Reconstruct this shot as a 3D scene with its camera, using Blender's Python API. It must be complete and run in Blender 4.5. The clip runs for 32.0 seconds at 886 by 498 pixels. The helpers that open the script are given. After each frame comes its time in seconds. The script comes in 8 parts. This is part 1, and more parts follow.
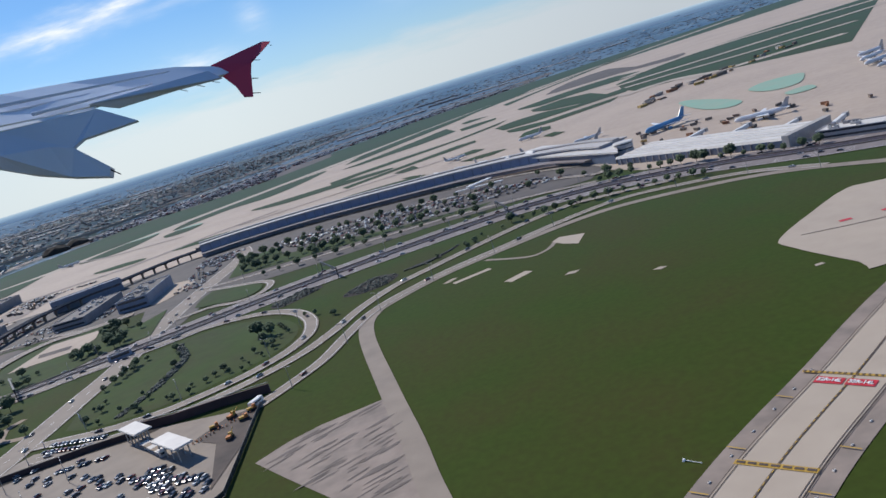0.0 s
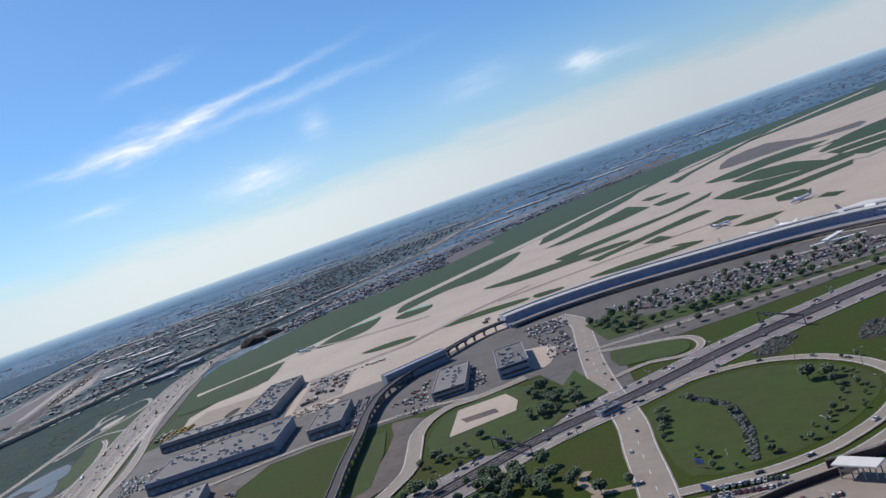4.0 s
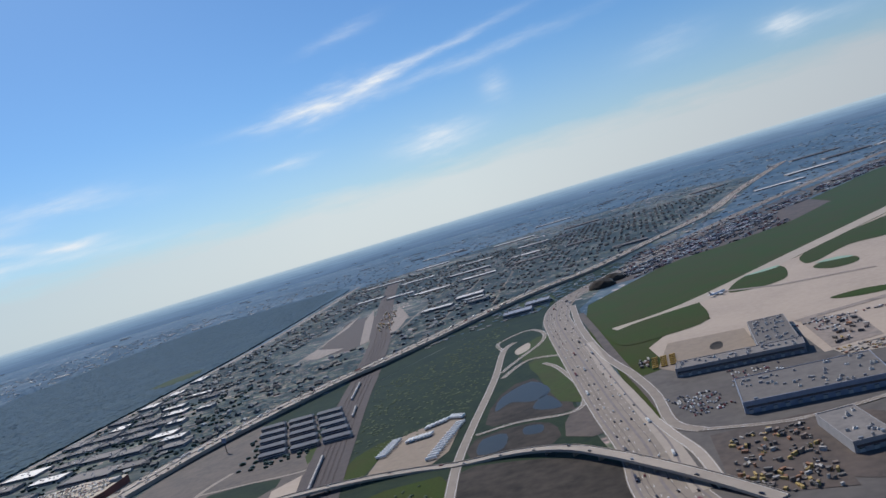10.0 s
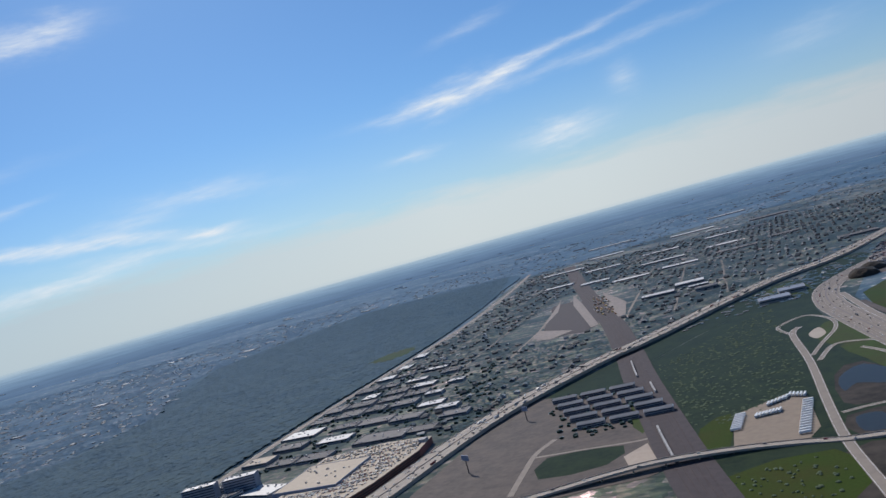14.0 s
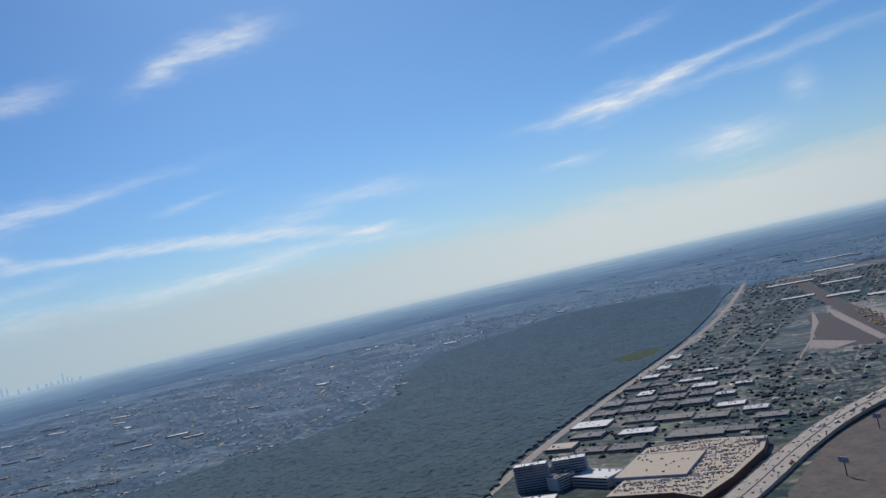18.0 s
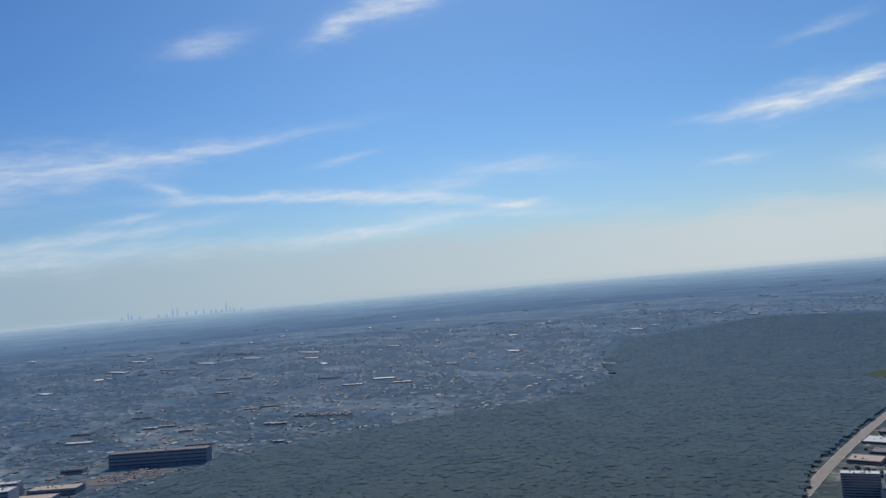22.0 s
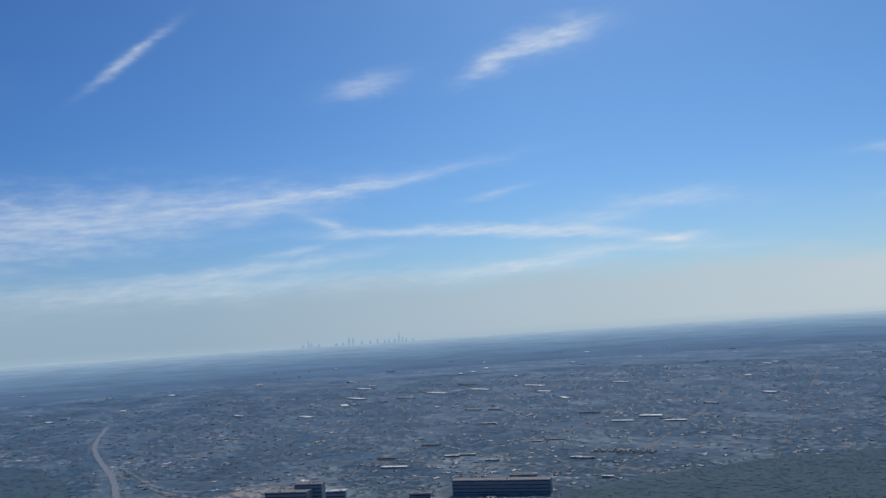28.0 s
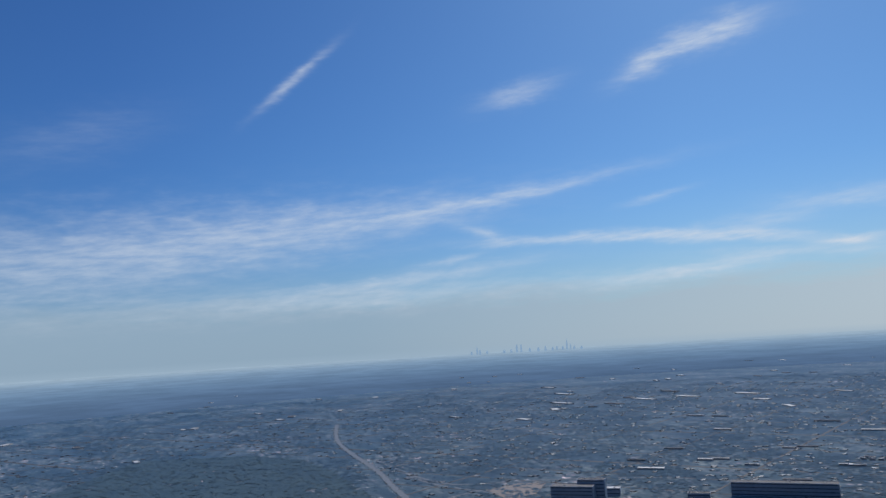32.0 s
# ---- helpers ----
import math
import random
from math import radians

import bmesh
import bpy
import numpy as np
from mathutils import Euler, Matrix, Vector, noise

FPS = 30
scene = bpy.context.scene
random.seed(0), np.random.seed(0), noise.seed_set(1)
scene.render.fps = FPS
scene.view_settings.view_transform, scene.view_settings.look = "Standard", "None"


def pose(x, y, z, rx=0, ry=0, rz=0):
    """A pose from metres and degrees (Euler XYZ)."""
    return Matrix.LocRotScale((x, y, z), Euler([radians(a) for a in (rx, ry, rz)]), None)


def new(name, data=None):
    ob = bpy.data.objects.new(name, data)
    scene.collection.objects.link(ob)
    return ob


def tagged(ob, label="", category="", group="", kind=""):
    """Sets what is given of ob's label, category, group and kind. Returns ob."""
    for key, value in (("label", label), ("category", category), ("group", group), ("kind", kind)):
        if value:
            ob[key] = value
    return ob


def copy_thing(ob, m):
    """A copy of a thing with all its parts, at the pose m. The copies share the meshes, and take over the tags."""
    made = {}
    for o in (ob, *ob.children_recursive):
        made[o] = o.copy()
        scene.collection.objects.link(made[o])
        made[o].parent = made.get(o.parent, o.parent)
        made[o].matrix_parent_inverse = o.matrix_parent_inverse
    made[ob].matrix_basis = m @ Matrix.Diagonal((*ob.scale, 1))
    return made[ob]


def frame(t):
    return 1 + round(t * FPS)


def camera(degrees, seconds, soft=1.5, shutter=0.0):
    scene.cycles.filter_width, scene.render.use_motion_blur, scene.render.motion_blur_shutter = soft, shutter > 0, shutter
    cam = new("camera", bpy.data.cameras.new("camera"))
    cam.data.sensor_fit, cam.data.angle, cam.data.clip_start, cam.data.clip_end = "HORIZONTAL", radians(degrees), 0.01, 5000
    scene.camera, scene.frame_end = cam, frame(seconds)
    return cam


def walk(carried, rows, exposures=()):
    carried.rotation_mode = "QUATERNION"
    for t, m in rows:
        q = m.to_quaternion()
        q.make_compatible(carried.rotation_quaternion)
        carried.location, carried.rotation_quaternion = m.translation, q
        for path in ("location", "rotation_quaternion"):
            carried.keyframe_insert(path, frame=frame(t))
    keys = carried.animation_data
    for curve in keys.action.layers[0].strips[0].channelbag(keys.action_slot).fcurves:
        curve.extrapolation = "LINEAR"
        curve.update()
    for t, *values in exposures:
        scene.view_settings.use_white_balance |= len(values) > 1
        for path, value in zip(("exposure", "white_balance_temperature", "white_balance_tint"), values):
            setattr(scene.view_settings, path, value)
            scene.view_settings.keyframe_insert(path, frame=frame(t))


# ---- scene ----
cam = camera(57.62, 32.0)
# seconds, eye, turn in degrees
PATH = [
    (0.0, -0.00, 0.00, 25.65, 77.98, 16.76, -3.51),
    (0.5, -7.83, 0.75, 27.22, 79.05, 16.99, -3.47),
    (1.0, -15.56, 1.40, 28.77, 80.49, 17.26, -3.29),
    (1.5, -23.13, 1.84, 30.30, 82.10, 17.57, -2.83),
    (2.0, -30.73, 2.20, 31.79, 82.46, 18.00, -2.27),
    (2.5, -38.48, 2.66, 33.27, 82.40, 18.37, -1.70),
    (3.0, -46.33, 3.20, 34.73, 83.85, 18.74, -0.92),
    (3.5, -54.10, 3.70, 36.16, 85.42, 19.06, -0.02),
    (4.0, -61.70, 4.08, 37.58, 86.15, 19.40, 0.83),
    (4.5, -69.15, 4.36, 39.00, 87.08, 18.80, 1.53),
    (6.5, -96.97, 3.62, 44.77, 89.74, 16.46, 4.56),
    (7.0, -104.28, 3.01, 46.31, 88.09, 15.96, 5.50),
    (7.5, -111.60, 2.32, 47.87, 87.53, 15.84, 6.63),
    (8.0, -118.91, 1.47, 49.44, 88.61, 16.13, 8.08),
    (8.5, -126.19, 0.41, 51.01, 88.18, 16.41, 9.55),
    (9.0, -133.39, -0.93, 52.57, 87.84, 16.60, 11.00),
    (9.5, -140.48, -2.59, 54.10, 87.61, 16.59, 12.42),
    (10.0, -147.51, -4.56, 55.61, 87.55, 16.54, 13.73),
    (10.5, -154.49, -6.82, 57.10, 87.57, 16.35, 14.93),
    (11.0, -161.39, -9.35, 58.57, 87.49, 16.10, 16.01),
    (11.5, -168.26, -12.11, 60.02, 87.55, 15.90, 16.95),
    (12.0, -175.15, -15.04, 61.46, 87.77, 15.76, 17.92),
    (12.5, -182.13, -18.09, 62.89, 88.07, 15.81, 19.07),
    (13.0, -189.14, -21.23, 64.31, 88.37, 15.53, 20.29),
    (13.5, -196.16, -24.46, 65.69, 88.77, 15.47, 21.48),
    (14.0, -203.14, -27.79, 67.02, 89.50, 15.46, 22.75),
    (14.5, -210.01, -31.24, 68.30, 90.30, 15.57, 24.14),
    (15.0, -216.76, -34.81, 69.54, 91.11, 15.43, 25.59),
    (15.5, -223.48, -38.46, 70.76, 91.91, 15.06, 27.11),
    (17.5, -251.00, -54.44, 75.33, 93.04, 13.07, 32.44),
    (18.0, -258.66, -58.67, 76.46, 92.47, 12.50, 33.90),
    (18.5, -266.38, -62.95, 77.58, 91.97, 12.04, 35.59),
    (19.0, -273.99, -67.30, 78.63, 92.10, 11.33, 37.31),
    (19.5, -281.36, -71.75, 79.58, 93.32, 9.31, 38.65),
    (20.0, -288.43, -76.36, 80.41, 94.65, 7.05, 39.67),
    (20.5, -295.17, -81.15, 81.10, 94.21, 5.40, 40.85),
    (21.0, -301.63, -86.12, 81.67, 93.23, 4.89, 41.95),
    (21.5, -307.84, -91.27, 82.14, 92.49, 4.78, 42.97),
    (22.0, -313.87, -96.57, 82.53, 92.13, 4.67, 43.78),
    (22.5, -319.76, -102.01, 82.90, 92.21, 4.23, 44.61),
    (23.0, -325.57, -107.55, 83.26, 93.65, 4.05, 45.31),
    (23.5, -331.36, -113.17, 83.67, 95.42, 3.57, 45.57),
    (24.0, -337.15, -118.85, 84.13, 95.64, 3.44, 45.75),
    (24.5, -342.94, -124.58, 84.65, 95.56, 3.47, 46.37),
    (25.0, -348.72, -130.37, 85.24, 95.38, 3.72, 47.31),
    (25.5, -354.43, -136.24, 85.88, 95.27, 3.79, 48.66),
    (27.5, -374.51, -162.66, 88.93, 95.36, 3.73, 53.32),
    (28.0, -377.71, -170.06, 89.27, 95.27, 3.54, 54.52),
    (28.5, -380.61, -177.59, 89.53, 95.06, 3.31, 55.74),
    (29.0, -383.22, -185.25, 89.71, 94.88, 3.03, 56.97),
    (29.5, -385.56, -193.02, 89.80, 94.64, 3.19, 58.03),
    (30.0, -387.67, -200.86, 89.81, 93.88, 3.27, 59.02),
    (30.5, -389.60, -208.74, 89.77, 93.78, 3.59, 60.48),
    (31.0, -391.44, -216.62, 89.70, 94.51, 3.41, 62.76),
    (31.5, -393.23, -224.52, 89.63, 95.51, 2.90, 64.44),
    (32.0, -395.02, -232.42, 89.55, 96.48, 3.36, 65.56),
]
walk(cam, [(r[0], pose(*r[1:])) for r in PATH], exposures=[(0, 0.5, 6500, 10), (3, 0.54, 6500, 10), (6, 0.4, 6500, 10), (12, 0.28, 6500, 10), (20, 0.14, 6400, 10), (28, 0.04, 6150, 10), (32, -0.06, 6050, 10)])

# ---- light ----
SUN_YAW, SUN_EL = 42.0, 42.0          # degrees: left of the first view, above the horizon
sun_data = bpy.data.lights.new("sun", "SUN")
sun_data.energy, sun_data.angle, sun_data.color = 3.2, radians(0.6), (1.0, 0.95, 0.88)
sun = new("sun", sun_data)
sun.rotation_euler = (radians(SUN_EL - 90.0), 0.0, radians(SUN_YAW))

world = bpy.data.worlds.new("sky")
scene.world = world
world.use_nodes = True
wt = world.node_tree
wt.nodes.clear()


def wmath(op, a, b=0.0, c=0.0, clamp=False):
    n = wt.nodes.new("ShaderNodeMath")
    n.operation, n.use_clamp = op, clamp
    for i, v in enumerate((a, b, c)):
        if isinstance(v, (int, float)):
            n.inputs[i].default_value = v
        else:
            wt.links.new(v, n.inputs[i])
    return n.outputs[0]


def wmix(fac, a, b):
    n = wt.nodes.new("ShaderNodeMix")
    n.data_type = "RGBA"
    for sock, v in ((n.inputs[0], fac), (n.inputs[6], a), (n.inputs[7], b)):
        if isinstance(v, (int, float)):
            sock.default_value = v
        elif isinstance(v, tuple):
            sock.default_value = (*v, 1.0)
        else:
            wt.links.new(v, sock)
    return n.outputs[2]


sky = wt.nodes.new("ShaderNodeTexSky")
sky.sky_type, sky.sun_disc = "NISHITA", False
sky.sun_elevation, sky.sun_rotation = radians(SUN_EL), radians(-SUN_YAW)
sky.altitude, sky.air_density, sky.dust_density, sky.ozone_density = 200.0, 1.0, 0.45, 3.5
coord = wt.nodes.new("ShaderNodeTexCoord")
split = wt.nodes.new("ShaderNodeSeparateXYZ")
wt.links.new(coord.outputs["Generated"], split.inputs[0])
dx, dy, dz = split.outputs
elev = wmath("MULTIPLY", wmath("ARCSINE", dz), 57.29578)
azim = wmath("MULTIPLY", wmath("ARCTAN2", wmath("MULTIPLY", dx, -1.0), dy), 57.29578)
SKY_GAIN = 0.062


def wscale(col, k):
    n = wt.nodes.new("ShaderNodeVectorMath")
    n.operation = "SCALE"
    wt.links.new(col, n.inputs[0])
    n.inputs["Scale"].default_value = k
    return n.outputs[0]


def wtint(col, rgb):
    n = wt.nodes.new("ShaderNodeVectorMath")
    n.operation = "MULTIPLY"
    wt.links.new(col, n.inputs[0])
    n.inputs[1].default_value = rgb
    return n.outputs[0]


col = wtint(wscale(sky.outputs[0], SKY_GAIN), (0.62, 0.93, 1.22))
# deeper blue farther from the sun
col = wmix(wmath("DIVIDE", wmath("SUBTRACT", azim, 48.0), 40.0, clamp=True), col, wtint(col, (0.66, 0.76, 0.90)))
def wnoise(a, b, su, sv, detail, seed):
    n = wt.nodes.new("ShaderNodeCombineXYZ")
    wt.links.new(wmath("MULTIPLY", a, su), n.inputs[0])
    wt.links.new(wmath("MULTIPLY", b, sv), n.inputs[1])
    n.inputs[2].default_value = seed
    t = wt.nodes.new("ShaderNodeTexNoise")
    t.inputs["Scale"].default_value, t.inputs["Detail"].default_value, t.inputs["Roughness"].default_value = 1.0, detail, 0.62
    wt.links.new(n.outputs[0], t.inputs["Vector"])
    return t.outputs["Fac"]


# pale haze towards the horizon: a cream bank with a ragged top, thinner towards the city
rag = wmath("MULTIPLY", wmath("SUBTRACT", wnoise(azim, elev, 0.16, 0.8, 4.0, 5.0), 0.5), 2.6)
side = wmath("DIVIDE", wmath("SUBTRACT", azim, 22.0), 50.0, clamp=True)
lift_ = wmath("ADD", elev, rag)
bank_ = wmath("SUBTRACT", 1.0, wmath("DIVIDE", wmath("SUBTRACT", lift_, 2.2), 2.4, clamp=True), clamp=True)
veil = wmath("POWER", wmath("SUBTRACT", 1.0, wmath("DIVIDE", wmath("ADD", elev, 1.0), 12.0, clamp=True), clamp=True), 1.6)
haze = wmath("MAXIMUM", wmath("MULTIPLY", bank_, 0.90), wmath("MULTIPLY", veil, 0.62))
col = wmix(haze, col, wmix(side, wmix(wmath("DIVIDE", wmath("SUBTRACT", 12.0, azim), 30.0, clamp=True), (0.54, 0.59, 0.61), (0.40, 0.435, 0.475)), (0.315, 0.415, 0.50)))

# cirrus: yaw and elevation of the middle, half length, half width, lean, strength
CLOUDS = [
    (19.6, 9.75, 3.4, 0.55, -8.0, 0.72), (21.0, 9.4, 4.2, 0.20, -1.0, 0.6), (11.5, 11.0, 5.5, 0.20, -9.0, 0.58), (15.6, 10.3, 2.2, 0.30, -14.0, 0.6), (9.0, 9.85, 7.5, 0.26, -4.0, 0.32), (12.6, 5.25, 2.7, 0.55, 0.0, 0.8),
    (7.7, 7.6, 0.9, 0.7, 0.0, 0.35), (23.2, 6.4, 1.8, 0.20, -2.0, 0.45), (17.3, 13.9, 2.4, 0.25, -10.0, 0.3), (-11.3, 5.5, 1.1, 0.45, 0.0, 0.8), (-13.0, 5.2, 2.5, 0.3, 4.0, 0.3), (-4.0, 6.6, 2.6, 0.6, -6.0, 0.22),
    (47.6, 5.95, 4.5, 0.22, 5.0, 0.55), (38.4, 4.85, 1.8, 0.20, 7.0, 0.5), (45.2, 19.3, 3.0, 0.55, -9.0, 0.85), (49.5, 18.2, 2.4, 0.45, -22.0, 0.75), (59.0, 17.0, 2.5, 0.45, -12.0, 0.5),
    (61.0, 9.8, 9.0, 0.30, -8.0, 0.6), (72.0, 8.7, 11.0, 0.9, -5.0, 0.34), (82.0, 7.4, 13.0, 1.5, -6.0, 0.36), (92.0, 6.2, 12.0, 1.9, -4.0, 0.36), (61.9, 7.3, 2.0, 0.28, 20.0, 0.55), (54.0, 6.55, 7.5, 0.22, 1.0, 0.75), (44.5, 5.9, 4.5, 0.22, 7.0, 0.65),
    (43.0, 6.7, 2.4, 0.45, 0.0, 0.35), (37.0, 7.5, 4.5, 0.35, 5.0, 0.28), (37.8, 4.95, 1.8, 0.14, 0.0, 0.6), (64.7, 5.65, 2.2, 0.16, -8.0, 0.45), (50.0, 9.0, 2.0, 0.16, -10.0, 0.4), (50.0, 3.6, 6.0, 0.35, -2.0, 0.5), (46.0, 4.0, 4.0, 0.25, -7.0, 0.45),
    (66.0, 4.7, 7.0, 0.30, -5.0, 0.5), (72.0, 3.3, 14.0, 0.6, -1.0, 0.55), (40.0, 4.4, 7.0, 0.25, 3.0, 0.4), (75.2, 18.7, 2.8, 0.22, -39.0, 0.65), (90.0, 14.4, 5.0, 0.9, -16.0, 0.12), (39.0, 7.6, 3.5, 0.4, -6.0, 0.25),
]
warp = wmath("MULTIPLY", wmath("SUBTRACT", wnoise(azim, elev, 0.30, 0.9, 3.0, 2.0), 0.5), 1.0)
wisp = wmath("MULTIPLY_ADD", wnoise(wmath("ADD", azim, wmath("MULTIPLY", elev, 2.0)), elev, 0.45, 2.2, 5.0, 7.0), 2.4, -0.65, clamp=True)
cover = None
for az0, el0, half, wide, lean, power in CLOUDS:
    wide *= 1.45
    c_, s_ = math.cos(radians(-lean)), math.sin(radians(-lean))
    du, dv = wmath("SUBTRACT", azim, az0), wmath("SUBTRACT", elev, el0)
    u_ = wmath("ADD", wmath("MULTIPLY", du, c_ / half), wmath("MULTIPLY", dv, -s_ / half))
    v_ = wmath("ADD", wmath("MULTIPLY", du, s_ / wide), wmath("MULTIPLY", dv, c_ / wide))
    v_ = wmath("ADD", v_, wmath("MULTIPLY", warp, 1.6 + 0.5 / wide))
    r_ = wmath("ADD", wmath("MULTIPLY", u_, u_), wmath("MULTIPLY", v_, v_))
    one = wmath("MULTIPLY", wmath("POWER", 2.718, wmath("MULTIPLY", r_, -1.0)), power * 0.86)
    cover = one if cover is None else wmath("ADD", cover, one)
cover = wmath("MULTIPLY", cover, wmath("MULTIPLY_ADD", wisp, 0.75, 0.35), clamp=True)
col = wmix(cover, col, (0.66, 0.70, 0.74))
# the land beyond the built ground, down from the horizon, painted with paling haze
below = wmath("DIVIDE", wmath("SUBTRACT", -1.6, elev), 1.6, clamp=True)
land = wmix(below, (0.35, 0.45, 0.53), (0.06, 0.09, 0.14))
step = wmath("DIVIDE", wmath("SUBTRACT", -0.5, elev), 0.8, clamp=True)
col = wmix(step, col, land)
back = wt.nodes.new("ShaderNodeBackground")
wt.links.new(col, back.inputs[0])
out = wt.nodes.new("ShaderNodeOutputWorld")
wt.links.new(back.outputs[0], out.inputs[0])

# ---- materials ----
S = 0.2          # the model is built at one fifth: plan numbers below are true metres


def material(name, base, dark=None, light=None, scale=8.0, fine=60.0, rough=0.85, haze_sheen=0.16, metal=0.0, spec=0.3, contrast=1.0, bump=0.0,
             vary=0.0, haze_rough=0.3, thin=0.0):
    """Two scales of noise between dark and light round a base colour; sizes in true metres."""
    m = bpy.data.materials.new(name)
    m.use_nodes = True
    t = m.node_tree
    b = t.nodes["Principled BSDF"]
    dark = dark or tuple(c * 0.75 for c in base)
    light = light or tuple(min(1.0, c * 1.2) for c in base)
    tc = t.nodes.new("ShaderNodeTexCoord")
    geo = t.nodes.new("ShaderNodeNewGeometry")

    def noisy(size, detail):
        n = t.nodes.new("ShaderNodeTexNoise")
        t.links.new(geo.outputs["Position"], n.inputs["Vector"])
        n.inputs["Scale"].default_value = 1.0 / (size * S)
        n.inputs["Detail"].default_value = detail
        return n.outputs["Fac"]

    def ramp(fac, lo, hi):
        n = t.nodes.new("ShaderNodeMapRange")
        n.inputs[1].default_value, n.inputs[2].default_value = lo, hi
        t.links.new(fac, n.inputs[0])
        return n.outputs[0]

    def mix(fac, a, c):
        n = t.nodes.new("ShaderNodeMix")
        n.data_type = "RGBA"
        if isinstance(fac, float):
            n.inputs[0].default_value = fac
        else:
            t.links.new(fac, n.inputs[0])
        for sock, v in ((n.inputs[6], a), (n.inputs[7], c)):
            if isinstance(v, tuple):
                sock.default_value = (*v, 1.0)
            else:
                t.links.new(v, sock)
        return n.outputs[2]

    big = ramp(noisy(scale, 3.0), 0.5 - 0.22 / contrast, 0.5 + 0.22 / contrast)
    small = ramp(noisy(scale * 8.0 / fine, 2.0), 0.3, 0.7)
    c1 = mix(big, dark, base)
    c2 = mix(small, c1, light)
    f = t.nodes.new("ShaderNodeMix")
    f.data_type = "RGBA"
    f.inputs[0].default_value = 0.45
    t.links.new(c1, f.inputs[6])
    t.links.new(c2, f.inputs[7])
    colour = f.outputs[2]
    if vary:
        info = t.nodes.new("ShaderNodeObjectInfo")
        hsv = t.nodes.new("ShaderNodeHueSaturation")
        mr = t.nodes.new("ShaderNodeMapRange")
        mr.inputs[3].default_value, mr.inputs[4].default_value = 1.0 - vary, 1.0 + vary
        t.links.new(info.outputs["Random"], mr.inputs[0])
        t.links.new(mr.outputs[0], hsv.inputs["Value"])
        t.links.new(colour, hsv.inputs["Color"])
        colour = hsv.outputs[0]
    t.links.new(colour, b.inputs["Base Color"])
    b.inputs["Roughness"].default_value = rough
    b.inputs["Metallic"].default_value = metal
    b.inputs["Specular IOR Level"].default_value = spec
    # blue tint at grazing angles paints distance haze onto the surface
    if haze_sheen:
        b.inputs["Sheen Weight"].default_value = haze_sheen
        b.inputs["Sheen Roughness"].default_value = haze_rough
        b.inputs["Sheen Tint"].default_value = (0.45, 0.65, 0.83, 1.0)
    if bump:
        bp = t.nodes.new("ShaderNodeBump")
        bp.inputs["Strength"].default_value = bump
        bp.inputs["Distance"].default_value = S * 0.5
        t.links.new(small, bp.inputs["Height"])
        t.links.new(bp.outputs[0], b.inputs["Normal"])
    if thin:
        tl = t.nodes.new("ShaderNodeBsdfTranslucent")
        t.links.new(colour, tl.inputs[0])
        ms = t.nodes.new("ShaderNodeMixShader")
        ms.inputs[0].default_value = thin
        t.links.new(b.outputs[0], ms.inputs[1])
        t.links.new(tl.outputs[0], ms.inputs[2])
        t.links.new(ms.outputs[0], t.nodes["Material Output"].inputs["Surface"])
    return m


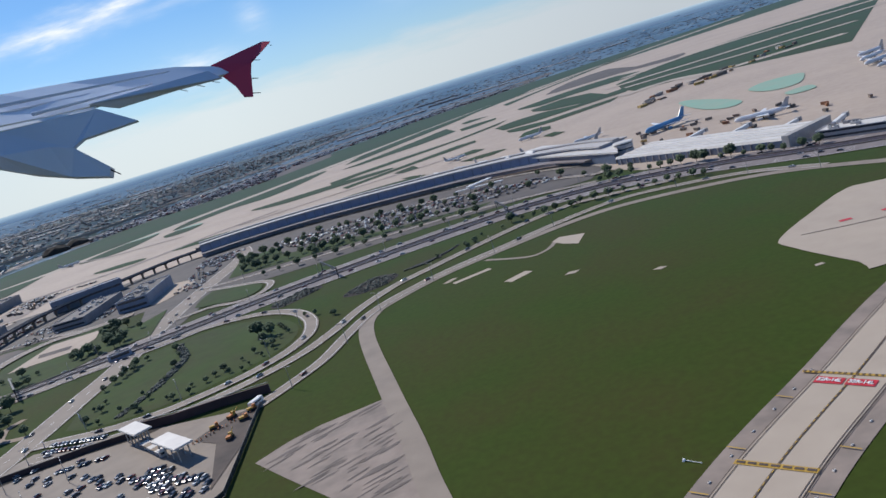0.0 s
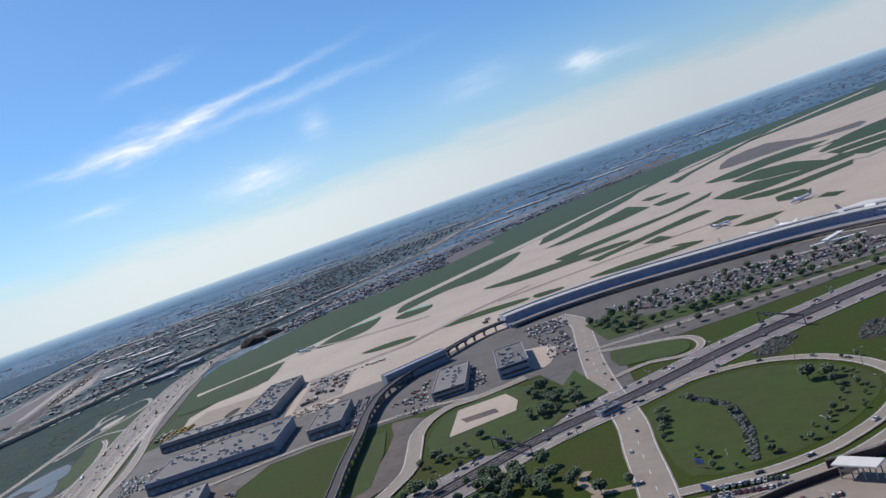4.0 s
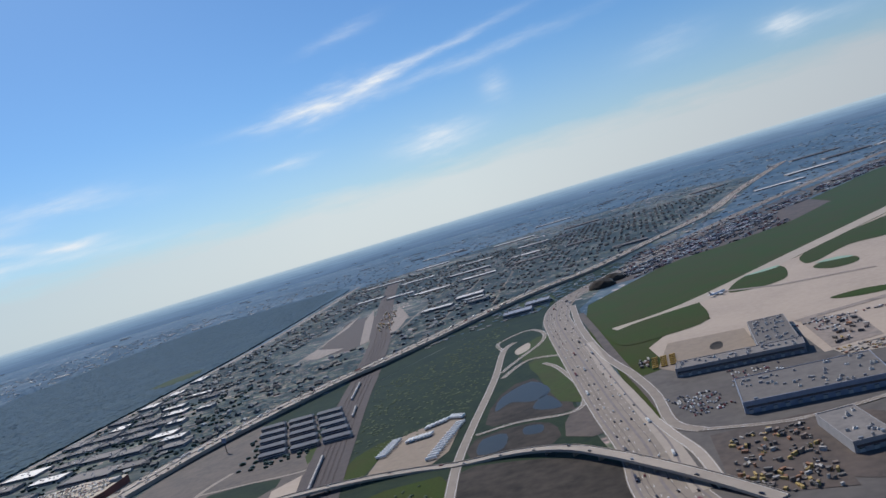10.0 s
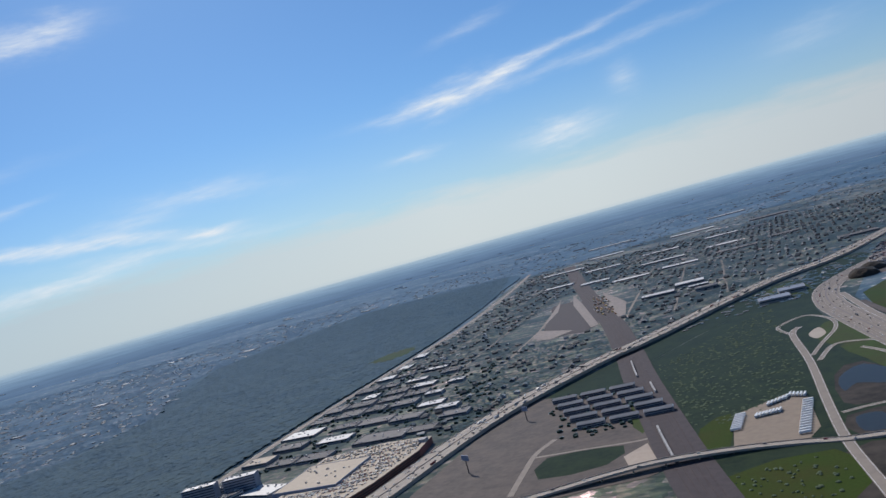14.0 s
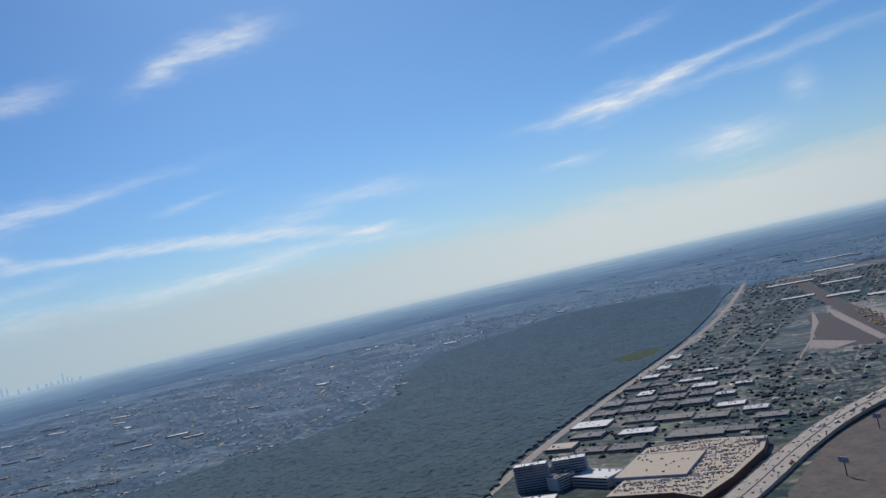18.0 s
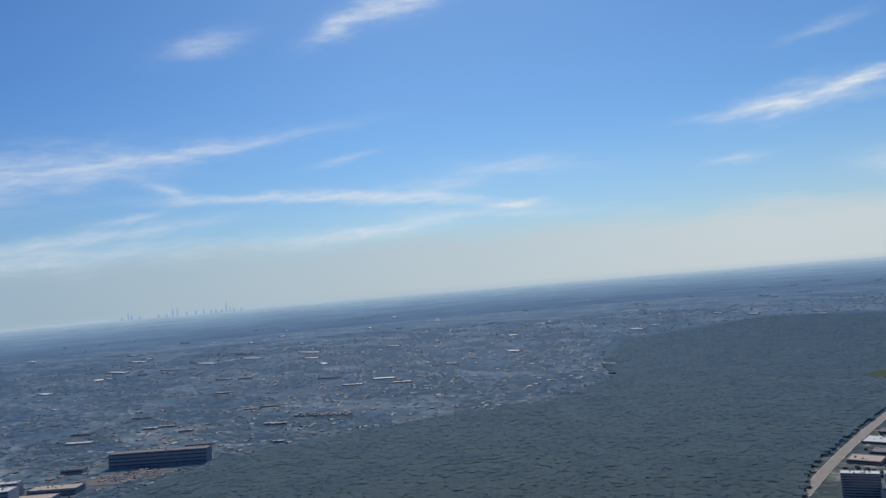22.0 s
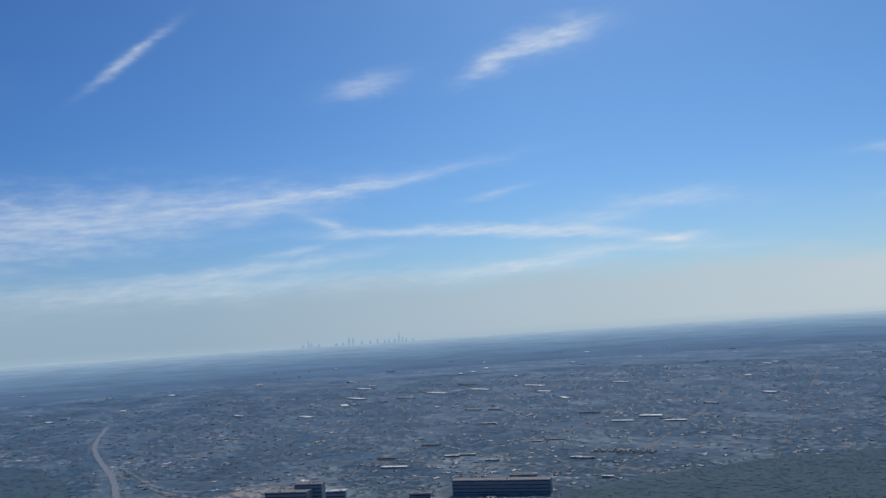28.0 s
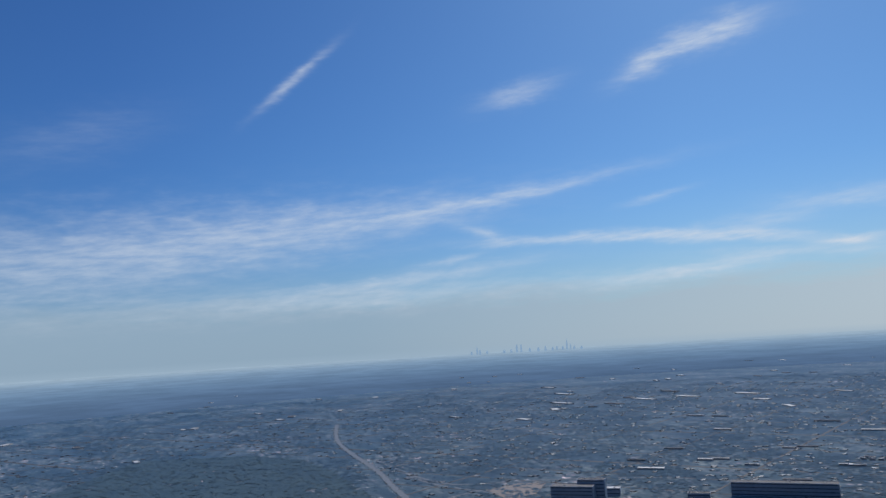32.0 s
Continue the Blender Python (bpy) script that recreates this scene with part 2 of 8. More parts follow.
M = {
    "grass": material("mown_grass", (0.034, 0.055, 0.010), (0.046, 0.047, 0.014), (0.052, 0.080, 0.014), 70, 170, contrast=1.5, spec=0.05, haze_sheen=0.26, haze_rough=0.22),
    "meadow": material("rough_meadow", (0.046, 0.070, 0.017), (0.052, 0.057, 0.022), (0.064, 0.090, 0.025), 40, 30, contrast=1.4, spec=0.05),
    "scrub": material("scrub", (0.022, 0.034, 0.012), (0.013, 0.022, 0.009), (0.040, 0.050, 0.020), 38, 40, contrast=2.0, spec=0.03, haze_sheen=0.2, haze_rough=0.36),
    "concrete": material("apron_concrete", (0.40, 0.32, 0.255), (0.345, 0.275, 0.22), (0.46, 0.38, 0.31), 100, 90, contrast=1.5, haze_sheen=0.16, haze_rough=0.3),
    "runway": material("runway_concrete", (0.40, 0.335, 0.27), (0.34, 0.285, 0.235), (0.44, 0.375, 0.31), 60, 40),
    "road": material("road_concrete", (0.255, 0.212, 0.175), (0.205, 0.172, 0.145), (0.31, 0.26, 0.215), 25, 20),
    "newroad": material("new_concrete", (0.36, 0.305, 0.255), (0.30, 0.255, 0.215), (0.41, 0.35, 0.295), 25, 20),
    "asphalt": material("asphalt", (0.205, 0.175, 0.170), (0.160, 0.136, 0.133), (0.25, 0.215, 0.208), 30, 30),
    "grey_road": material("worn_grey_road", (0.150, 0.145, 0.142), (0.115, 0.112, 0.110), (0.19, 0.183, 0.178), 25, 20, haze_sheen=0.4, haze_rough=0.4),
    "trackbed": material("median_track", (0.075, 0.045, 0.045), (0.055, 0.035, 0.036), (0.10, 0.065, 0.062), 10, 8),
    "dirt": material("bare_earth", (0.092, 0.069, 0.058), (0.056, 0.044, 0.039), (0.14, 0.108, 0.09), 35, 30, contrast=1.8),
    "darkdirt": material("dark_earth", (0.050, 0.042, 0.036), (0.026, 0.023, 0.020), (0.105, 0.086, 0.070), 55, 30, contrast=2.2, spec=0.05),
    "gravel": material("broken_pavement", (0.26, 0.21, 0.18), (0.18, 0.15, 0.13), (0.34, 0.28, 0.24), 14, 14, contrast=1.6),
    "lot": material("parking_asphalt", (0.105, 0.094, 0.088), (0.074, 0.066, 0.064), (0.145, 0.128, 0.12), 40, 30, contrast=1.3, haze_sheen=0.06),
    "tan": material("sandy_ground", (0.26, 0.20, 0.15), (0.21, 0.165, 0.125), (0.31, 0.245, 0.185), 20, 20),
    "water": material("pond_water", (0.026, 0.029, 0.030), rough=0.35, spec=0.12),
    "forest": material("woodland_floor", (0.024, 0.040, 0.038), (0.020, 0.035, 0.033), (0.030, 0.046, 0.042), 40, 40, haze_sheen=0.25, haze_rough=0.7),
    "leaf": material("leaves", (0.084, 0.106, 0.050), (0.064, 0.086, 0.041), (0.10, 0.12, 0.058), 6, 8, spec=0.05, vary=0.25, haze_sheen=0.08, haze_rough=0.9),
    # far tree cover: the blue tint is set strong to stand in for haze
    "canopy": material("tree_canopy", (0.034, 0.049, 0.036), (0.016, 0.028, 0.023), (0.072, 0.082, 0.052), 120, 60, spec=0.03, haze_sheen=0.58, haze_rough=0.37, contrast=1.9),
    "grove": material("distant_grove", (0.032, 0.045, 0.038), (0.025, 0.037, 0.032), (0.041, 0.053, 0.043), 60, 30, spec=0.03, haze_sheen=0.84, haze_rough=0.36),
    "crowns": material("town_tree_crowns", (0.040, 0.056, 0.038), (0.030, 0.044, 0.032), (0.050, 0.066, 0.043), 30, 30, spec=0.03, haze_sheen=0.45, haze_rough=0.42),
    "reeds": material("reed_brown", (0.080, 0.078, 0.056), (0.060, 0.060, 0.044), (0.10, 0.096, 0.07), 8, 8, spec=0.05, haze_sheen=0.1, haze_rough=1.0),
    "scar": material("torn_pavement", (0.15, 0.125, 0.112), (0.12, 0.10, 0.09), (0.19, 0.16, 0.14), 6, 8),
    "lilac": material("lilac_metal_cladding", (0.30, 0.33, 0.44), (0.26, 0.29, 0.40), (0.34, 0.37, 0.48), 9, 12, rough=0.4),
    "bark": material("bark", (0.07, 0.05, 0.035)),
    "roof_grey": material("flat_roof_grey", (0.150, 0.137, 0.132), (0.110, 0.102, 0.100), (0.20, 0.182, 0.172), 14, 20, vary=0.35, haze_sheen=0.05),
    "roof_white": material("flat_roof_white", (0.60, 0.57, 0.53), (0.5, 0.47, 0.44), (0.68, 0.65, 0.6), 14, 20, rough=0.5, vary=0.12),
    "roof_tan": material("flat_roof_tan", (0.40, 0.31, 0.22), (0.34, 0.27, 0.2), (0.46, 0.37, 0.28), 14, 20, rough=0.7),
    "roof_house": material("shingle_roof", (0.19, 0.185, 0.20), (0.15, 0.145, 0.155), (0.24, 0.23, 0.235), 40, 20, haze_sheen=0.4, haze_rough=0.45),
    "wall": material("wall_grey", (0.28, 0.268, 0.272), rough=0.8, vary=0.2),
    "wall_pale": material("wall_pale", (0.42, 0.40, 0.39), rough=0.8, vary=0.15),
    "wall_blue": material("wall_slate_blue", (0.25, 0.27, 0.33), rough=0.6, vary=0.15),
    "brick": material("wall_red_brown", (0.22, 0.085, 0.07), rough=0.8),
    "ballast": material("track_ballast", (0.056, 0.043, 0.048), (0.040, 0.031, 0.036), (0.078, 0.062, 0.064), 12, 10, haze_sheen=0.05),
    "steel": material("galvanised_steel", (0.35, 0.35, 0.36), rough=0.5, metal=0.6),
    "dark": material("dark_metal", (0.03, 0.03, 0.035), rough=0.5),
    "glass": material("tinted_glass", (0.03, 0.04, 0.055), rough=0.08, spec=0.8),
    "glass_blue": material("blue_glazing", (0.10, 0.13, 0.19), (0.08, 0.11, 0.17), (0.13, 0.16, 0.23), 6, 10, rough=0.2, spec=0.6),
    "white": material("white_paint", (0.75, 0.75, 0.74), rough=0.4),
    "yellow": material("yellow_paint", (0.45, 0.28, 0.05), rough=0.6),
    "red": material("red_paint", (0.50, 0.035, 0.045), rough=0.5),
    "black": material("black_paint", (0.025, 0.022, 0.02), rough=0.7),
    "green_tint": material("seal_green", (0.22, 0.36, 0.27), (0.28, 0.34, 0.26), (0.2, 0.38, 0.3), 30, 20),
    "plane_white": material("aircraft_white", (0.72, 0.73, 0.75), rough=0.3),
    "plane_blue": material("aircraft_blue", (0.12, 0.30, 0.52), rough=0.3),
    "wing_grey": material("wing_grey_paint", (0.72, 0.74, 0.80), (0.66, 0.68, 0.74), (0.78, 0.80, 0.85), 2.5, 12, rough=0.3, spec=0.5),
    "wing_dark": material("wing_under_grey", (0.55, 0.57, 0.64), (0.49, 0.51, 0.58), (0.60, 0.62, 0.69), 2.0, 12, rough=0.4),
    "winglet_red": material("winglet_red", (0.62, 0.06, 0.10), (0.56, 0.05, 0.09), (0.66, 0.08, 0.12), 2.0, 12, rough=0.35),
    "orange": material("machine_orange", (0.55, 0.20, 0.05), rough=0.6),
    "tower_haze": material("far_tower_haze_glow", (0.20, 0.26, 0.33), rough=0.5),
    "sign_blue": material("sign_blue", (0.05, 0.10, 0.28), rough=0.5),
}

# the skyline is a backdrop; its glow paints in 25 km of bright air
tower_node = M["tower_haze"].node_tree.nodes["Principled BSDF"]
tower_node.inputs["Emission Color"].default_value, tower_node.inputs["Emission Strength"].default_value = (0.205, 0.285, 0.36, 1.0), 1.0


def paint_mix(name, colours, rough=0.3):
    """Paint whose colour is drawn for each object out of a few."""
    m = bpy.data.materials.new(name)
    m.use_nodes = True
    t = m.node_tree
    info = t.nodes.new("ShaderNodeObjectInfo")
    ramp = t.nodes.new("ShaderNodeValToRGB")
    ramp.color_ramp.interpolation = "CONSTANT"
    els = ramp.color_ramp.elements
    for i, c in enumerate(colours):
        e = els[i] if i < 2 else els.new(i / len(colours))
        e.position, e.color = i / len(colours), (*c, 1.0)
    t.links.new(info.outputs["Random"], ramp.inputs[0])
    b = t.nodes["Principled BSDF"]
    t.links.new(ramp.outputs[0], b.inputs["Base Color"])
    b.inputs["Roughness"].default_value = rough
    return m


def island_mix(name, colours, rough=0.4):
    """The same, drawn for each loose piece of one mesh."""
    m = paint_mix(name, colours, rough)
    t = m.node_tree
    geo = t.nodes.new("ShaderNodeNewGeometry")
    ramp = next(n for n in t.nodes if n.type == "VALTORGB")
    t.links.new(geo.outputs["Random Per Island"], ramp.inputs[0])
    return m


CAR_COLOURS = [(0.62, 0.62, 0.60), (0.03, 0.03, 0.035), (0.30, 0.31, 0.33), (0.02, 0.025, 0.05), (0.10, 0.10, 0.11), (0.55, 0.53, 0.5), (0.16, 0.03, 0.03), (0.05, 0.05, 0.06)]
M["car"] = paint_mix("car_paint", CAR_COLOURS)
M["cars"] = island_mix("parked_car_paint", CAR_COLOURS)
M["machines"] = island_mix("site_machine_paint", [(0.26, 0.12, 0.06), (0.16, 0.14, 0.12), (0.36, 0.25, 0.08), (0.08, 0.075, 0.07), (0.20, 0.15, 0.12), (0.38, 0.35, 0.32), (0.12, 0.10, 0.085)], 0.6)
M["houses"] = island_mix("house_roof_mix", [(0.062, 0.064, 0.07), (0.080, 0.074, 0.073), (0.055, 0.056, 0.062), (0.11, 0.106, 0.104), (0.068, 0.064, 0.062), (0.30, 0.295, 0.285), (0.052, 0.055, 0.058)], 0.7)
# house roofs carry the same painted blue haze
M["houses"].node_tree.nodes["Principled BSDF"].inputs["Sheen Weight"].default_value = 0.25
M["houses"].node_tree.nodes["Principled BSDF"].inputs["Sheen Tint"].default_value = (0.45, 0.65, 0.83, 1.0)



def speckled(name, cell, stops, haze_sheen, haze_rough, wood):
    """Far land of tree crowns, roofs and yards, drawn cell by cell, with wooded patches."""
    m = bpy.data.materials.new(name)
    m.use_nodes = True
    t = m.node_tree
    b = t.nodes["Principled BSDF"]
    geo = t.nodes.new("ShaderNodeNewGeometry")
    vor = t.nodes.new("ShaderNodeTexVoronoi")
    vor.inputs["Scale"].default_value = 1.0 / (cell * S)
    t.links.new(geo.outputs["Position"], vor.inputs["Vector"])
    sep = t.nodes.new("ShaderNodeSeparateColor")
    t.links.new(vor.outputs["Color"], sep.inputs[0])
    big = t.nodes.new("ShaderNodeTexNoise")
    big.inputs["Scale"].default_value, big.inputs["Detail"].default_value = 1.0 / (520.0 * S), 4.0
    t.links.new(geo.outputs["Position"], big.inputs["Vector"])
    mr = t.nodes.new("ShaderNodeMapRange")
    mr.inputs[1].default_value, mr.inputs[2].default_value, mr.inputs[3].default_value, mr.inputs[4].default_value = 0.40, 0.56, 0.62, 1.0
    t.links.new(big.outputs["Fac"], mr.inputs[0])
    mul = t.nodes.new("ShaderNodeMath")
    mul.operation = "MULTIPLY"
    t.links.new(sep.outputs[0], mul.inputs[0])
    t.links.new(mr.outputs[0], mul.inputs[1])
    ramp = t.nodes.new("ShaderNodeValToRGB")
    ramp.color_ramp.interpolation = "CONSTANT"
    els = ramp.color_ramp.elements
    for i, (pos, c) in enumerate(stops):
        e = els[i] if i < 2 else els.new(pos)
        e.position, e.color = pos, (*c, 1.0)
    t.links.new(mul.outputs[0], ramp.inputs[0])
    fine = t.nodes.new("ShaderNodeTexNoise")
    fine.inputs["Scale"].default_value, fine.inputs["Detail"].default_value = 1.0 / (9.0 * S), 2.0
    t.links.new(geo.outputs["Position"], fine.inputs["Vector"])
    mix = t.nodes.new("ShaderNodeMix")
    mix.data_type = "RGBA"
    mr2 = t.nodes.new("ShaderNodeMapRange")
    mr2.inputs[1].default_value, mr2.inputs[2].default_value, mr2.inputs[3].default_value, mr2.inputs[4].default_value = 0.4, 0.65, 0.0, wood
    t.links.new(fine.outputs["Fac"], mr2.inputs[0])
    t.links.new(mr2.outputs[0], mix.inputs[0])
    t.links.new(ramp.outputs[0], mix.inputs[6])
    mix.inputs[7].default_value = (0.024, 0.040, 0.034, 1.0)
    # larger blocks: lots and big roofs, fields and groves
    blk = t.nodes.new("ShaderNodeTexVoronoi")
    blk.inputs["Scale"].default_value = 1.0 / (cell * 4.6 * S)
    t.links.new(geo.outputs["Position"], blk.inputs["Vector"])
    sep2 = t.nodes.new("ShaderNodeSeparateColor")
    t.links.new(blk.outputs["Color"], sep2.inputs[0])
    gain = t.nodes.new("ShaderNodeValToRGB")
    gain.color_ramp.interpolation = "CONSTANT"
    g_els = gain.color_ramp.elements
    for i, (pos, v) in enumerate(((0.0, 0.72), (0.22, 0.92), (0.50, 1.0), (0.72, 1.15), (0.88, 0.8), (0.955, 1.45))):
        e = g_els[i] if i < 2 else g_els.new(pos)
        e.position, e.color = pos, (v / 3.0, v / 3.0, v / 3.0, 1.0)
    t.links.new(sep2.outputs[1], gain.inputs[0])
    tone = t.nodes.new("ShaderNodeVectorMath")
    tone.operation = "MULTIPLY"
    t.links.new(mix.outputs[2], tone.inputs[0])
    t.links.new(gain.outputs[0], tone.inputs[1])
    lift = t.nodes.new("ShaderNodeVectorMath")
    lift.operation = "SCALE"
    lift.inputs["Scale"].default_value = 3.0
    t.links.new(tone.outputs[0], lift.inputs[0])
    # groves and built blocks, drawn out along the street grid
    spot = t.nodes.new("ShaderNodeMapping")
    spot.inputs["Rotation"].default_value, spot.inputs["Scale"].default_value = (0, 0, radians(-27)), (1.0, 2.2, 1.0)
    t.links.new(geo.outputs["Position"], spot.inputs["Vector"])
    tone2 = lift.outputs[0]
    for size, lo, hi in ((520.0, (0.50, 0.60, 0.58), (2.5, 2.05, 2.0)), (110.0, (0.55, 0.66, 0.62), (1.9, 1.7, 1.66)), (30.0, (0.62, 0.68, 0.66), (1.55, 1.48, 1.46))):
        nz = t.nodes.new("ShaderNodeTexNoise")
        nz.inputs["Scale"].default_value, nz.inputs["Detail"].default_value = 1.0 / (size * S), 3.0
        t.links.new(spot.outputs[0], nz.inputs["Vector"])
        pr = t.nodes.new("ShaderNodeMapRange")
        pr.inputs[1].default_value, pr.inputs[2].default_value = 0.40, 0.60
        t.links.new(nz.outputs["Fac"], pr.inputs[0])
        pm = t.nodes.new("ShaderNodeMix")
        pm.data_type = "RGBA"
        pm.inputs[6].default_value, pm.inputs[7].default_value = (*lo, 1.0), (*hi, 1.0)
        t.links.new(pr.outputs[0], pm.inputs[0])
        px = t.nodes.new("ShaderNodeVectorMath")
        px.operation = "MULTIPLY"
        t.links.new(tone2, px.inputs[0])
        t.links.new(pm.outputs[2], px.inputs[1])
        tone2 = px.outputs[0]
    t.links.new(tone2, b.inputs["Base Color"])
    b.inputs["Roughness"].default_value, b.inputs["Specular IOR Level"].default_value = 0.9, 0.1
    # distance haze painted onto the far land as a blue grazing tint
    b.inputs["Sheen Weight"].default_value, b.inputs["Sheen Roughness"].default_value = haze_sheen, haze_rough
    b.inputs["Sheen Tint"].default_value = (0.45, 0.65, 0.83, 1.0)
    return m


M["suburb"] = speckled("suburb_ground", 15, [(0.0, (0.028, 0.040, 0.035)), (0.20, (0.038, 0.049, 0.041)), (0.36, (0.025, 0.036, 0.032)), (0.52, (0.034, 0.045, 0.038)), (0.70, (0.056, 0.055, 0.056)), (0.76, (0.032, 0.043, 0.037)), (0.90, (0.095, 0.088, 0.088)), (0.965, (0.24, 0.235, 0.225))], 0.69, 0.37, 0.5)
M["town"] = speckled("town_ground", 12, [(0.0, (0.038, 0.050, 0.032)), (0.22, (0.056, 0.062, 0.046)), (0.40, (0.032, 0.044, 0.028)), (0.58, (0.088, 0.084, 0.080)), (0.72, (0.042, 0.052, 0.036)), (0.86, (0.13, 0.122, 0.116)), (0.955, (0.28, 0.27, 0.255))], 0.34, 0.36, 0.5)

# ---- building blocks ----


def obj(name, bm, mat, parent=None, label="", at=None):
    """Links a bmesh, given in true metres, as one mesh object of the model."""
    bmesh.ops.scale(bm, vec=(S, S, S), verts=bm.verts)
    me = bpy.data.meshes.new(name)
    bm.to_mesh(me)
    bm.free()
    me.materials.append(mat)
    ob = new(name, me)
    if at:
        ob.location = (at[0] * S, at[1] * S, at[2] * S)
    if parent:
        ob.parent = parent
    return tagged(ob, label) if label else ob


def smooth(pts, steps=6, closed=False):
    """A Catmull-Rom line through plan points."""
    n = len(pts)
    res = []
    rng = range(n) if closed else range(n - 1)
    for i in rng:
        p = [pts[(i + k) % n] if closed else pts[min(max(i + k, 0), n - 1)] for k in (-1, 0, 1, 2)]
        for s in range(steps):
            u = s / steps
            w = (-0.5 * u + u * u - 0.5 * u ** 3, 1 - 2.5 * u * u + 1.5 * u ** 3, 0.5 * u + 2 * u * u - 1.5 * u ** 3, -0.5 * u * u + 0.5 * u ** 3)
            res.append(tuple(sum(w[k] * p[k][j] for k in range(4)) for j in range(len(pts[0]))))
    if not closed:
        res.append(tuple(pts[-1]))
    return res


def normals(line):
    res = []
    for i in range(len(line)):
        a, b = line[max(i - 1, 0)], line[min(i + 1, len(line) - 1)]
        dx_, dy_ = b[0] - a[0], b[1] - a[1]
        d = math.hypot(dx_, dy_) or 1.0
        res.append((-dy_ / d, dx_ / d))
    return res


def ribbon_bm(line, width, z, offset=0.0, thick=0.0):
    """A strip along a line; points may carry their own height. thick: depth of a deck."""
    bm = bmesh.new()
    rows = []
    for p, nrm in zip(line, normals(line)):
        zz = z + (p[2] if len(p) > 2 else 0.0)
        row = []
        for s in (offset + width / 2, offset - width / 2):
            row.append(bm.verts.new((p[0] + nrm[0] * s, p[1] + nrm[1] * s, zz)))
        if thick:
            for s in (offset - width / 2, offset + width / 2):
                row.append(bm.verts.new((p[0] + nrm[0] * s, p[1] + nrm[1] * s, zz - thick)))
        rows.append(row)
    k = len(rows[0])
    for a, b in zip(rows, rows[1:]):
        if k == 2:
            bm.faces.new((a[1], b[1], b[0], a[0]))
        else:
            for i in range(4):
                j = (i + 1) % 4
                bm.faces.new((a[j], b[j], b[i], a[i]))
    if k == 4:
        bm.faces.new(rows[0])
        bm.faces.new(rows[-1][::-1])
    bmesh.ops.recalc_face_normals(bm, faces=bm.faces) if k == 4 else None
    return bm


def ribbon(name, pts, width, z, mat, steps=6, offset=0.0, kind="structure", label="", category="", parent=None, thick=0.0):
    line = smooth(pts, steps) if steps > 1 else pts
    ob = obj(name, ribbon_bm(line, width, z, offset, thick), mat, parent)
    return ob if parent else tagged(ob, label, category, "", kind)


def area(name, pts, z, mat, round_steps=0, kind="structure", label="", category="", parent=None, thick=0.0):
    """A flat patch with the given outline."""
    if round_steps:
        pts = smooth(pts, round_steps, True)
    bm = bmesh.new()
    f = bm.faces.new([bm.verts.new((x, y, z)) for x, y in pts])
    f.normal_update()
    if f.normal.z < 0:
        f.normal_flip()
    bmesh.ops.triangulate(bm, faces=[f])
    ob = obj(name, bm, mat, parent)
    return ob if parent else tagged(ob, label, category, "", kind)


# ---- ground ----
bm = bmesh.new()
hub = (-600.0, 700.0)
REACH = [(-180, 9000), (-60, 9000), (-40, 8650), (140, 8650), (160, 9000), (180, 9000)]
rings = []
for k in (0.0, 0.25, 0.6, 1.0):
    ring = []
    for a in range(-180, 180, 4):
        far = float(np.interp(a, [r[0] for r in REACH], [r[1] for r in REACH]))
        ring.append(bm.verts.new((hub[0] - math.sin(radians(a)) * far * max(k, 0.02), hub[1] + math.cos(radians(a)) * far * max(k, 0.02), 0.0)))
    rings.append(ring)
for r0, r1 in zip(rings, rings[1:]):
    for i in range(len(r0)):
        j = (i + 1) % len(r0)
        bm.faces.new((r0[i], r0[j], r1[j], r1[i]))
bm.faces.new(rings[0])
bmesh.ops.recalc_face_normals(bm, faces=bm.faces)
for f in bm.faces:
    if f.normal.z < 0:
        f.normal_flip()
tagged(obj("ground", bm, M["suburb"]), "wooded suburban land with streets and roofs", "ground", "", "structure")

# the distance beyond: a plain far backdrop, horizon haze painted as a paling glow
far_air = bpy.data.materials.new("far_haze_glow")
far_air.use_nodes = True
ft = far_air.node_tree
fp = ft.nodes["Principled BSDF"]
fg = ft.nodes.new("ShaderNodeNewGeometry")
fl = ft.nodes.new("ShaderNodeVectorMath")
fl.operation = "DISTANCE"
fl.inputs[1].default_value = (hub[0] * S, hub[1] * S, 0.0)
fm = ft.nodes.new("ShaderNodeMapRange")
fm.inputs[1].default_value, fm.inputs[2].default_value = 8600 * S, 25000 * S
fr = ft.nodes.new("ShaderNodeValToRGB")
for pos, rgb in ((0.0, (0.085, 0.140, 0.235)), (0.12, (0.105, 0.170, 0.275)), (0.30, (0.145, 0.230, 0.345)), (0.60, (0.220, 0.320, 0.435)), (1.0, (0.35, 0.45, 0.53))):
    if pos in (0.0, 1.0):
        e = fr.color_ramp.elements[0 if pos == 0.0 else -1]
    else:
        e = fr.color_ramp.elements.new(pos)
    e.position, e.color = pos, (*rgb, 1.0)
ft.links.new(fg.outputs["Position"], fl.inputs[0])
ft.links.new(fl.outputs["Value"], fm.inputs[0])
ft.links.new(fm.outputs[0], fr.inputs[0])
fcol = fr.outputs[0]
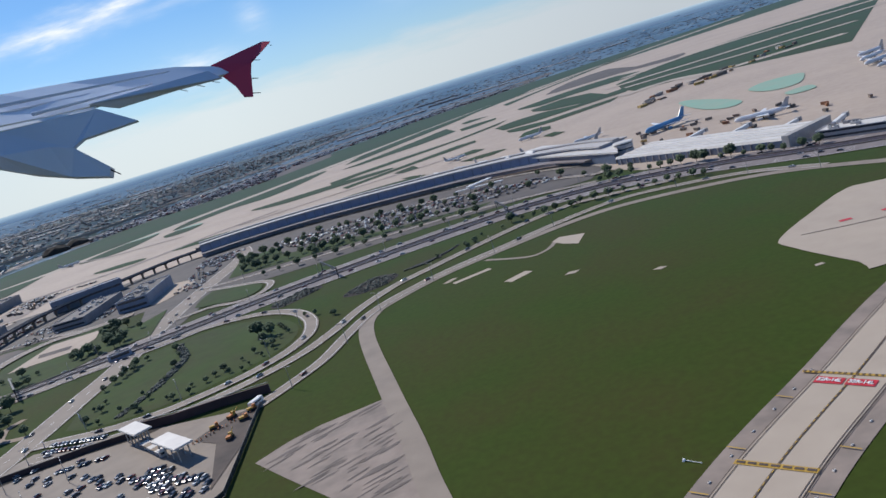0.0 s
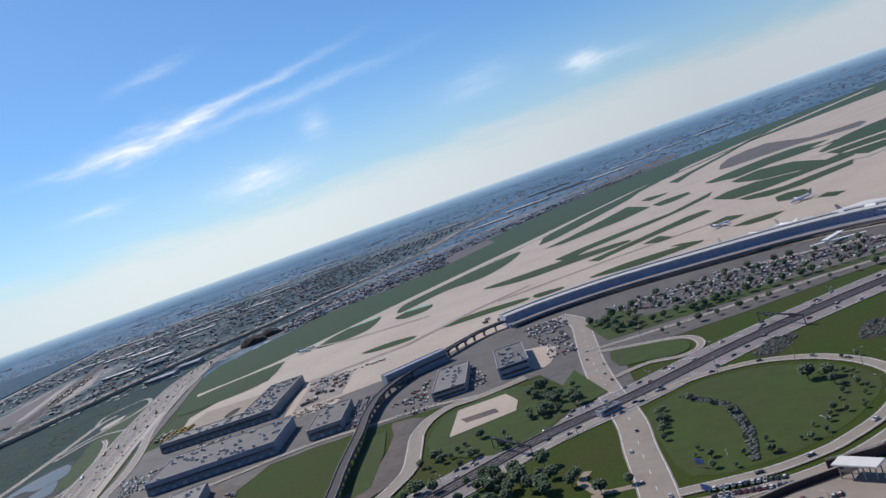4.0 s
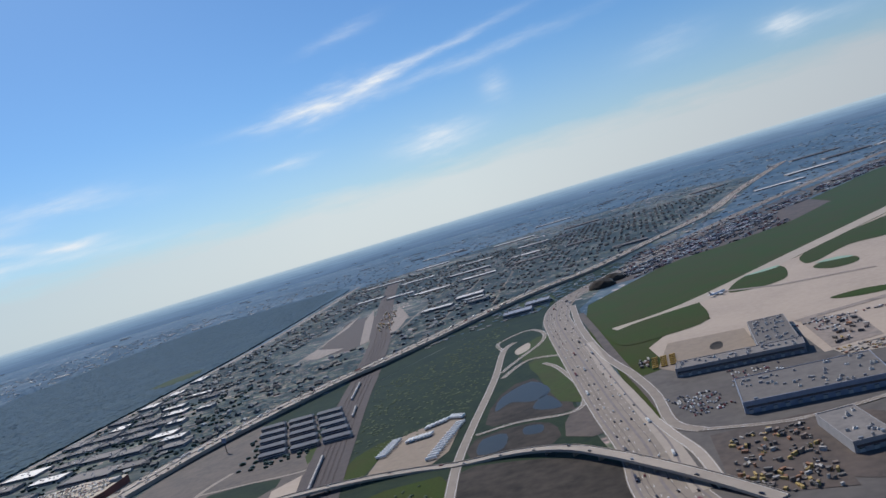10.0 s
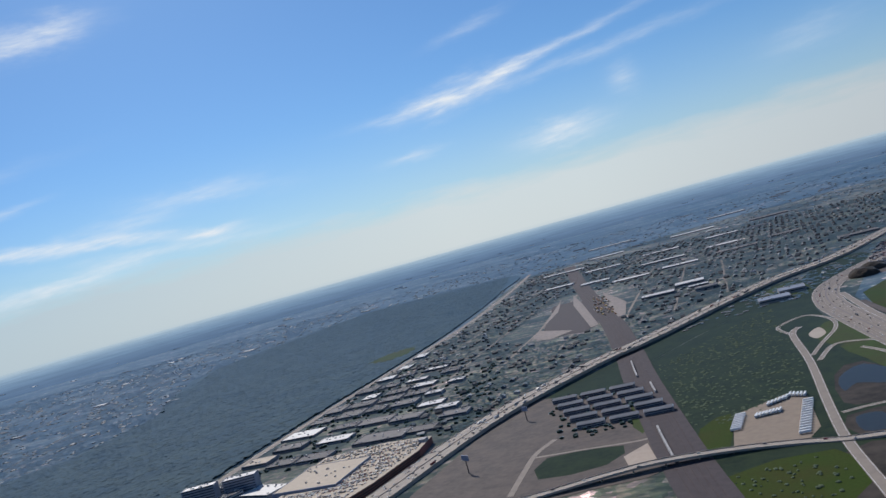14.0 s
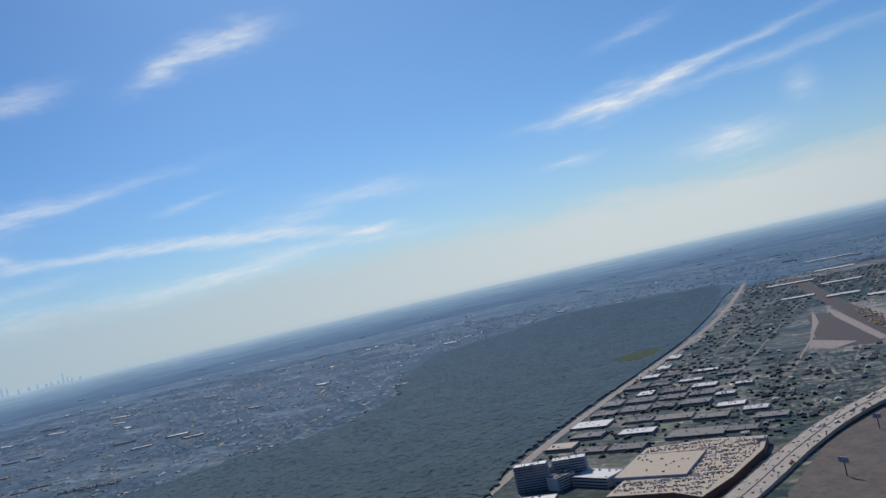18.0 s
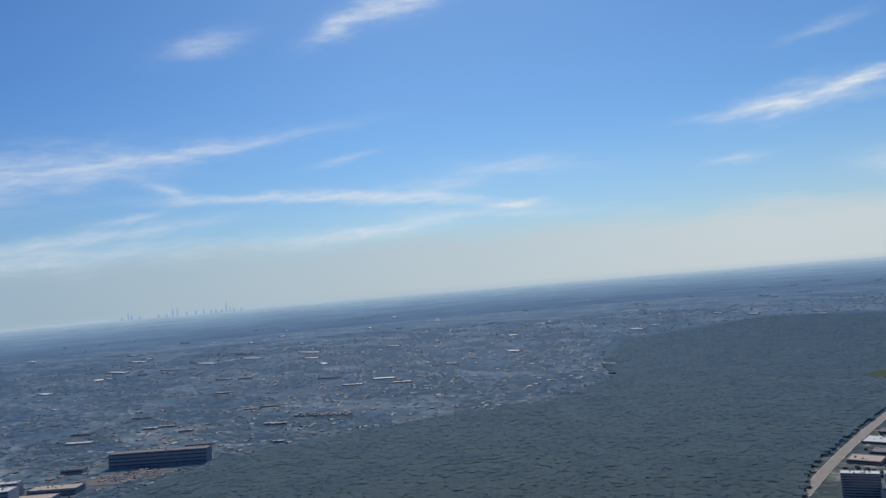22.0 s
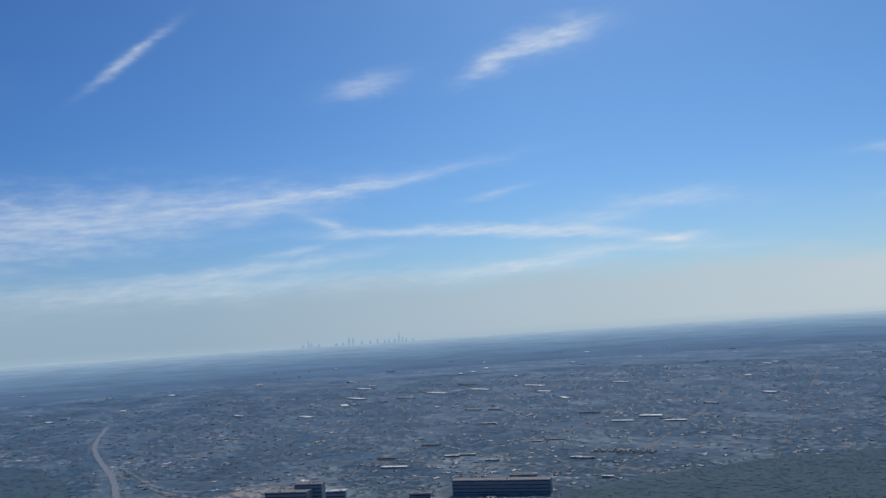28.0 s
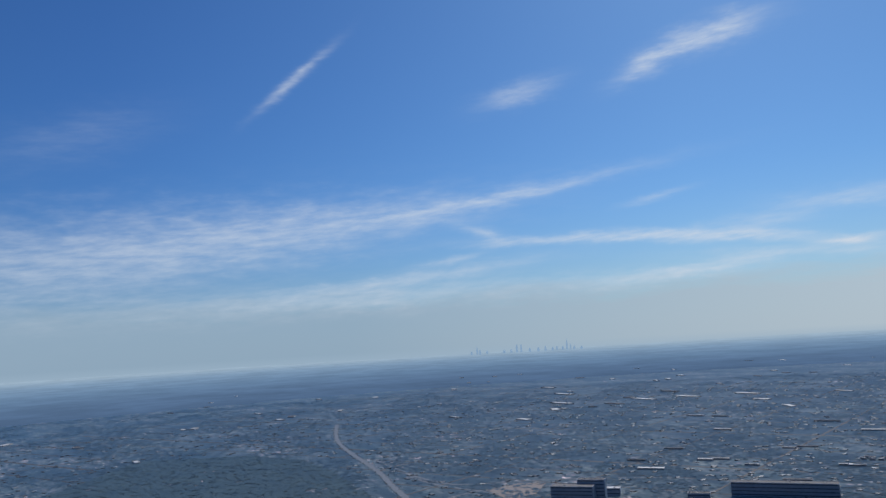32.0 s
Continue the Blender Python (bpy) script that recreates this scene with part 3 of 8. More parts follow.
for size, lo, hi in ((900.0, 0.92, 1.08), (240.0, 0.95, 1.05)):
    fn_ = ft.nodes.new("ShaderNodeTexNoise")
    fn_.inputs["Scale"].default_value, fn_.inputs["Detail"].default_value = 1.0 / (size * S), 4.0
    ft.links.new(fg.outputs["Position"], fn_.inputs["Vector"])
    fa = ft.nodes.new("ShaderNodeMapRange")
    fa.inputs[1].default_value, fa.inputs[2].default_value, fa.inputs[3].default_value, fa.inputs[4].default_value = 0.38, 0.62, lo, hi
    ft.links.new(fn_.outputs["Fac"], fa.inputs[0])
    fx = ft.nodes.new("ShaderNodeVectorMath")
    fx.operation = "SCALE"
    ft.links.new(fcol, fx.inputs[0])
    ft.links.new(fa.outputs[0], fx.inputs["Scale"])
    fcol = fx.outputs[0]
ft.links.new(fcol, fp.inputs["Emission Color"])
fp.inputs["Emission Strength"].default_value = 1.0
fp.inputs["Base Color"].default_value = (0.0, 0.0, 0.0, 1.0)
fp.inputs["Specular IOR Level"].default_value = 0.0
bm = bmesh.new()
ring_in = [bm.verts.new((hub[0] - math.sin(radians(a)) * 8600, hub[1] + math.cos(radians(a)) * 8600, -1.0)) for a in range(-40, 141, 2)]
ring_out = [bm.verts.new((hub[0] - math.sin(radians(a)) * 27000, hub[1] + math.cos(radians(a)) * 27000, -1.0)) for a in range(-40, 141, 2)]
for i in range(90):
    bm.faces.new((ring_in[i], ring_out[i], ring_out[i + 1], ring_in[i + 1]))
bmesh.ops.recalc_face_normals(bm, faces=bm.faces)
tagged(obj("backdrop", bm, far_air), "far blue land, haze painted as a paling glow", "backdrop", "", "structure")


def thing(name, label, category, group="", at=(0, 0, 0), turn=0.0):
    """An empty at the base of a thing made of parts."""
    ob = tagged(new(name), label, category, group)
    ob.matrix_basis = pose(at[0] * S, at[1] * S, at[2] * S, 0, 0, turn)
    return ob


def box(bm, x0, x1, y0, y1, z0, z1, taper=0.0):
    """Adds a box to a bmesh; taper pulls the top edges in."""
    k = taper
    vs = [bm.verts.new(p) for p in ((x0, y0, z0), (x1, y0, z0), (x1, y1, z0), (x0, y1, z0),
                                    (x0 + k, y0 + k, z1), (x1 - k, y0 + k, z1), (x1 - k, y1 - k, z1), (x0 + k, y1 - k, z1))]
    for f in ((3, 2, 1, 0), (4, 5, 6, 7), (0, 1, 5, 4), (1, 2, 6, 5), (2, 3, 7, 6), (3, 0, 4, 7)):
        bm.faces.new([vs[i] for i in f])
    return bm


def boxed(*a, **k):
    return box(bmesh.new(), *a, **k)


def tube(bm, a, b, r0, r1, n=8, cap=True):
    """Adds a round bar from a to b."""
    a, b = Vector(a), Vector(b)
    d = (b - a).normalized()
    u = d.orthogonal().normalized()
    v = d.cross(u)
    rings = []
    for c, r in ((a, r0), (b, r1)):
        rings.append([bm.verts.new(c + (u * math.cos(2 * math.pi * i / n) + v * math.sin(2 * math.pi * i / n)) * r) for i in range(n)])
    for i in range(n):
        j = (i + 1) % n
        bm.faces.new((rings[0][i], rings[0][j], rings[1][j], rings[1][i]))
    if cap:
        bm.faces.new(rings[0][::-1])
        bm.faces.new(rings[1])
    return bm


def prism(pts, z0, z1):
    """A block with the given outline."""
    bm = bmesh.new()
    n = len(pts)
    if sum(pts[i][0] * pts[(i + 1) % n][1] - pts[(i + 1) % n][0] * pts[i][1] for i in range(n)) < 0:
        pts = pts[::-1]
    lo = [bm.verts.new((x, y, z0)) for x, y in pts]
    hi = [bm.verts.new((x, y, z1)) for x, y in pts]
    bm.faces.new(hi)
    bm.faces.new(lo[::-1])
    for i in range(n):
        j = (i + 1) % n
        bm.faces.new((lo[i], lo[j], hi[j], hi[i]))
    return bm


def inside(x, y, poly):
    hit, j = False, len(poly) - 1
    for i in range(len(poly)):
        (xi, yi), (xj, yj) = poly[i], poly[j]
        if (yi > y) != (yj > y) and x < (xj - xi) * (y - yi) / (yj - yi) + xi:
            hit = not hit
        j = i
    return hit


def scattered(poly, count, rng, keep=None):
    xs, ys = [p[0] for p in poly], [p[1] for p in poly]
    res, tries = [], 0
    while len(res) < count and tries < count * 30:
        tries += 1
        x, y = rng.uniform(min(xs), max(xs)), rng.uniform(min(ys), max(ys))
        if inside(x, y, poly) and (keep is None or keep(x, y)):
            res.append((x, y))
    return res


def along(line, gap, rng=None, jitter=0.0, start=0.0):
    """Places along a line every gap metres: x, y, heading in degrees."""
    res, left = [], start
    for a, b in zip(line, line[1:]):
        d = math.hypot(b[0] - a[0], b[1] - a[1])
        while left < d:
            u = left / d
            res.append((a[0] + (b[0] - a[0]) * u, a[1] + (b[1] - a[1]) * u, math.degrees(math.atan2(b[1] - a[1], b[0] - a[0]))))
            left += gap + (rng.uniform(-jitter, jitter) if rng else 0.0)
        left -= d
    return res


def beside(x, y, heading, off):
    """A place off metres to the left of a heading."""
    a = radians(heading)
    return x - math.sin(a) * off, y + math.cos(a) * off


def near_line(x, y, line, far):
    for (ax, ay), (bx, by) in zip(line, line[1:]):
        dx_, dy_ = bx - ax, by - ay
        u = max(0.0, min(1.0, ((x - ax) * dx_ + (y - ay) * dy_) / (dx_ * dx_ + dy_ * dy_)))
        if math.hypot(x - ax - dx_ * u, y - ay - dy_ * u) < far:
            return True
    return False


def pieces(name, base_v, base_f, places, mat, jitter=0.0, label="", category="", kind="stuff", seed=3, leafy=0.0):
    """Many copies of one small shape joined in one mesh. places: x, y, z, sx, sy, sz, turn."""
    rng = np.random.default_rng(seed)
    p = np.array(places, dtype=float)
    bv, bf = np.array(base_v, dtype=float), np.array(base_f, dtype=int)
    n, k = len(p), len(bv)
    v = bv[None] * p[:, None, 3:6]
    if jitter:
        v = v * (1.0 + rng.uniform(-jitter, jitter, (n, k, 1)))
    c, s_ = np.cos(p[:, 6])[:, None], np.sin(p[:, 6])[:, None]
    w = np.stack([v[..., 0] * c - v[..., 1] * s_, v[..., 0] * s_ + v[..., 1] * c, v[..., 2]], -1) + p[:, None, :3]
    f = (bf[None] + (np.arange(n) * k)[:, None, None]).reshape(-1, bf.shape[1])
    me = bpy.data.meshes.new(name)
    me.from_pydata((w.reshape(-1, 3) * S).tolist(), [], f.tolist())
    me.materials.append(mat)
    if bv is not None and k == 12:
        me.shade_smooth()
    if leafy:
        nv = v / np.maximum(p[:, None, 3:6], 1e-6) ** 2
        nv = np.stack([nv[..., 0] * c - nv[..., 1] * s_, nv[..., 0] * s_ + nv[..., 1] * c, nv[..., 2]], -1)
        nv = nv / np.linalg.norm(nv, axis=-1, keepdims=True) * (1.0 - leafy) + np.array((0.0, 0.0, leafy))
        nv = nv / np.linalg.norm(nv, axis=-1, keepdims=True)
        me.normals_split_custom_set_from_vertices(nv.reshape(-1, 3).tolist())
    return tagged(new(name, me), label, category, "", kind)


G5 = (1 + 5 ** 0.5) / 2
ICO_V = [(-1, G5, 0), (1, G5, 0), (-1, -G5, 0), (1, -G5, 0), (0, -1, G5), (0, 1, G5), (0, -1, -G5), (0, 1, -G5), (G5, 0, -1), (G5, 0, 1), (-G5, 0, -1), (-G5, 0, 1)]
ICO_V = [(x / 1.902, y / 1.902, z / 1.902) for x, y, z in ICO_V]
ICO_F = [(0, 11, 5), (0, 5, 1), (0, 1, 7), (0, 7, 10), (0, 10, 11), (1, 5, 9), (5, 11, 4), (11, 10, 2), (10, 7, 6), (7, 1, 8),
         (3, 9, 4), (3, 4, 2), (3, 2, 6), (3, 6, 8), (3, 8, 9), (4, 9, 5), (2, 4, 11), (6, 2, 10), (8, 6, 7), (9, 8, 1)]
BOX_V = [(-0.5, -0.5, 0), (0.5, -0.5, 0), (0.5, 0.5, 0), (-0.5, 0.5, 0), (-0.5, -0.5, 1), (0.5, -0.5, 1), (0.5, 0.5, 1), (-0.5, 0.5, 1)]
BOX_F = [(4, 5, 6, 7), (0, 1, 5, 4), (1, 2, 6, 5), (2, 3, 7, 6), (3, 0, 4, 7)]
HOUSE_V = BOX_V[:4] + [(-0.5, -0.5, 0.55), (0.5, -0.5, 0.55), (0.5, 0.5, 0.55), (-0.5, 0.5, 0.55), (-0.5, 0, 1), (0.5, 0, 1)]
HOUSE_F = [(0, 1, 5), (0, 5, 4), (2, 3, 7), (2, 7, 6), (4, 5, 9), (4, 9, 8), (6, 7, 8), (6, 8, 9), (1, 2, 6), (1, 6, 5), (5, 6, 9), (3, 0, 4), (3, 4, 7), (7, 4, 8)]

# ---- plan: airport sheets ----
area("town_ground", [(-2100, 500), (-2180, 1500), (-2220, 2700), (-2500, 4400), (-1500, 5200), (-500, 5400), (-100, 4600), (-500, 3000), (-850, 2150), (-930, 1700), (-860, 1200), (-780, 800), (-700, 500), (-900, 200), (-1700, 100)], 0.12,
     M["town"], label="grey-brown town ground with yards and streets", category="ground")
area("airfield_grass", [(420, 60), (-60, 40), (-250, 330), (-420, 470), (-560, 540), (-640, 560), (-700, 620), (-760, 700), (-800, 800), (-815, 960), (-850, 1200), (-880, 1330), (-905, 1511), (-912, 1728), (-756, 2002),
                        (-441, 2426), (26, 3055), (587, 3485), (1041, 3700), (2500, 4300), (3500, 3300), (1500, 300)], 0.3, M["grass"],
     label="mown green grass of the airfield", category="grass")
area("apron", [(-790, 1190), (-765, 1060), (-600, 1150), (-590, 960), (-480, 975), (-384, 985), (-296, 1050), (-105, 1060), (60, 960), (150, 830), (190, 700), (330, 560), (900, 800), (1500, 1500), (2500, 2900),
               (1700, 3300), (744, 2960), (289, 2560), (-172, 2030), (-484, 1670), (-650, 1530), (-695, 1440), (-690, 1290), (-765, 1246)], 0.6, M["concrete"],
     label="pale tan concrete aircraft apron", category="apron")
area("service_yard", [(-800, 1040), (-762, 1060), (-600, 1140), (-590, 965), (-440, 985), (-290, 1050), (-105, 1055), (0, 985), (130, 900), (185, 800), (150, 735), (0, 745), (-100, 735), (-215, 735), (-225, 640), (-262, 640),
                      (-290, 760), (-345, 745), (-400, 770), (-480, 775), (-560, 770), (-585, 700), (-590, 560), (-740, 600), (-770, 700), (-768, 800), (-790, 950)], 0.62, M["lot"],
     label="grey asphalt yards and car parks between warehouses", category="yard")
RUNWAY = [(-844, 1384), (-709, 1455), (-484, 1711), (-172, 2070), (289, 2600), (744, 3020), (1600, 3700)]
ribbon("runway", RUNWAY, 45, 0.75, M["runway"], 4, label="pale concrete runway", category="runway")
isle_z = [1.0]


def island(*pts, steps=3, mat="grass", label="green grass island in the concrete apron", category="grass"):
    """A grass island in the concrete, each a few millimetres above the last."""
    isle_z[0] += 0.008
    return area("grass_island", pts, isle_z[0], M[mat], steps, label=label, category=category)


island((-831, 1249), (-842, 1373), (-711, 1440), (-695, 1425), (-695, 1287), (-765, 1246), steps=4)
island((-641, 1486), (-599, 1590), (-530, 1611), (-537, 1492), (-572, 1452), (-624, 1454), steps=4)
island((-492, 1579), (-473, 1680), (-348, 1826), (-213, 1931), (-241, 1785), (-311, 1665), (-393, 1657), (-470, 1569), steps=4)
island((-490, 1514), (-449, 1552), (-417, 1519), (-426, 1467), (-468, 1459), steps=4)
island((-521, 1239), (-476, 1247), (-437, 1228), (-442, 1205), (-480, 1204), (-513, 1219), steps=4)
island((-388, 1226), (-335, 1246), (-262, 1224), (-266, 1197), (-336, 1200), (-384, 1206), steps=4)
island((-318, 1487), (-247, 1497), (-152, 1496), (-53, 1478), (-55, 1436), (-163, 1422), (-254, 1423), steps=4)
island((-246, 1224), (-206, 1210), (-208, 1191), (-244, 1189), steps=4)
island((-156, 1212), (-90, 1224), (0, 1200), (-5, 1177), (-92, 1168), (-153, 1193), steps=4)
# grass between the far taxi strips, and a dark asphalt runway
island((-163, 1914), (-135, 2055), (-95, 2125), (48, 2328), (168, 2468), (329, 2675), (477, 2867), (410, 2704), (211, 2435), (150, 2307), (1, 2093), (-124, 1927), steps=0, label="long grey-green grass band between taxi strips")
island((-163, 1796), (-100, 1857), (-19, 1949), (99, 2102), (111, 1907), (26, 1831), (-56, 1802), (-122, 1771), steps=0, label="long grey-green grass band between taxi strips")
island((142, 2132), (168, 2161), (214, 2104), (183, 2074), (148, 2056), steps=0, label="long grey-green grass band between taxi strips")
island((122, 1931), (161, 1957), (215, 1946), (206, 1894), (154, 1852), (119, 1853), steps=0, label="long grey-green grass band between taxi strips")
island((-171, 1552), (-120, 1583), (-46, 1615), (27, 1638), (86, 1654), (145, 1708), (218, 1775), (187, 1707), (108, 1637), (42, 1596), (-40, 1557), (-111, 1527), (-159, 1471), steps=0, label="long grey-green grass band between taxi strips")
island((-134, 1380), (-68, 1416), (4, 1462), (80, 1511), (117, 1510), (115, 1469), (64, 1443), (2, 1416), (-53, 1385), (-106, 1355), (-123, 1339), steps=0, label="long grey-green grass band between taxi strips")
island((-43, 1356), (-7, 1386), (1, 1320), (-27, 1316), steps=0, label="long grey-green grass band between taxi strips")
island((-30, 1237), (-13, 1228), (3, 1201), (-14, 1192), steps=0, label="long grey-green grass band between taxi strips")
island((295, 2409), (544, 2721), (790, 3060), (963, 3230), (926, 3206), (597, 2743), (397, 2478), (292, 2301), steps=0, label="long grey-green grass band between taxi strips")
island((278, 2015), (369, 2079), (474, 2125), (562, 2128), (601, 2032), (582, 1932), (502, 1929), (408, 1931), (315, 1893), (277, 1964), steps=0, label="long grey-green grass band between taxi strips")
island((283, 1840), (368, 1890), (417, 1812), (410, 1650), (395, 1588), (341, 1619), (294, 1680), (277, 1776), steps=0, label="long grey-green grass band between taxi strips")
island((172, 1638), (218, 1679), (280, 1678), (334, 1604), (490, 1679), (426, 1560), (317, 1540), (232, 1518), (176, 1533), steps=0, label="long grey-green grass band between taxi strips")
island((177, 1504), (205, 1497), (246, 1467), (397, 1506), (366, 1449), (252, 1404), (197, 1410), (175, 1454), steps=0, label="long grey-green grass band between taxi strips")
island((190, 1367), (215, 1373), (232, 1349), (223, 1299), (184, 1284), (171, 1311), steps=0, label="long grey-green grass band between taxi strips")
island((62, 1321), (97, 1343), (112, 1300), (96, 1286), (69, 1285), steps=0, label="long grey-green grass band between taxi strips")
island((63, 1220), (93, 1228), (124, 1218), (136, 1201), (107, 1180), (77, 1189), steps=0, label="long grey-green grass band between taxi strips")
island((194, 1219), (216, 1234), (224, 1192), (202, 1179), steps=0, label="long grey-green grass band between taxi strips")
island((473, 1741), (558, 1805), (502, 1700), (463, 1688), steps=0, label="long grey-green grass band between taxi strips")
area("far_lawn", [(483, 1833), (647, 2019), (838, 2129), (1011, 2180), (1139, 2181), (1331, 2182), (686, 1222), (607, 1316), (554, 1379), (515, 1467), (431, 1506), (439, 1622)], 0.9, M["grass"], label="long grass field among pale taxi strips", category="grass")
ribbon("taxi_strip", [(437, 1769), (545, 1777), (695, 1773), (897, 1787), (1099, 1801)], 30, 1.30, M["runway"], 3, label="long pale concrete taxi strip", category="taxiway")
ribbon("taxi_strip", [(452, 1654), (557, 1639), (650, 1604), (771, 1583), (892, 1562)], 24, 1.31, M["runway"], 3, label="long pale concrete taxi strip", category="taxiway")
ribbon("taxi_strip", [(397, 1485), (496, 1507), (543, 1403), (654, 1391), (765, 1379)], 34, 1.32, M["runway"], 3, label="long pale concrete taxi strip", category="taxiway")
ribbon("taxi_strip", [(536, 1951), (723, 2073), (913, 2099), (1059, 2052), (1205, 2005)], 40, 1.33, M["runway"], 3, label="long pale concrete taxi strip", category="taxiway")
area("dark_runway", [(395, 2244), (525, 2534), (678, 2613), (670, 2281), (795, 2243), (713, 2092), (595, 2199), (473, 2210)], 0.96, M["lot"], 2, label="dark asphalt runway among pale strips", category="runway")
for pts in ([(431, 1022), (469, 1054), (505, 1035), (497, 1004), (459, 945), (428, 952)], [(367, 1101), (386, 1100), (391, 956), (365, 920), (351, 968)], [(420, 900), (450, 905), (440, 870), (415, 872)],
            [(-600, 1592), (-560, 1614), (-530, 1618), (-545, 1596)], [(-480, 1545), (-440, 1556), (-418, 1524), (-450, 1530)]):
    area("sealed_patch", pts, 1.3, M["green_tint"], 4, label="pale green sealed patch on the concrete", category="pavement")
for pts in ([(-590, 1150), (-450, 1180), (-330, 1290), (-240, 1345), (-245, 1330), (-330, 1275), (-445, 1165), (-588, 1135)], [(-650, 1500), (-560, 1430), (-420, 1390), (-419, 1380), (-562, 1420), (-655, 1490)],
            [(-300, 1290), (-100, 1320), (100, 1330), (100, 1322), (-100, 1311), (-300, 1280)]):
    area("tyre_stain", pts, 1.05, M["gravel"], label="darker worn wheel track on the concrete", category="pavement")
# grass and earth along the yards
area("verge_grass", [(-398, 662), (-383, 728), (-350, 745), (-314, 746), (-280, 690), (-275, 640), (-300, 600), (-345, 585), (-382, 620)], 0.9, M["meadow"], 2, label="green verge round a sandy pad", category="grass")
area("verge_grass", [(-571, 736), (-545, 765), (-510, 776), (-478, 760), (-470, 697), (-474, 600), (-480, 540), (-575, 560)], 0.9, M["grass"], 3, label="bright green mown field", category="grass")
area("verge_grass", [(-453, 742), (-440, 744), (-436, 680), (-440, 605), (-455, 590), (-458, 680)], 1.1, M["meadow"], label="narrow green verge", category="grass")
area("bare_ground", [(-436, 765), (-399, 744), (-410, 675), (-416, 620), (-430, 589), (-455, 572), (-474, 584), (-440, 638), (-431, 723)], 0.95, M["dirt"], 2, label="brown bare construction ground", category="earth")
area("sandy_pad", [(-378, 660), (-370, 731), (-325, 733), (-316, 700), (-320, 672)], 1.2, M["concrete"], label="sandy landing pad with a dark bar", category="pad")
area("pad_bar", [(-368, 700), (-337, 698), (-334, 684), (-363, 685)], 1.4, M["dirt"], label="dark brown bar on the sandy pad", category="marking")
ribbon("garden_path", [(-268, 458), (-285, 463), (-291, 475), (-294, 488), (-288, 500)], 6, 0.55, M["tan"], label="sandy path on a lawn", category="path")
ribbon("garden_path", [(-289, 464), (-292, 447), (-300, 430)], 7, 0.5, M["tan"], label="sandy path on a lawn", category="path")
area("sandy_pad", [(-762, 1190), (-654, 1175), (-651, 1053), (-754, 1020), (-780, 1060)], 0.95, M["tan"], label="sandy court behind a warehouse", category="yard")
area("court_stain", [(-706, 1120), (-698, 1132), (-690, 1124), (-692, 1096), (-700, 1088), (-708, 1100)], 1.05, M["darkdirt"], 3, label="dark brown heap mark on the sandy court", category="stain")
area("verge_grass", [(-222, 900), (-215, 800), (-130, 792), (-40, 782), (45, 762), (60, 778), (-40, 800), (-110, 830), (-165, 850), (-178, 915)], 0.9, M["meadow"], label="tree-planted green verge", category="grass")
area("verge_grass", [(-260, 735), (-247, 640), (-285, 620), (-300, 600), (-280, 690)], 1.1, M["meadow"], label="green verge under trees", category="grass")
area("concrete_yard", [(-582, 972), (-515, 963), (-522, 926), (-575, 939)], 1.0, M["newroad"], label="pale rubble-strewn concrete yard", category="yard")
area("concrete_yard", [(-585, 1150), (-520, 1118), (-520, 985), (-580, 975)], 0.95, M["gravel"], label="worn concrete yard with parked trucks", category="yard")
area("concrete_yard", [(-320, 850), (-292, 880), (-262, 850), (-275, 790), (-292, 785)], 0.95, M["concrete"], 2, label="pale concrete car park", category="yard")
area("bare_ground", [(-739, 767), (-656, 774), (-619, 771), (-580, 731), (-574, 680), (-574, 577), (-734, 663)], 0.97, M["dirt"], label="brown trodden earth round a workshop", category="earth")
area("field_path", [(-563, 656), (-556, 656), (-556, 601), (-541, 565), (-544, 557), (-565, 583)], 1.15, M["road"], label="pale concrete path across a green field", category="path")
area("concrete_yard", [(-488, 912), (-456, 909), (-471, 794), (-496, 807)], 0.99, M["lot"], label="grey car park beside a cargo shed", category="yard")
area("site_yard", [(-723, 755), (-650, 755), (-645, 600), (-728, 620)], 1.0, M["dirt"], label="sandy site yard with machines", category="yard")

# ---- taxiway and field ----
TAXI = [(20, 152), (70, 201), (116, 239), (160, 276), (230, 330), (330, 420)]
ribbon("taxiway_shoulder", TAXI, 36.5, 0.5, M["gravel"], label="grey-tan taxiway shoulder", category="taxiway")
taxiway = ribbon("taxiway", TAXI, 22.5, 0.8, M["runway"], label="pale concrete taxiway with yellow lines", category="taxiway")
tline = smooth(TAXI, 8)
for off, w in ((11.5, 0.25), (10.6, 0.25), (-11.5, 0.25), (-10.6, 0.25)):
    obj("edge_line", ribbon_bm(tline, w, 0.95, off), M["dirt"], taxiway)
obj("centre_line", ribbon_bm(tline, 0.7, 0.95), M["dirt"], taxiway)
for x, y, h in along(tline, 3.2):
    if y < 245:
        obj("centre_dash", ribbon_bm([beside(x, y, h, 0), beside(x + 1.5 * math.cos(radians(h)), y + 1.5 * math.sin(radians(h)), h, 0)], 0.3, 1.05), M["yellow"], taxiway)


def painted_bar(a, b, w, z, mat, name="hold_bar"):
    obj(name, ribbon_bm([a, b], w, z), mat, taxiway)


painted_bar((62, 210), (78.5, 193.5), 2.4, 0.98, M["yellow"])
for k in range(7):
    u0, u1 = 0.03 + k * 0.14, 0.03 + k * 0.14 + 0.105
    painted_bar((62 + 16.5 * u0, 210 - 16.5 * u0), (62 + 16.5 * u1, 210 - 16.5 * u1), 1.1, 1.1, M["dirt"], "bar_block")
painted_bar((103.5, 250.5), (121, 231), 1.5, 0.98, M["yellow"])
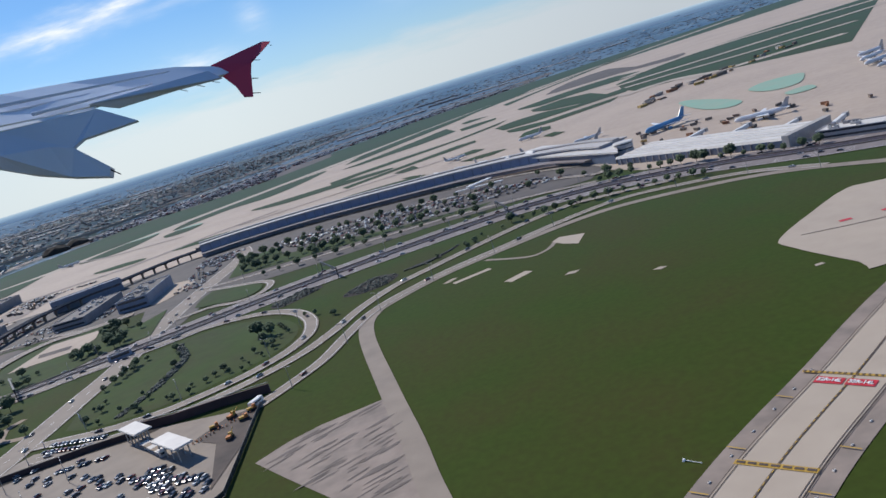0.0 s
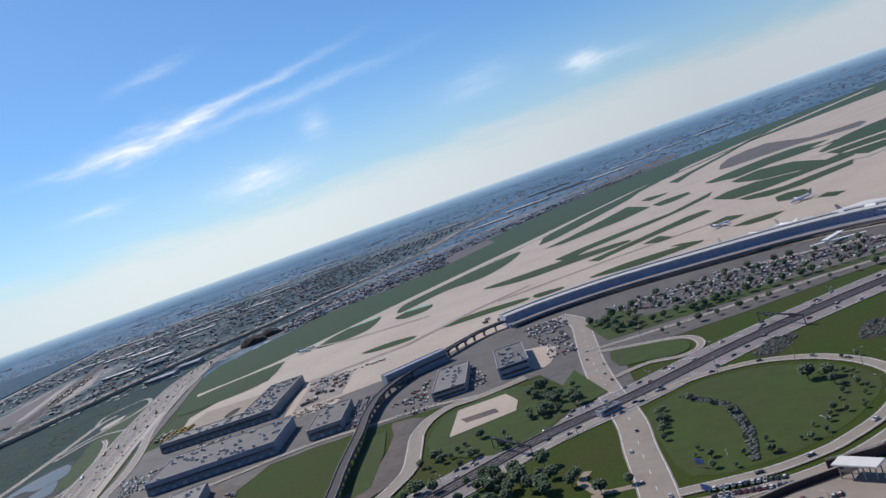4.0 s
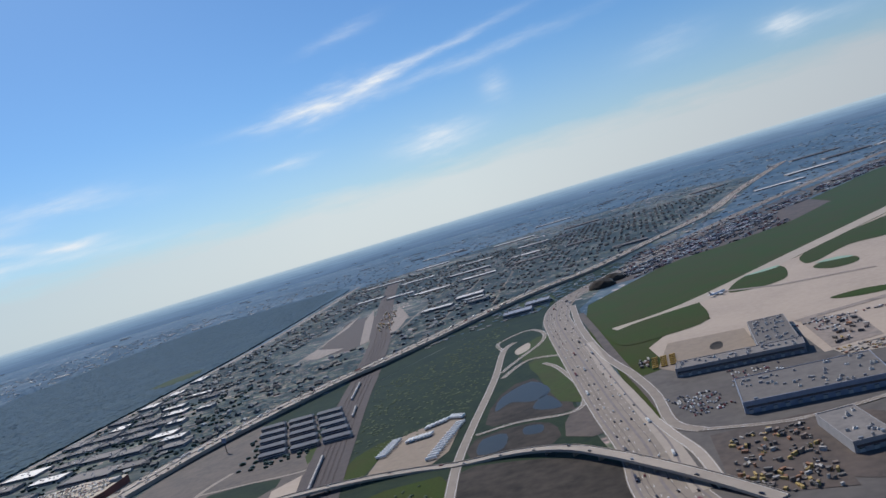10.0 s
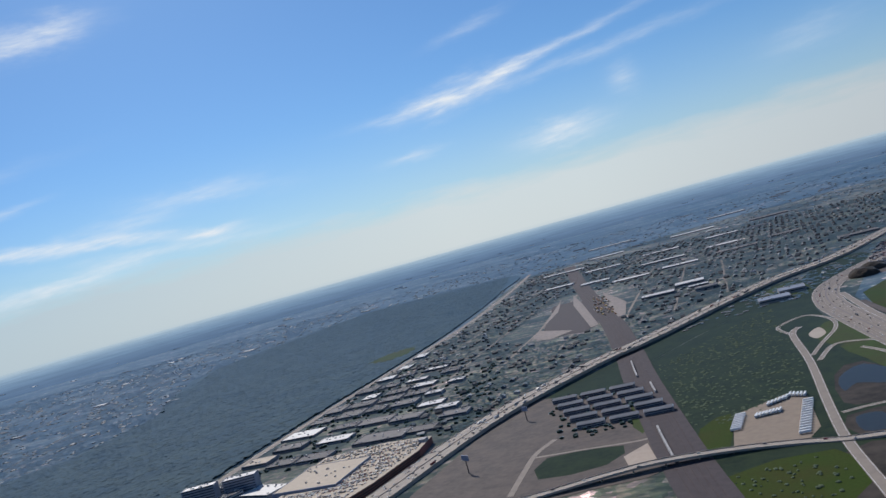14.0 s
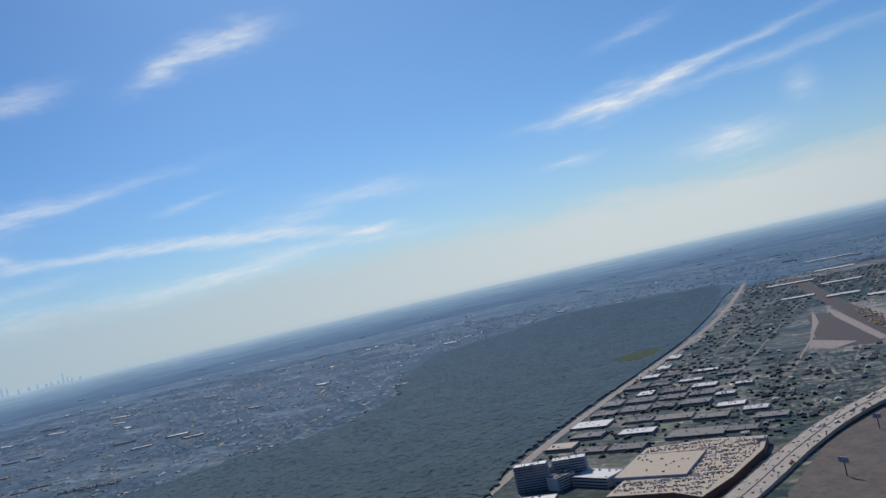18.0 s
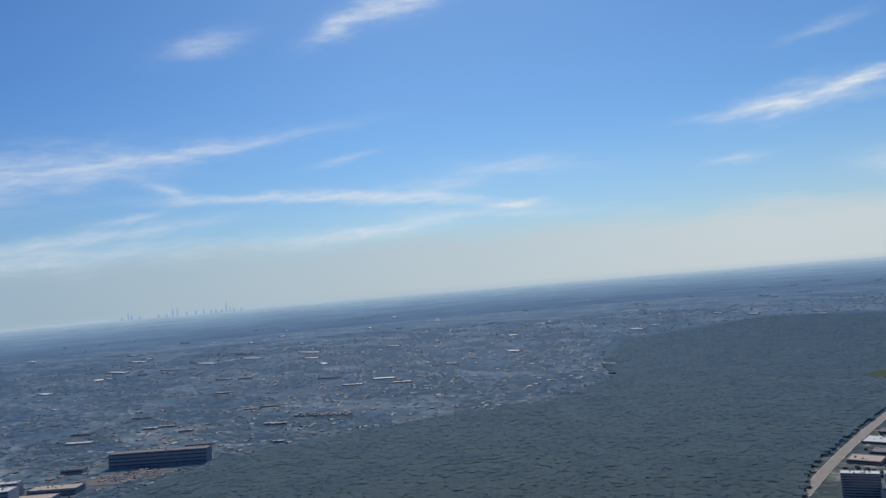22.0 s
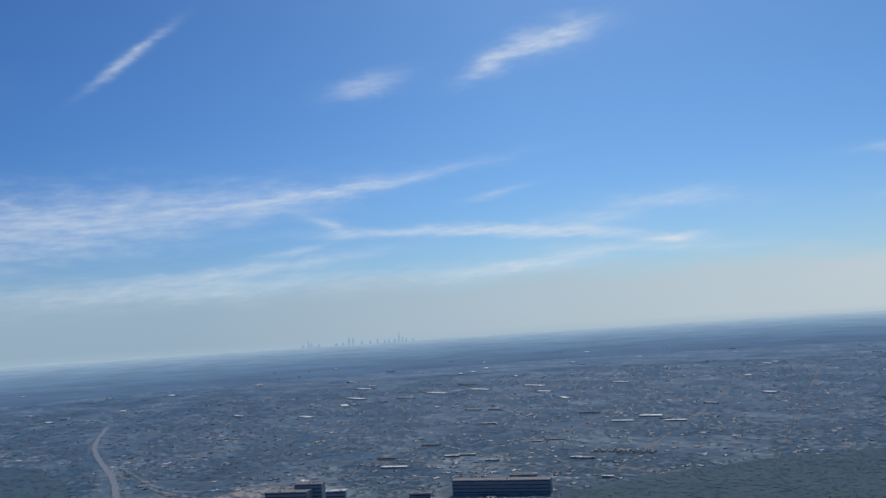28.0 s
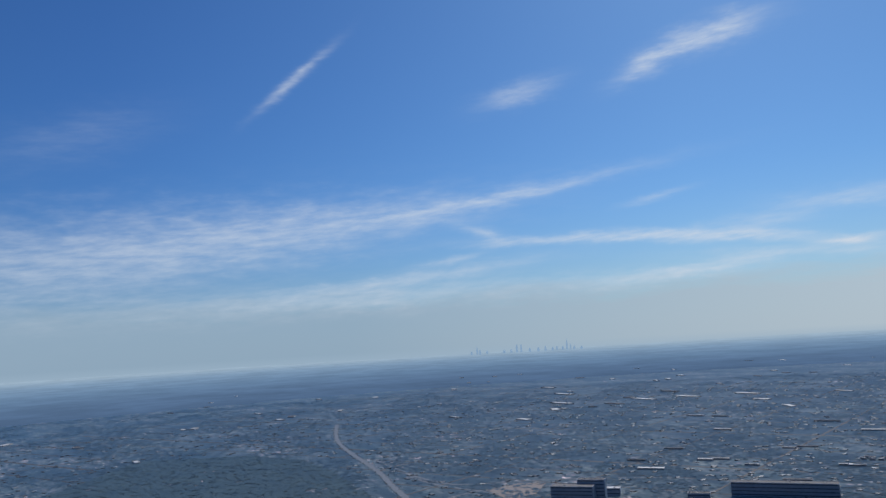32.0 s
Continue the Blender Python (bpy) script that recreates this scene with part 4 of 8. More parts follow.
for k in range(14):
    u0, u1 = 0.01 + k * 0.071, 0.01 + k * 0.071 + 0.035
    for off in (0.38, -0.38):
        painted_bar((103.5 + 17.5 * u0 + off * 0.74, 250.5 - 19.5 * u0 + off * 0.67), (103.5 + 17.5 * u1 + off * 0.74, 250.5 - 19.5 * u1 + off * 0.67), 0.45, 1.1, M["dirt"], "bar_block")
for u, off in ((52, 17), (76, 17), (108, 17), (60, -17), (84, -17)):
    p = next(q for q in along(tline, 1.0) if math.hypot(q[0] - 20, q[1] - 152) >= u)
    a, b = beside(p[0], p[1], p[2], off * 0.7), beside(p[0], p[1], p[2], off * 1.04)
    painted_bar(a, b, 0.5, 1.02, M["yellow"], "shoulder_bar")
# runway name on red boards painted on the taxiway
for off in (4.9, -4.9):
    cx, cy = beside(109.8, 235.4, 41.0, off)
    ca, sa = math.cos(radians(-49.0)), math.sin(radians(-49.0))
    def rel(u, v):
        return cx + u * ca - v * sa, cy + u * sa + v * ca
    area("red_board", [rel(-4.5, -2.2), rel(4.5, -2.2), rel(4.5, 2.2), rel(-4.5, 2.2)], 1.0, M["red"], parent=taxiway)
    txt = bpy.data.curves.new("runway_name", "FONT")
    txt.body, txt.size, txt.align_x, txt.align_y = "32R-14L", 2.9 * S, "CENTER", "CENTER"
    txt.extrude, txt.offset = 0.02, 0.012
    txt.materials.append(M["white"])
    lab = new("runway_name", txt)
    lab.parent = taxiway
    lab.matrix_basis = pose(cx * S, cy * S, 1.15 * S, 0, 0, -49.0) @ Matrix.Diagonal((0.78, 1, 1, 1))
for u in range(30, 130, 14):
    for off in (14.5, -14.5):
        p = next(q for q in along(tline, 1.0) if math.hypot(q[0] - 20, q[1] - 152) >= u)
        x, y = beside(p[0], p[1], p[2], off)
        lamp = thing("taxiway_light", "small white taxiway edge light", "light", "taxiway edge lights", (x, y, 0.7), p[2])
        obj("base", boxed(-0.6, 0.6, -0.35, 0.35, 0, 0.2, 0.08), M["roof_white"], lamp)
        obj("lens", tube(bmesh.new(), (0, 0, 0.25), (0, 0, 0.5), 0.14, 0.09), M["glass_blue"], lamp)
area("holding_pad", [(255, 446), (234, 451), (201, 427), (167, 397), (164, 379), (172, 333), (177, 321), (260, 340), (350, 420)], 0.65, M["runway"], 3,
     label="pale concrete holding pad", category="apron")
ribbon("pad_line", [(176, 392), (215, 380), (270, 372)], 0.8, 0.8, M["dirt"], label="thin dark line on the concrete pad", category="marking")
for (x, y) in ((201, 395), (222, 392)):
    area("pad_marking", [(x - 3, y - 1.5), (x + 3, y - 2.5), (x + 3.4, y + 0.6), (x - 2.6, y + 1.6)], 0.8, M["red"], label="small red painted mark", category="marking")
area("worn_pavement", [(-101, 316), (-88, 328), (-74, 336), (-45, 344), (-36, 300), (-27, 242), (-38, 226), (-62, 262), (-84, 292)], 0.5, M["gravel"], label="grey broken pavement patch", category="pavement")
srng = random.Random(8)
for u, v in scattered([(-96, 318), (-74, 332), (-48, 340), (-40, 300), (-32, 260), (-40, 240), (-62, 268), (-84, 298)], 70, srng):
    ln, wd = srng.uniform(2.5, 9.0), srng.uniform(0.3, 1.3)
    a_ = radians(32 + srng.uniform(-5, 5))
    ca_, sa_ = math.cos(a_), math.sin(a_)
    area("pavement_scar", [(u + du * ca_ - dv * sa_, v + du * sa_ + dv * ca_) for du, dv in ((-ln, 0), (-ln * 0.4, wd * srng.uniform(0.4, 1)), (ln * 0.3, wd), (ln, 0.1), (ln * 0.5, -wd * 0.7), (-ln * 0.5, -wd * srng.uniform(0.3, 1)))], 0.56 + srng.random() * 0.1,
         M["scar"], label="dark torn strip in the broken pavement", category="pavement")
ribbon("field_track", [(26, 547), (52, 520), (66, 523), (76, 540)], 3.5, 0.5, M["road"], label="narrow pale track across the grass", category="track")
area("track_pad", [(73, 540), (80, 548), (96, 537), (86, 514), (78, 526)], 0.55, M["runway"], label="small concrete pad at the end of a track", category="pad")
for pts in ([(-1, 512), (1, 507), (27, 517), (25, 522)], [(30, 477), (34, 471), (49, 481), (45, 487)], [(-7, 517), (-3, 515), (4, 522), (0, 524)]):
    area("field_slab", pts, 0.5, M["runway"], label="pale concrete strip in the grass", category="slab")
for (x, y, r) in ((68, 452, 3.2), (107, 410, 2.6), (160, 345, 2)):
    a = random.uniform(0, 6)
    area("field_slab", [(x + r * math.cos(a + k) * (1.6 if k % 2 else 0.8), y + r * math.sin(a + k)) for k in (0, 1.5, 3.1, 4.6)], 0.5, M["runway"], label="small concrete slab in the grass", category="slab")
sock = thing("field_marker", "white marker on a low bar in the grass", "marker", at=(52, 217, 0.4), turn=-48)
obj("bar", tube(bmesh.new(), (-2.5, 0, 0.3), (3, 0, 0.3), 0.12, 0.12), M["white"], sock)
obj("head", boxed(-3.3, -2.4, -0.5, 0.5, 0, 0.7, 0.15), M["white"], sock)

# ---- roads ----
PERIM = [(-18, 200), (-27, 248), (-33, 292), (-43, 354), (-57, 450), (-55, 492), (-40, 514), (-7, 541), (28, 558), (91, 582), (137, 587), (195, 567), (243, 535), (290, 470), (330, 400)]
ribbon("perimeter_road", PERIM, 9.5, 0.6, M["road"], label="pale concrete perimeter road", category="road")
HWY = [(-1000, 330), (-700, 400), (-560, 450), (-470, 495), (-380, 547), (-307, 587), (-230, 612), (-142, 648), (-63, 672), (14, 690), (66, 697), (117, 692), (164, 676), (223, 634), (280, 577), (400, 460), (600, 200)]
HW = smooth(HWY, 8)


def road(name, pts, width, z, mat, label, lanes=(), edges=True, steps=8, dash=True, thick=0.0, parapet=0.0):
    """A road with its painted lines as parts."""
    line = smooth(pts, steps)
    ob = tagged(obj(name, ribbon_bm(line, width, z, 0.0, thick), mat), label, "road", "", "structure")
    if edges:
        for s in (1, -1):
            obj("edge_line", ribbon_bm(line, 0.35, z + 0.12, s * (width / 2 - 1.2)), M["white"], ob)
    for off in lanes:
        bm = bmesh.new()
        for x, y, h in along([p[:2] for p in line], 24.0):
            zz = z + 0.12
            a, b = beside(x, y, h, off + 0.15), beside(x, y, h, off - 0.15)
            dx_, dy_ = 6 * math.cos(radians(h)), 6 * math.sin(radians(h))
            bm.faces.new([bm.verts.new((q[0], q[1], zz)) for q in (b, (b[0] + dx_, b[1] + dy_), (a[0] + dx_, a[1] + dy_), a)])
        if len(pts[0]) == 2:
            obj("lane_marking", bm, M["white"], ob)
        else:
            bm.free()
    if parapet:
        for s in (1, -1):
            obj("parapet", ribbon_bm(line, 0.5, z + parapet, s * (width / 2 - 0.25), parapet), M["newroad"], ob)
    return ob


hw = road("highway", HWY, 52, 0.74, M["asphalt"], "dark asphalt motorway with tracks in its median", (21, 17, 13, -13, -17, -21))
obj("median_track", ribbon_bm(HW, 14, 0.85), M["trackbed"], hw)
for off in (3.5, 2.1, -2.1, -3.5):
    obj("rail", ribbon_bm(HW, 0.25, 1.15, off, 0.25), M["steel"], hw)
for off in (7.2, -7.2):
    obj("barrier", ribbon_bm(HW, 0.5, 1.7, off, 0.9), M["road"], hw)
RAMP1 = [(260, 520), (225, 570), (171, 603), (134, 610), (88, 594), (41, 570), (0, 550), (-35, 524), (-56, 499), (-70, 465), (-82, 430), (-100, 402), (-113, 385)]
road("ramp_road", RAMP1, 9.5, 0.8, M["road"], "concrete ramp road")
RAMP2 = [(190, 622), (122, 646), (101, 644), (67, 629), (20, 598), (-13, 574), (-41, 552), (-64, 519), (-80, 483), (-100, 452), (-135, 425), (-180, 408), (-240, 408)]
road("ramp_road", RAMP2, 9.5, 0.8, M["road"], "concrete ramp road")
LOOP = [(-340, 548), (-284, 576), (-225, 597), (-185, 604), (-146, 594), (-117, 568), (-101, 534), (-97, 503), (-101, 482), (-111, 464), (-127, 448), (-142, 438), (-159, 430), (-174, 425), (-205, 423), (-250, 432)]
road("loop_ramp", LOOP, 10, 0.9, M["road"], "concrete loop ramp round a lawn")
area("loop_lawn", [(-222, 578), (-185, 592), (-150, 582), (-126, 560), (-110, 532), (-106, 503), (-112, 482), (-130, 462), (-160, 442), (-200, 434), (-238, 446), (-240, 500), (-236, 560)], 0.45, M["meadow"], 2,
     label="green lawn inside the loop ramp", category="grass")
ribbon("lawn_ditch", [(-205, 440), (-193, 480), (-188, 530), (-205, 575)], 5, 0.6, M["scrub"], label="dark overgrown ditch across the lawn", category="ditch")
for pts in ([(-141, 610), (-122, 634), (-102, 632), (-103, 619), (-128, 596)], [(-80, 572), (-58, 602), (-37, 588), (-47, 566), (-68, 560)], [(-31, 597), (-7, 609), (14, 629), (7, 614), (-16, 593)]):
    area("reed_bed", pts, 0.5, M["darkdirt"], 3, label="brown reed bed in the lawn", category="wetland")
road("frontage_road", [(-245, 790), (-220, 782), (-173, 776), (-122, 771), (-67, 769), (-12, 766), (43, 758), (100, 738), (150, 715)], 8, 0.95, M["road"], "pale concrete frontage road")
road("small_loop", [(-232, 770), (-195, 746), (-170, 730), (-157, 712), (-156, 688), (-164, 672), (-180, 668), (-205, 680), (-235, 672)], 8, 1.0, M["road"], "concrete hook ramp")
area("loop_lawn", [(-222, 755), (-190, 738), (-168, 722), (-163, 700), (-168, 682), (-182, 676), (-205, 690), (-225, 700)], 0.95, M["meadow"], 2, label="small green lawn in a hook ramp", category="grass")
road("avenue", [(-265, 395), (-258, 450), (-253, 506), (-247, 560), (-246, 643), (-242, 731), (-233, 830), (-225, 930), (-240, 1000)], 22, 0.66, M["road"], "wide pale concrete avenue", (0,))
road("yard_road", [(-303, 765), (-348, 754), (-376, 754), (-396, 735), (-407, 701), (-408, 659), (-410, 614), (-424, 580), (-445, 550), (-500, 515)], 15, 1.3, M["road"], "curving concrete yard road")
road("yard_road", [(-744, 788), (-668, 764), (-607, 770), (-552, 785), (-513, 790), (-460, 784), (-401, 779), (-348, 757)], 8, 1.25, M["road"], "pale concrete yard road")
area("parking_lot", [(-275, 330), (-262, 400), (-245, 420), (-205, 410), (-174, 402), (-118, 388), (-110, 352), (-109, 293), (-150, 230)], 0.55, M["road"], label="pale concrete holding lot full of cars", category="parking lot")
TOLLWAY = [(-1750, 300, 0), (-1690, 600, 1), (-1640, 850, 3), (-1601, 1077, 5), (-1550, 1260, 7), (-1446, 1500, 8), (-1383, 1600, 8), (-1300, 1760, 7), (-1209, 1940, 7), (-1082, 2150, 7), (-931, 2330, 5), (-754, 2694, 2),
           (-525, 3162, 0), (-320, 3896, 0), (100, 5200, 0)]
road("tollway", TOLLWAY, 50, 1.2, M["newroad"], "pale concrete tollway on a bank", thick=5.0, parapet=1.0)
obj("median_barrier", ribbon_bm(smooth(TOLLWAY, 6), 1.0, 2.3, 0.0, 1.0), M["newroad"], bpy.data.objects["tollway"])
FREEWAY = [(-690, 300), (-740, 520), (-785, 660), (-800, 770), (-838, 940), (-895, 1220), (-950, 1500), (-978, 1680), (-975, 1850), (-925, 1998), (-774, 2269), (-400, 2900), (200, 3700), (700, 4300)]
road("freeway", FREEWAY, 58, 0.9, M["road"], "wide concrete freeway under repair", (20, 14, 8, -8, -14, -20))
for off_, w_, mat_ in ((0, 3.0, "asphalt"), (-22, 2.2, "asphalt"), (22, 2.2, "asphalt"), (11, 0.7, "scar"), (-7, 0.7, "scar"), (16, 0.5, "scar")):
    ribbon("freeway_seam", FREEWAY, w_, 1.35, M[mat_], 5, offset=off_, label="dark strip along the freeway lanes", category="road strip")
ribbon("new_lanes", [(-770, 640), (-790, 760), (-822, 920), (-862, 1100), (-893, 1270), (-905, 1330)], 17, 1.15, M["newroad"], offset=-14, label="new pale concrete lanes", category="road")
road("side_ramp", [(-738, 640), (-752, 727), (-772, 790), (-790, 850)], 12, 1.3, M["newroad"], "new pale concrete ramp")
road("service_road", [(-950, 1772), (-915, 1500), (-862, 1225), (-815, 1064), (-787, 946), (-772, 830), (-744, 788)], 14, 1.1, M["road"], "concrete road beside the freeway")
ribbon("earth_bank", [(-930, 1640), (-885, 1400), (-840, 1150), (-800, 960), (-772, 800)], 14, 1.0, M["dirt"], offset=6, label="brown earth bank between roads", category="earth")
RAIL = [(-1050, 350), (-1110, 560), (-1186, 808), (-1250, 1041), (-1324, 1320), (-1390, 1590), (-1535, 2129), (-1789, 2954), (-2200, 4400)]
ribbon("railway", RAIL, 44, 0.88, M["ballast"], label="brown ballast railway bed", category="railway")
rl = smooth(RAIL, 4)
rails = thing("railway_tracks", "steel rails on a brown ballast bed", "railway track")
for off in (-16, -8, 0, 8, 16):
    for g in (0.9, -0.9):
        obj("rail", ribbon_bm(rl, 0.2, 1.2, off + g, 0.3), M["trackbed"], rails)
CROSS = [(-1560, 720, 0), (-1400, 775, 1), (-1285, 815, 6), (-1224, 833, 7), (-1140, 848, 4), (-1069, 850, 1), (-1016, 841, 0), (-946, 832, 3), (-884, 800, 7), (-834, 752, 8), (-780, 690, 8), (-735, 640, 5), (-700, 600, 1)]
road("cross_road", CROSS, 15, 0.9, M["newroad"], "pale concrete cross road with bridges", thick=1.6, parapet=1.1)
road("side_road", [(-980, 600), (-995, 697), (-1016, 841), (-1026, 984), (-1038, 1225), (-1058, 1440), (-1045, 1500)], 13, 0.7, M["road"], "concrete side road")
road("side_road", [(-1024, 1219), (-993, 1310), (-931, 1290)], 9, 0.75, M["road"], "curved concrete slip road")
road("side_road", [(-1058, 1440), (-1083, 1530), (-1032, 1598), (-991, 1530), (-985, 1440), (-1015, 1330), (-1032, 1260)], 8, 0.75, M["road"], "looping concrete slip road")
road("side_road", [(-1013, 940), (-960, 956), (-895, 947), (-876, 980), (-889, 1068), (-930, 1200), (-960, 1260)], 8, 0.75, M["road"], "curved concrete service road")
road("side_road", [(-1414, 800), (-1422, 900), (-1424, 964), (-1410, 1020)], 9, 0.7, M["road"], "concrete side road", edges=False)
road("side_road", [(-1420, 944), (-1344, 948), (-1272, 950), (-1250, 960)], 6, 0.7, M["road"], "narrow concrete side road", edges=False)
FROAD = [(-2040, 400), (-2075, 700), (-2088, 803), (-2136, 1187), (-2168, 1608), (-2186, 2114), (-2225, 2798), (-2330, 3600), (-2500, 4600)]
road("forest_road", FROAD, 22, 0.8, M["road"], "grey road along the edge of a forest")
ribbon("railway_land", RAIL, 62, 0.84, M["ballast"], 4, label="wide purple-brown railway land", category="railway land")
land_z = 0.42
for pts, mat, lab in (
    ([(-1530, 1300), (-1340, 1345), (-1275, 1060), (-1215, 850), (-1330, 790), (-1560, 770), (-1575, 980)], "dirt", "brown worn ground round apartment rows"),
    ([(-1300, 1290), (-1330, 1420), (-1160, 1760), (-1060, 1960), (-960, 1960), (-1010, 1780), (-990, 1500), (-930, 1200), (-870, 900), (-800, 560), (-1000, 420), (-1120, 540), (-1190, 800), (-1240, 1000)], "scrub", "rough dark green land round an interchange"),
    ([(-1500, 1290), (-1420, 1480), (-1280, 1740), (-1180, 1930), (-1060, 2110), (-1000, 1960), (-1160, 1760), (-1330, 1420), (-1300, 1290)], "scrub", "dark green bank below the tollway"),
    ([(-1030, 1930), (-1000, 2180), (-900, 2340), (-840, 2290), (-905, 2010), (-955, 1900)], "scrub", "dark green wedge between two motorways"),
    ([(-1306, 1389), (-1090, 1780), (-1075, 1520), (-1050, 1225), (-1040, 1070), (-1084, 1010), (-1160, 960), (-1205, 960)], "scrub", "dark green scrub land"),
    ([(-1010, 1118), (-967, 1172), (-893, 996), (-900, 955), (-974, 962), (-1008, 980)], "darkdirt", "brown basin floor"),
    ([(-1009, 925), (-937, 942), (-903, 900), (-905, 841), (-1000, 847)], "darkdirt", "dark brown basin floor"),
    ([(-1021, 799), (-950, 815), (-870, 780), (-814, 720), (-790, 600), (-1000, 560)], "darkdirt", "dark brown ploughed earth"),
    ([(-1153, 765), (-1030, 815), (-1003, 711), (-1059, 640), (-1140, 620)], "grass", "green field beside a road"),
    ([(-1188, 960), (-1150, 1010), (-1145, 870), (-1180, 850)], "grass", "green verge beside the railway"),
    ([(-1510, 800), (-1480, 960), (-1430, 1035), (-1262, 985), (-1210, 830), (-1290, 790), (-1420, 760)], "dirt", "brown bare building land"),
    ([(-1400, 935), (-1290, 940), (-1300, 870), (-1390, 850)], "scrub", "overgrown green plot"),
    ([(-1290, 1020), (-1340, 1330), (-1315, 1335), (-1262, 1020)], "meadow", "green strip beside the railway"),
    ([(-910, 1010), (-960, 1180), (-990, 1290), (-930, 1280), (-850, 1000)], "meadow", "green verge beside a freeway"),
    ([(-1000, 1310), (-1020, 1400), (-1000, 1500), (-965, 1480), (-930, 1300)], "meadow", "green verge in a ramp loop"),
    ([(-1070, 1800), (-1000, 1900), (-1050, 2080), (-1120, 1950)], "meadow", "green verge beside the tollway"),
    ([(-1735, 2130), (-1800, 2478), (-1850, 2700), (-1700, 2620), (-1549, 2049), (-1640, 1990)], "ballast", "brown rail yard ground"),
    ([(-890, 960), (-870, 980), (-880, 1050), (-855, 1000), (-830, 850), (-890, 860)], "dirt", "brown churned earth"),
):
    land_z += 0.012
    area("open_land", pts, land_z, M[mat], 2, label=lab, category="land")
area("pond", [(-1005, 1100), (-968, 1155), (-930, 1080), (-950, 1040), (-985, 1060), (-1003, 1030)], 0.6, M["water"], 3, label="grey shallow pond", category="pond")
area("pond", [(-935, 1060), (-905, 990), (-925, 985), (-948, 1010)], 0.6, M["water"], 3, label="grey shallow pond", category="pond")
area("pond", [(-1000, 915), (-970, 920), (-965, 865), (-995, 860)], 0.6, M["water"], 3, label="dark shallow pond", category="pond")
area("pond", [(-948, 930), (-925, 925), (-922, 895), (-944, 900)], 0.6, M["water"], 3, label="pale shallow pond", category="pond")
area("gravel_pad", [(-1032, 1420), (-1013, 1465), (-1003, 1408), (-1020, 1375)], 0.65, M["runway"], 3, label="pale gravel oval", category="pad")
area("trailer_yard", [(-1140, 864), (-1146, 999), (-1077, 1063), (-1050, 1048), (-1040, 899), (-1053, 863)], 0.6, M["tan"], label="tan yard for truck trailers", category="yard")
area("paved_lot", [(-1282, 892), (-1256, 934), (-1230, 851), (-1263, 837)], 0.7, M["concrete"], label="pale empty paved lot", category="yard")
for pts in ([(-1824, 2904), (-1721, 2602), (-1549, 2049), (-1566, 2024), (-1750, 2590)], [(-1689, 2808), (-1529, 2395), (-1486, 2127), (-1506, 2114), (-1604, 2455)],
            [(-1741, 2029), (-1801, 2478), (-1861, 2863), (-1785, 2511), (-1755, 2161), (-1623, 2045), (-1670, 1964)]):
    area("yard_paving", pts, 0.9, M["gravel"], label="pale paved strip in the rail yard", category="yard")
WOODS = [(-1950, 300), (-2098, 886), (-2160, 1134), (-2186, 1492), (-2206, 2020), (-2250, 2650), (-2420, 3748), (-2700, 4800), (-3700, 4700), (-3900, 3300), (-3500, 2500), (-3200, 2075), (-3100, 1600), (-3240, 1330), (-3350, 1000), (-3400, 600), (-3270, 260), (-2700, -200), (-2250, -300)]
WOODS_FAR = [(-3900, -430), (-4300, -370), (-4890, -315), (-5300, -330), (-5590, -492), (-5800, -900), (-5000, -1300), (-4000, -1200), (-3500, -700)]
wr_ = random.Random(44)
ragged = [(x + wr_.uniform(-18, 12) * (x < -2700), y + wr_.uniform(-12, 12) * (x < -2700)) for x, y in smooth(WOODS, 14, True)]
tagged(obj("woodland_ground", prism(ragged, 0.2, 4.2), M["canopy"]), "dark green undergrowth of a forest", "woodland", "", "structure")
area("forest_clearing", [(-2395, 2225), (-2371, 2372), (-2285, 2402), (-2255, 2260), (-2306, 2201)], 5.4, M["grass"], 2, label="bright green clearing in the forest", category="grass")
KENNEDY = [(-6546, 213), (-5975, 35), (-5504, -75), (-4784, -179), (-4419, -253), (-4128, -304), (-3884, -350), (-3400, -430)]
road("expressway", KENNEDY, 22, 0.8, M["grey_road"], "pale concrete expressway through woods", edges=False)
road("expressway", [(-5058, -95), (-4800, -110), (-4563, -123), (-4400, -110), (-4301, -73), (-4238, 53), (-4188, 166), (-4080, 330), (-3900, 500)], 13, 0.6, M["grey_road"], "pale concrete expressway branch", edges=False)
road("expressway", [(-4563, -140), (-4350, -130), (-4164, -75), (-3980, -20), (-3800, 60), (-3600, 240)], 13, 0.45, M["grey_road"], "pale concrete expressway ramp", edges=False)
road("expressway", [(-4095, -290), (-4150, -150), (-4165, -36), (-4109, 83), (-4060, 200)], 13, 0.5, M["grey_road"], "pale concrete expressway flyover", edges=False)
area("paved_lot", [(-4164, -60), (-4194, 70), (-4146, 142), (-4016, 30), (-3989, -74)], 0.95, M["gravel"], label="pale paved lot beside an expressway", category="yard")

# ---- buildings of the airport ----
EYE0 = (-330.0, -60.0)


def frame_of(p, q):
    """Origin, heading and length of a front wall; the building lies behind it, away from the flight path."""
    d = math.hypot(q[0] - p[0], q[1] - p[1])
    h = math.degrees(math.atan2(q[1] - p[1], q[0] - p[0]))
    mx, my = (p[0] + q[0]) / 2, (p[1] + q[1]) / 2
    nx, ny = beside(0, 0, h, 1.0)
    if (mx - EYE0[0]) * nx + (my - EYE0[1]) * ny < 0:
        return q, h + 180.0, d
    return p, h, d


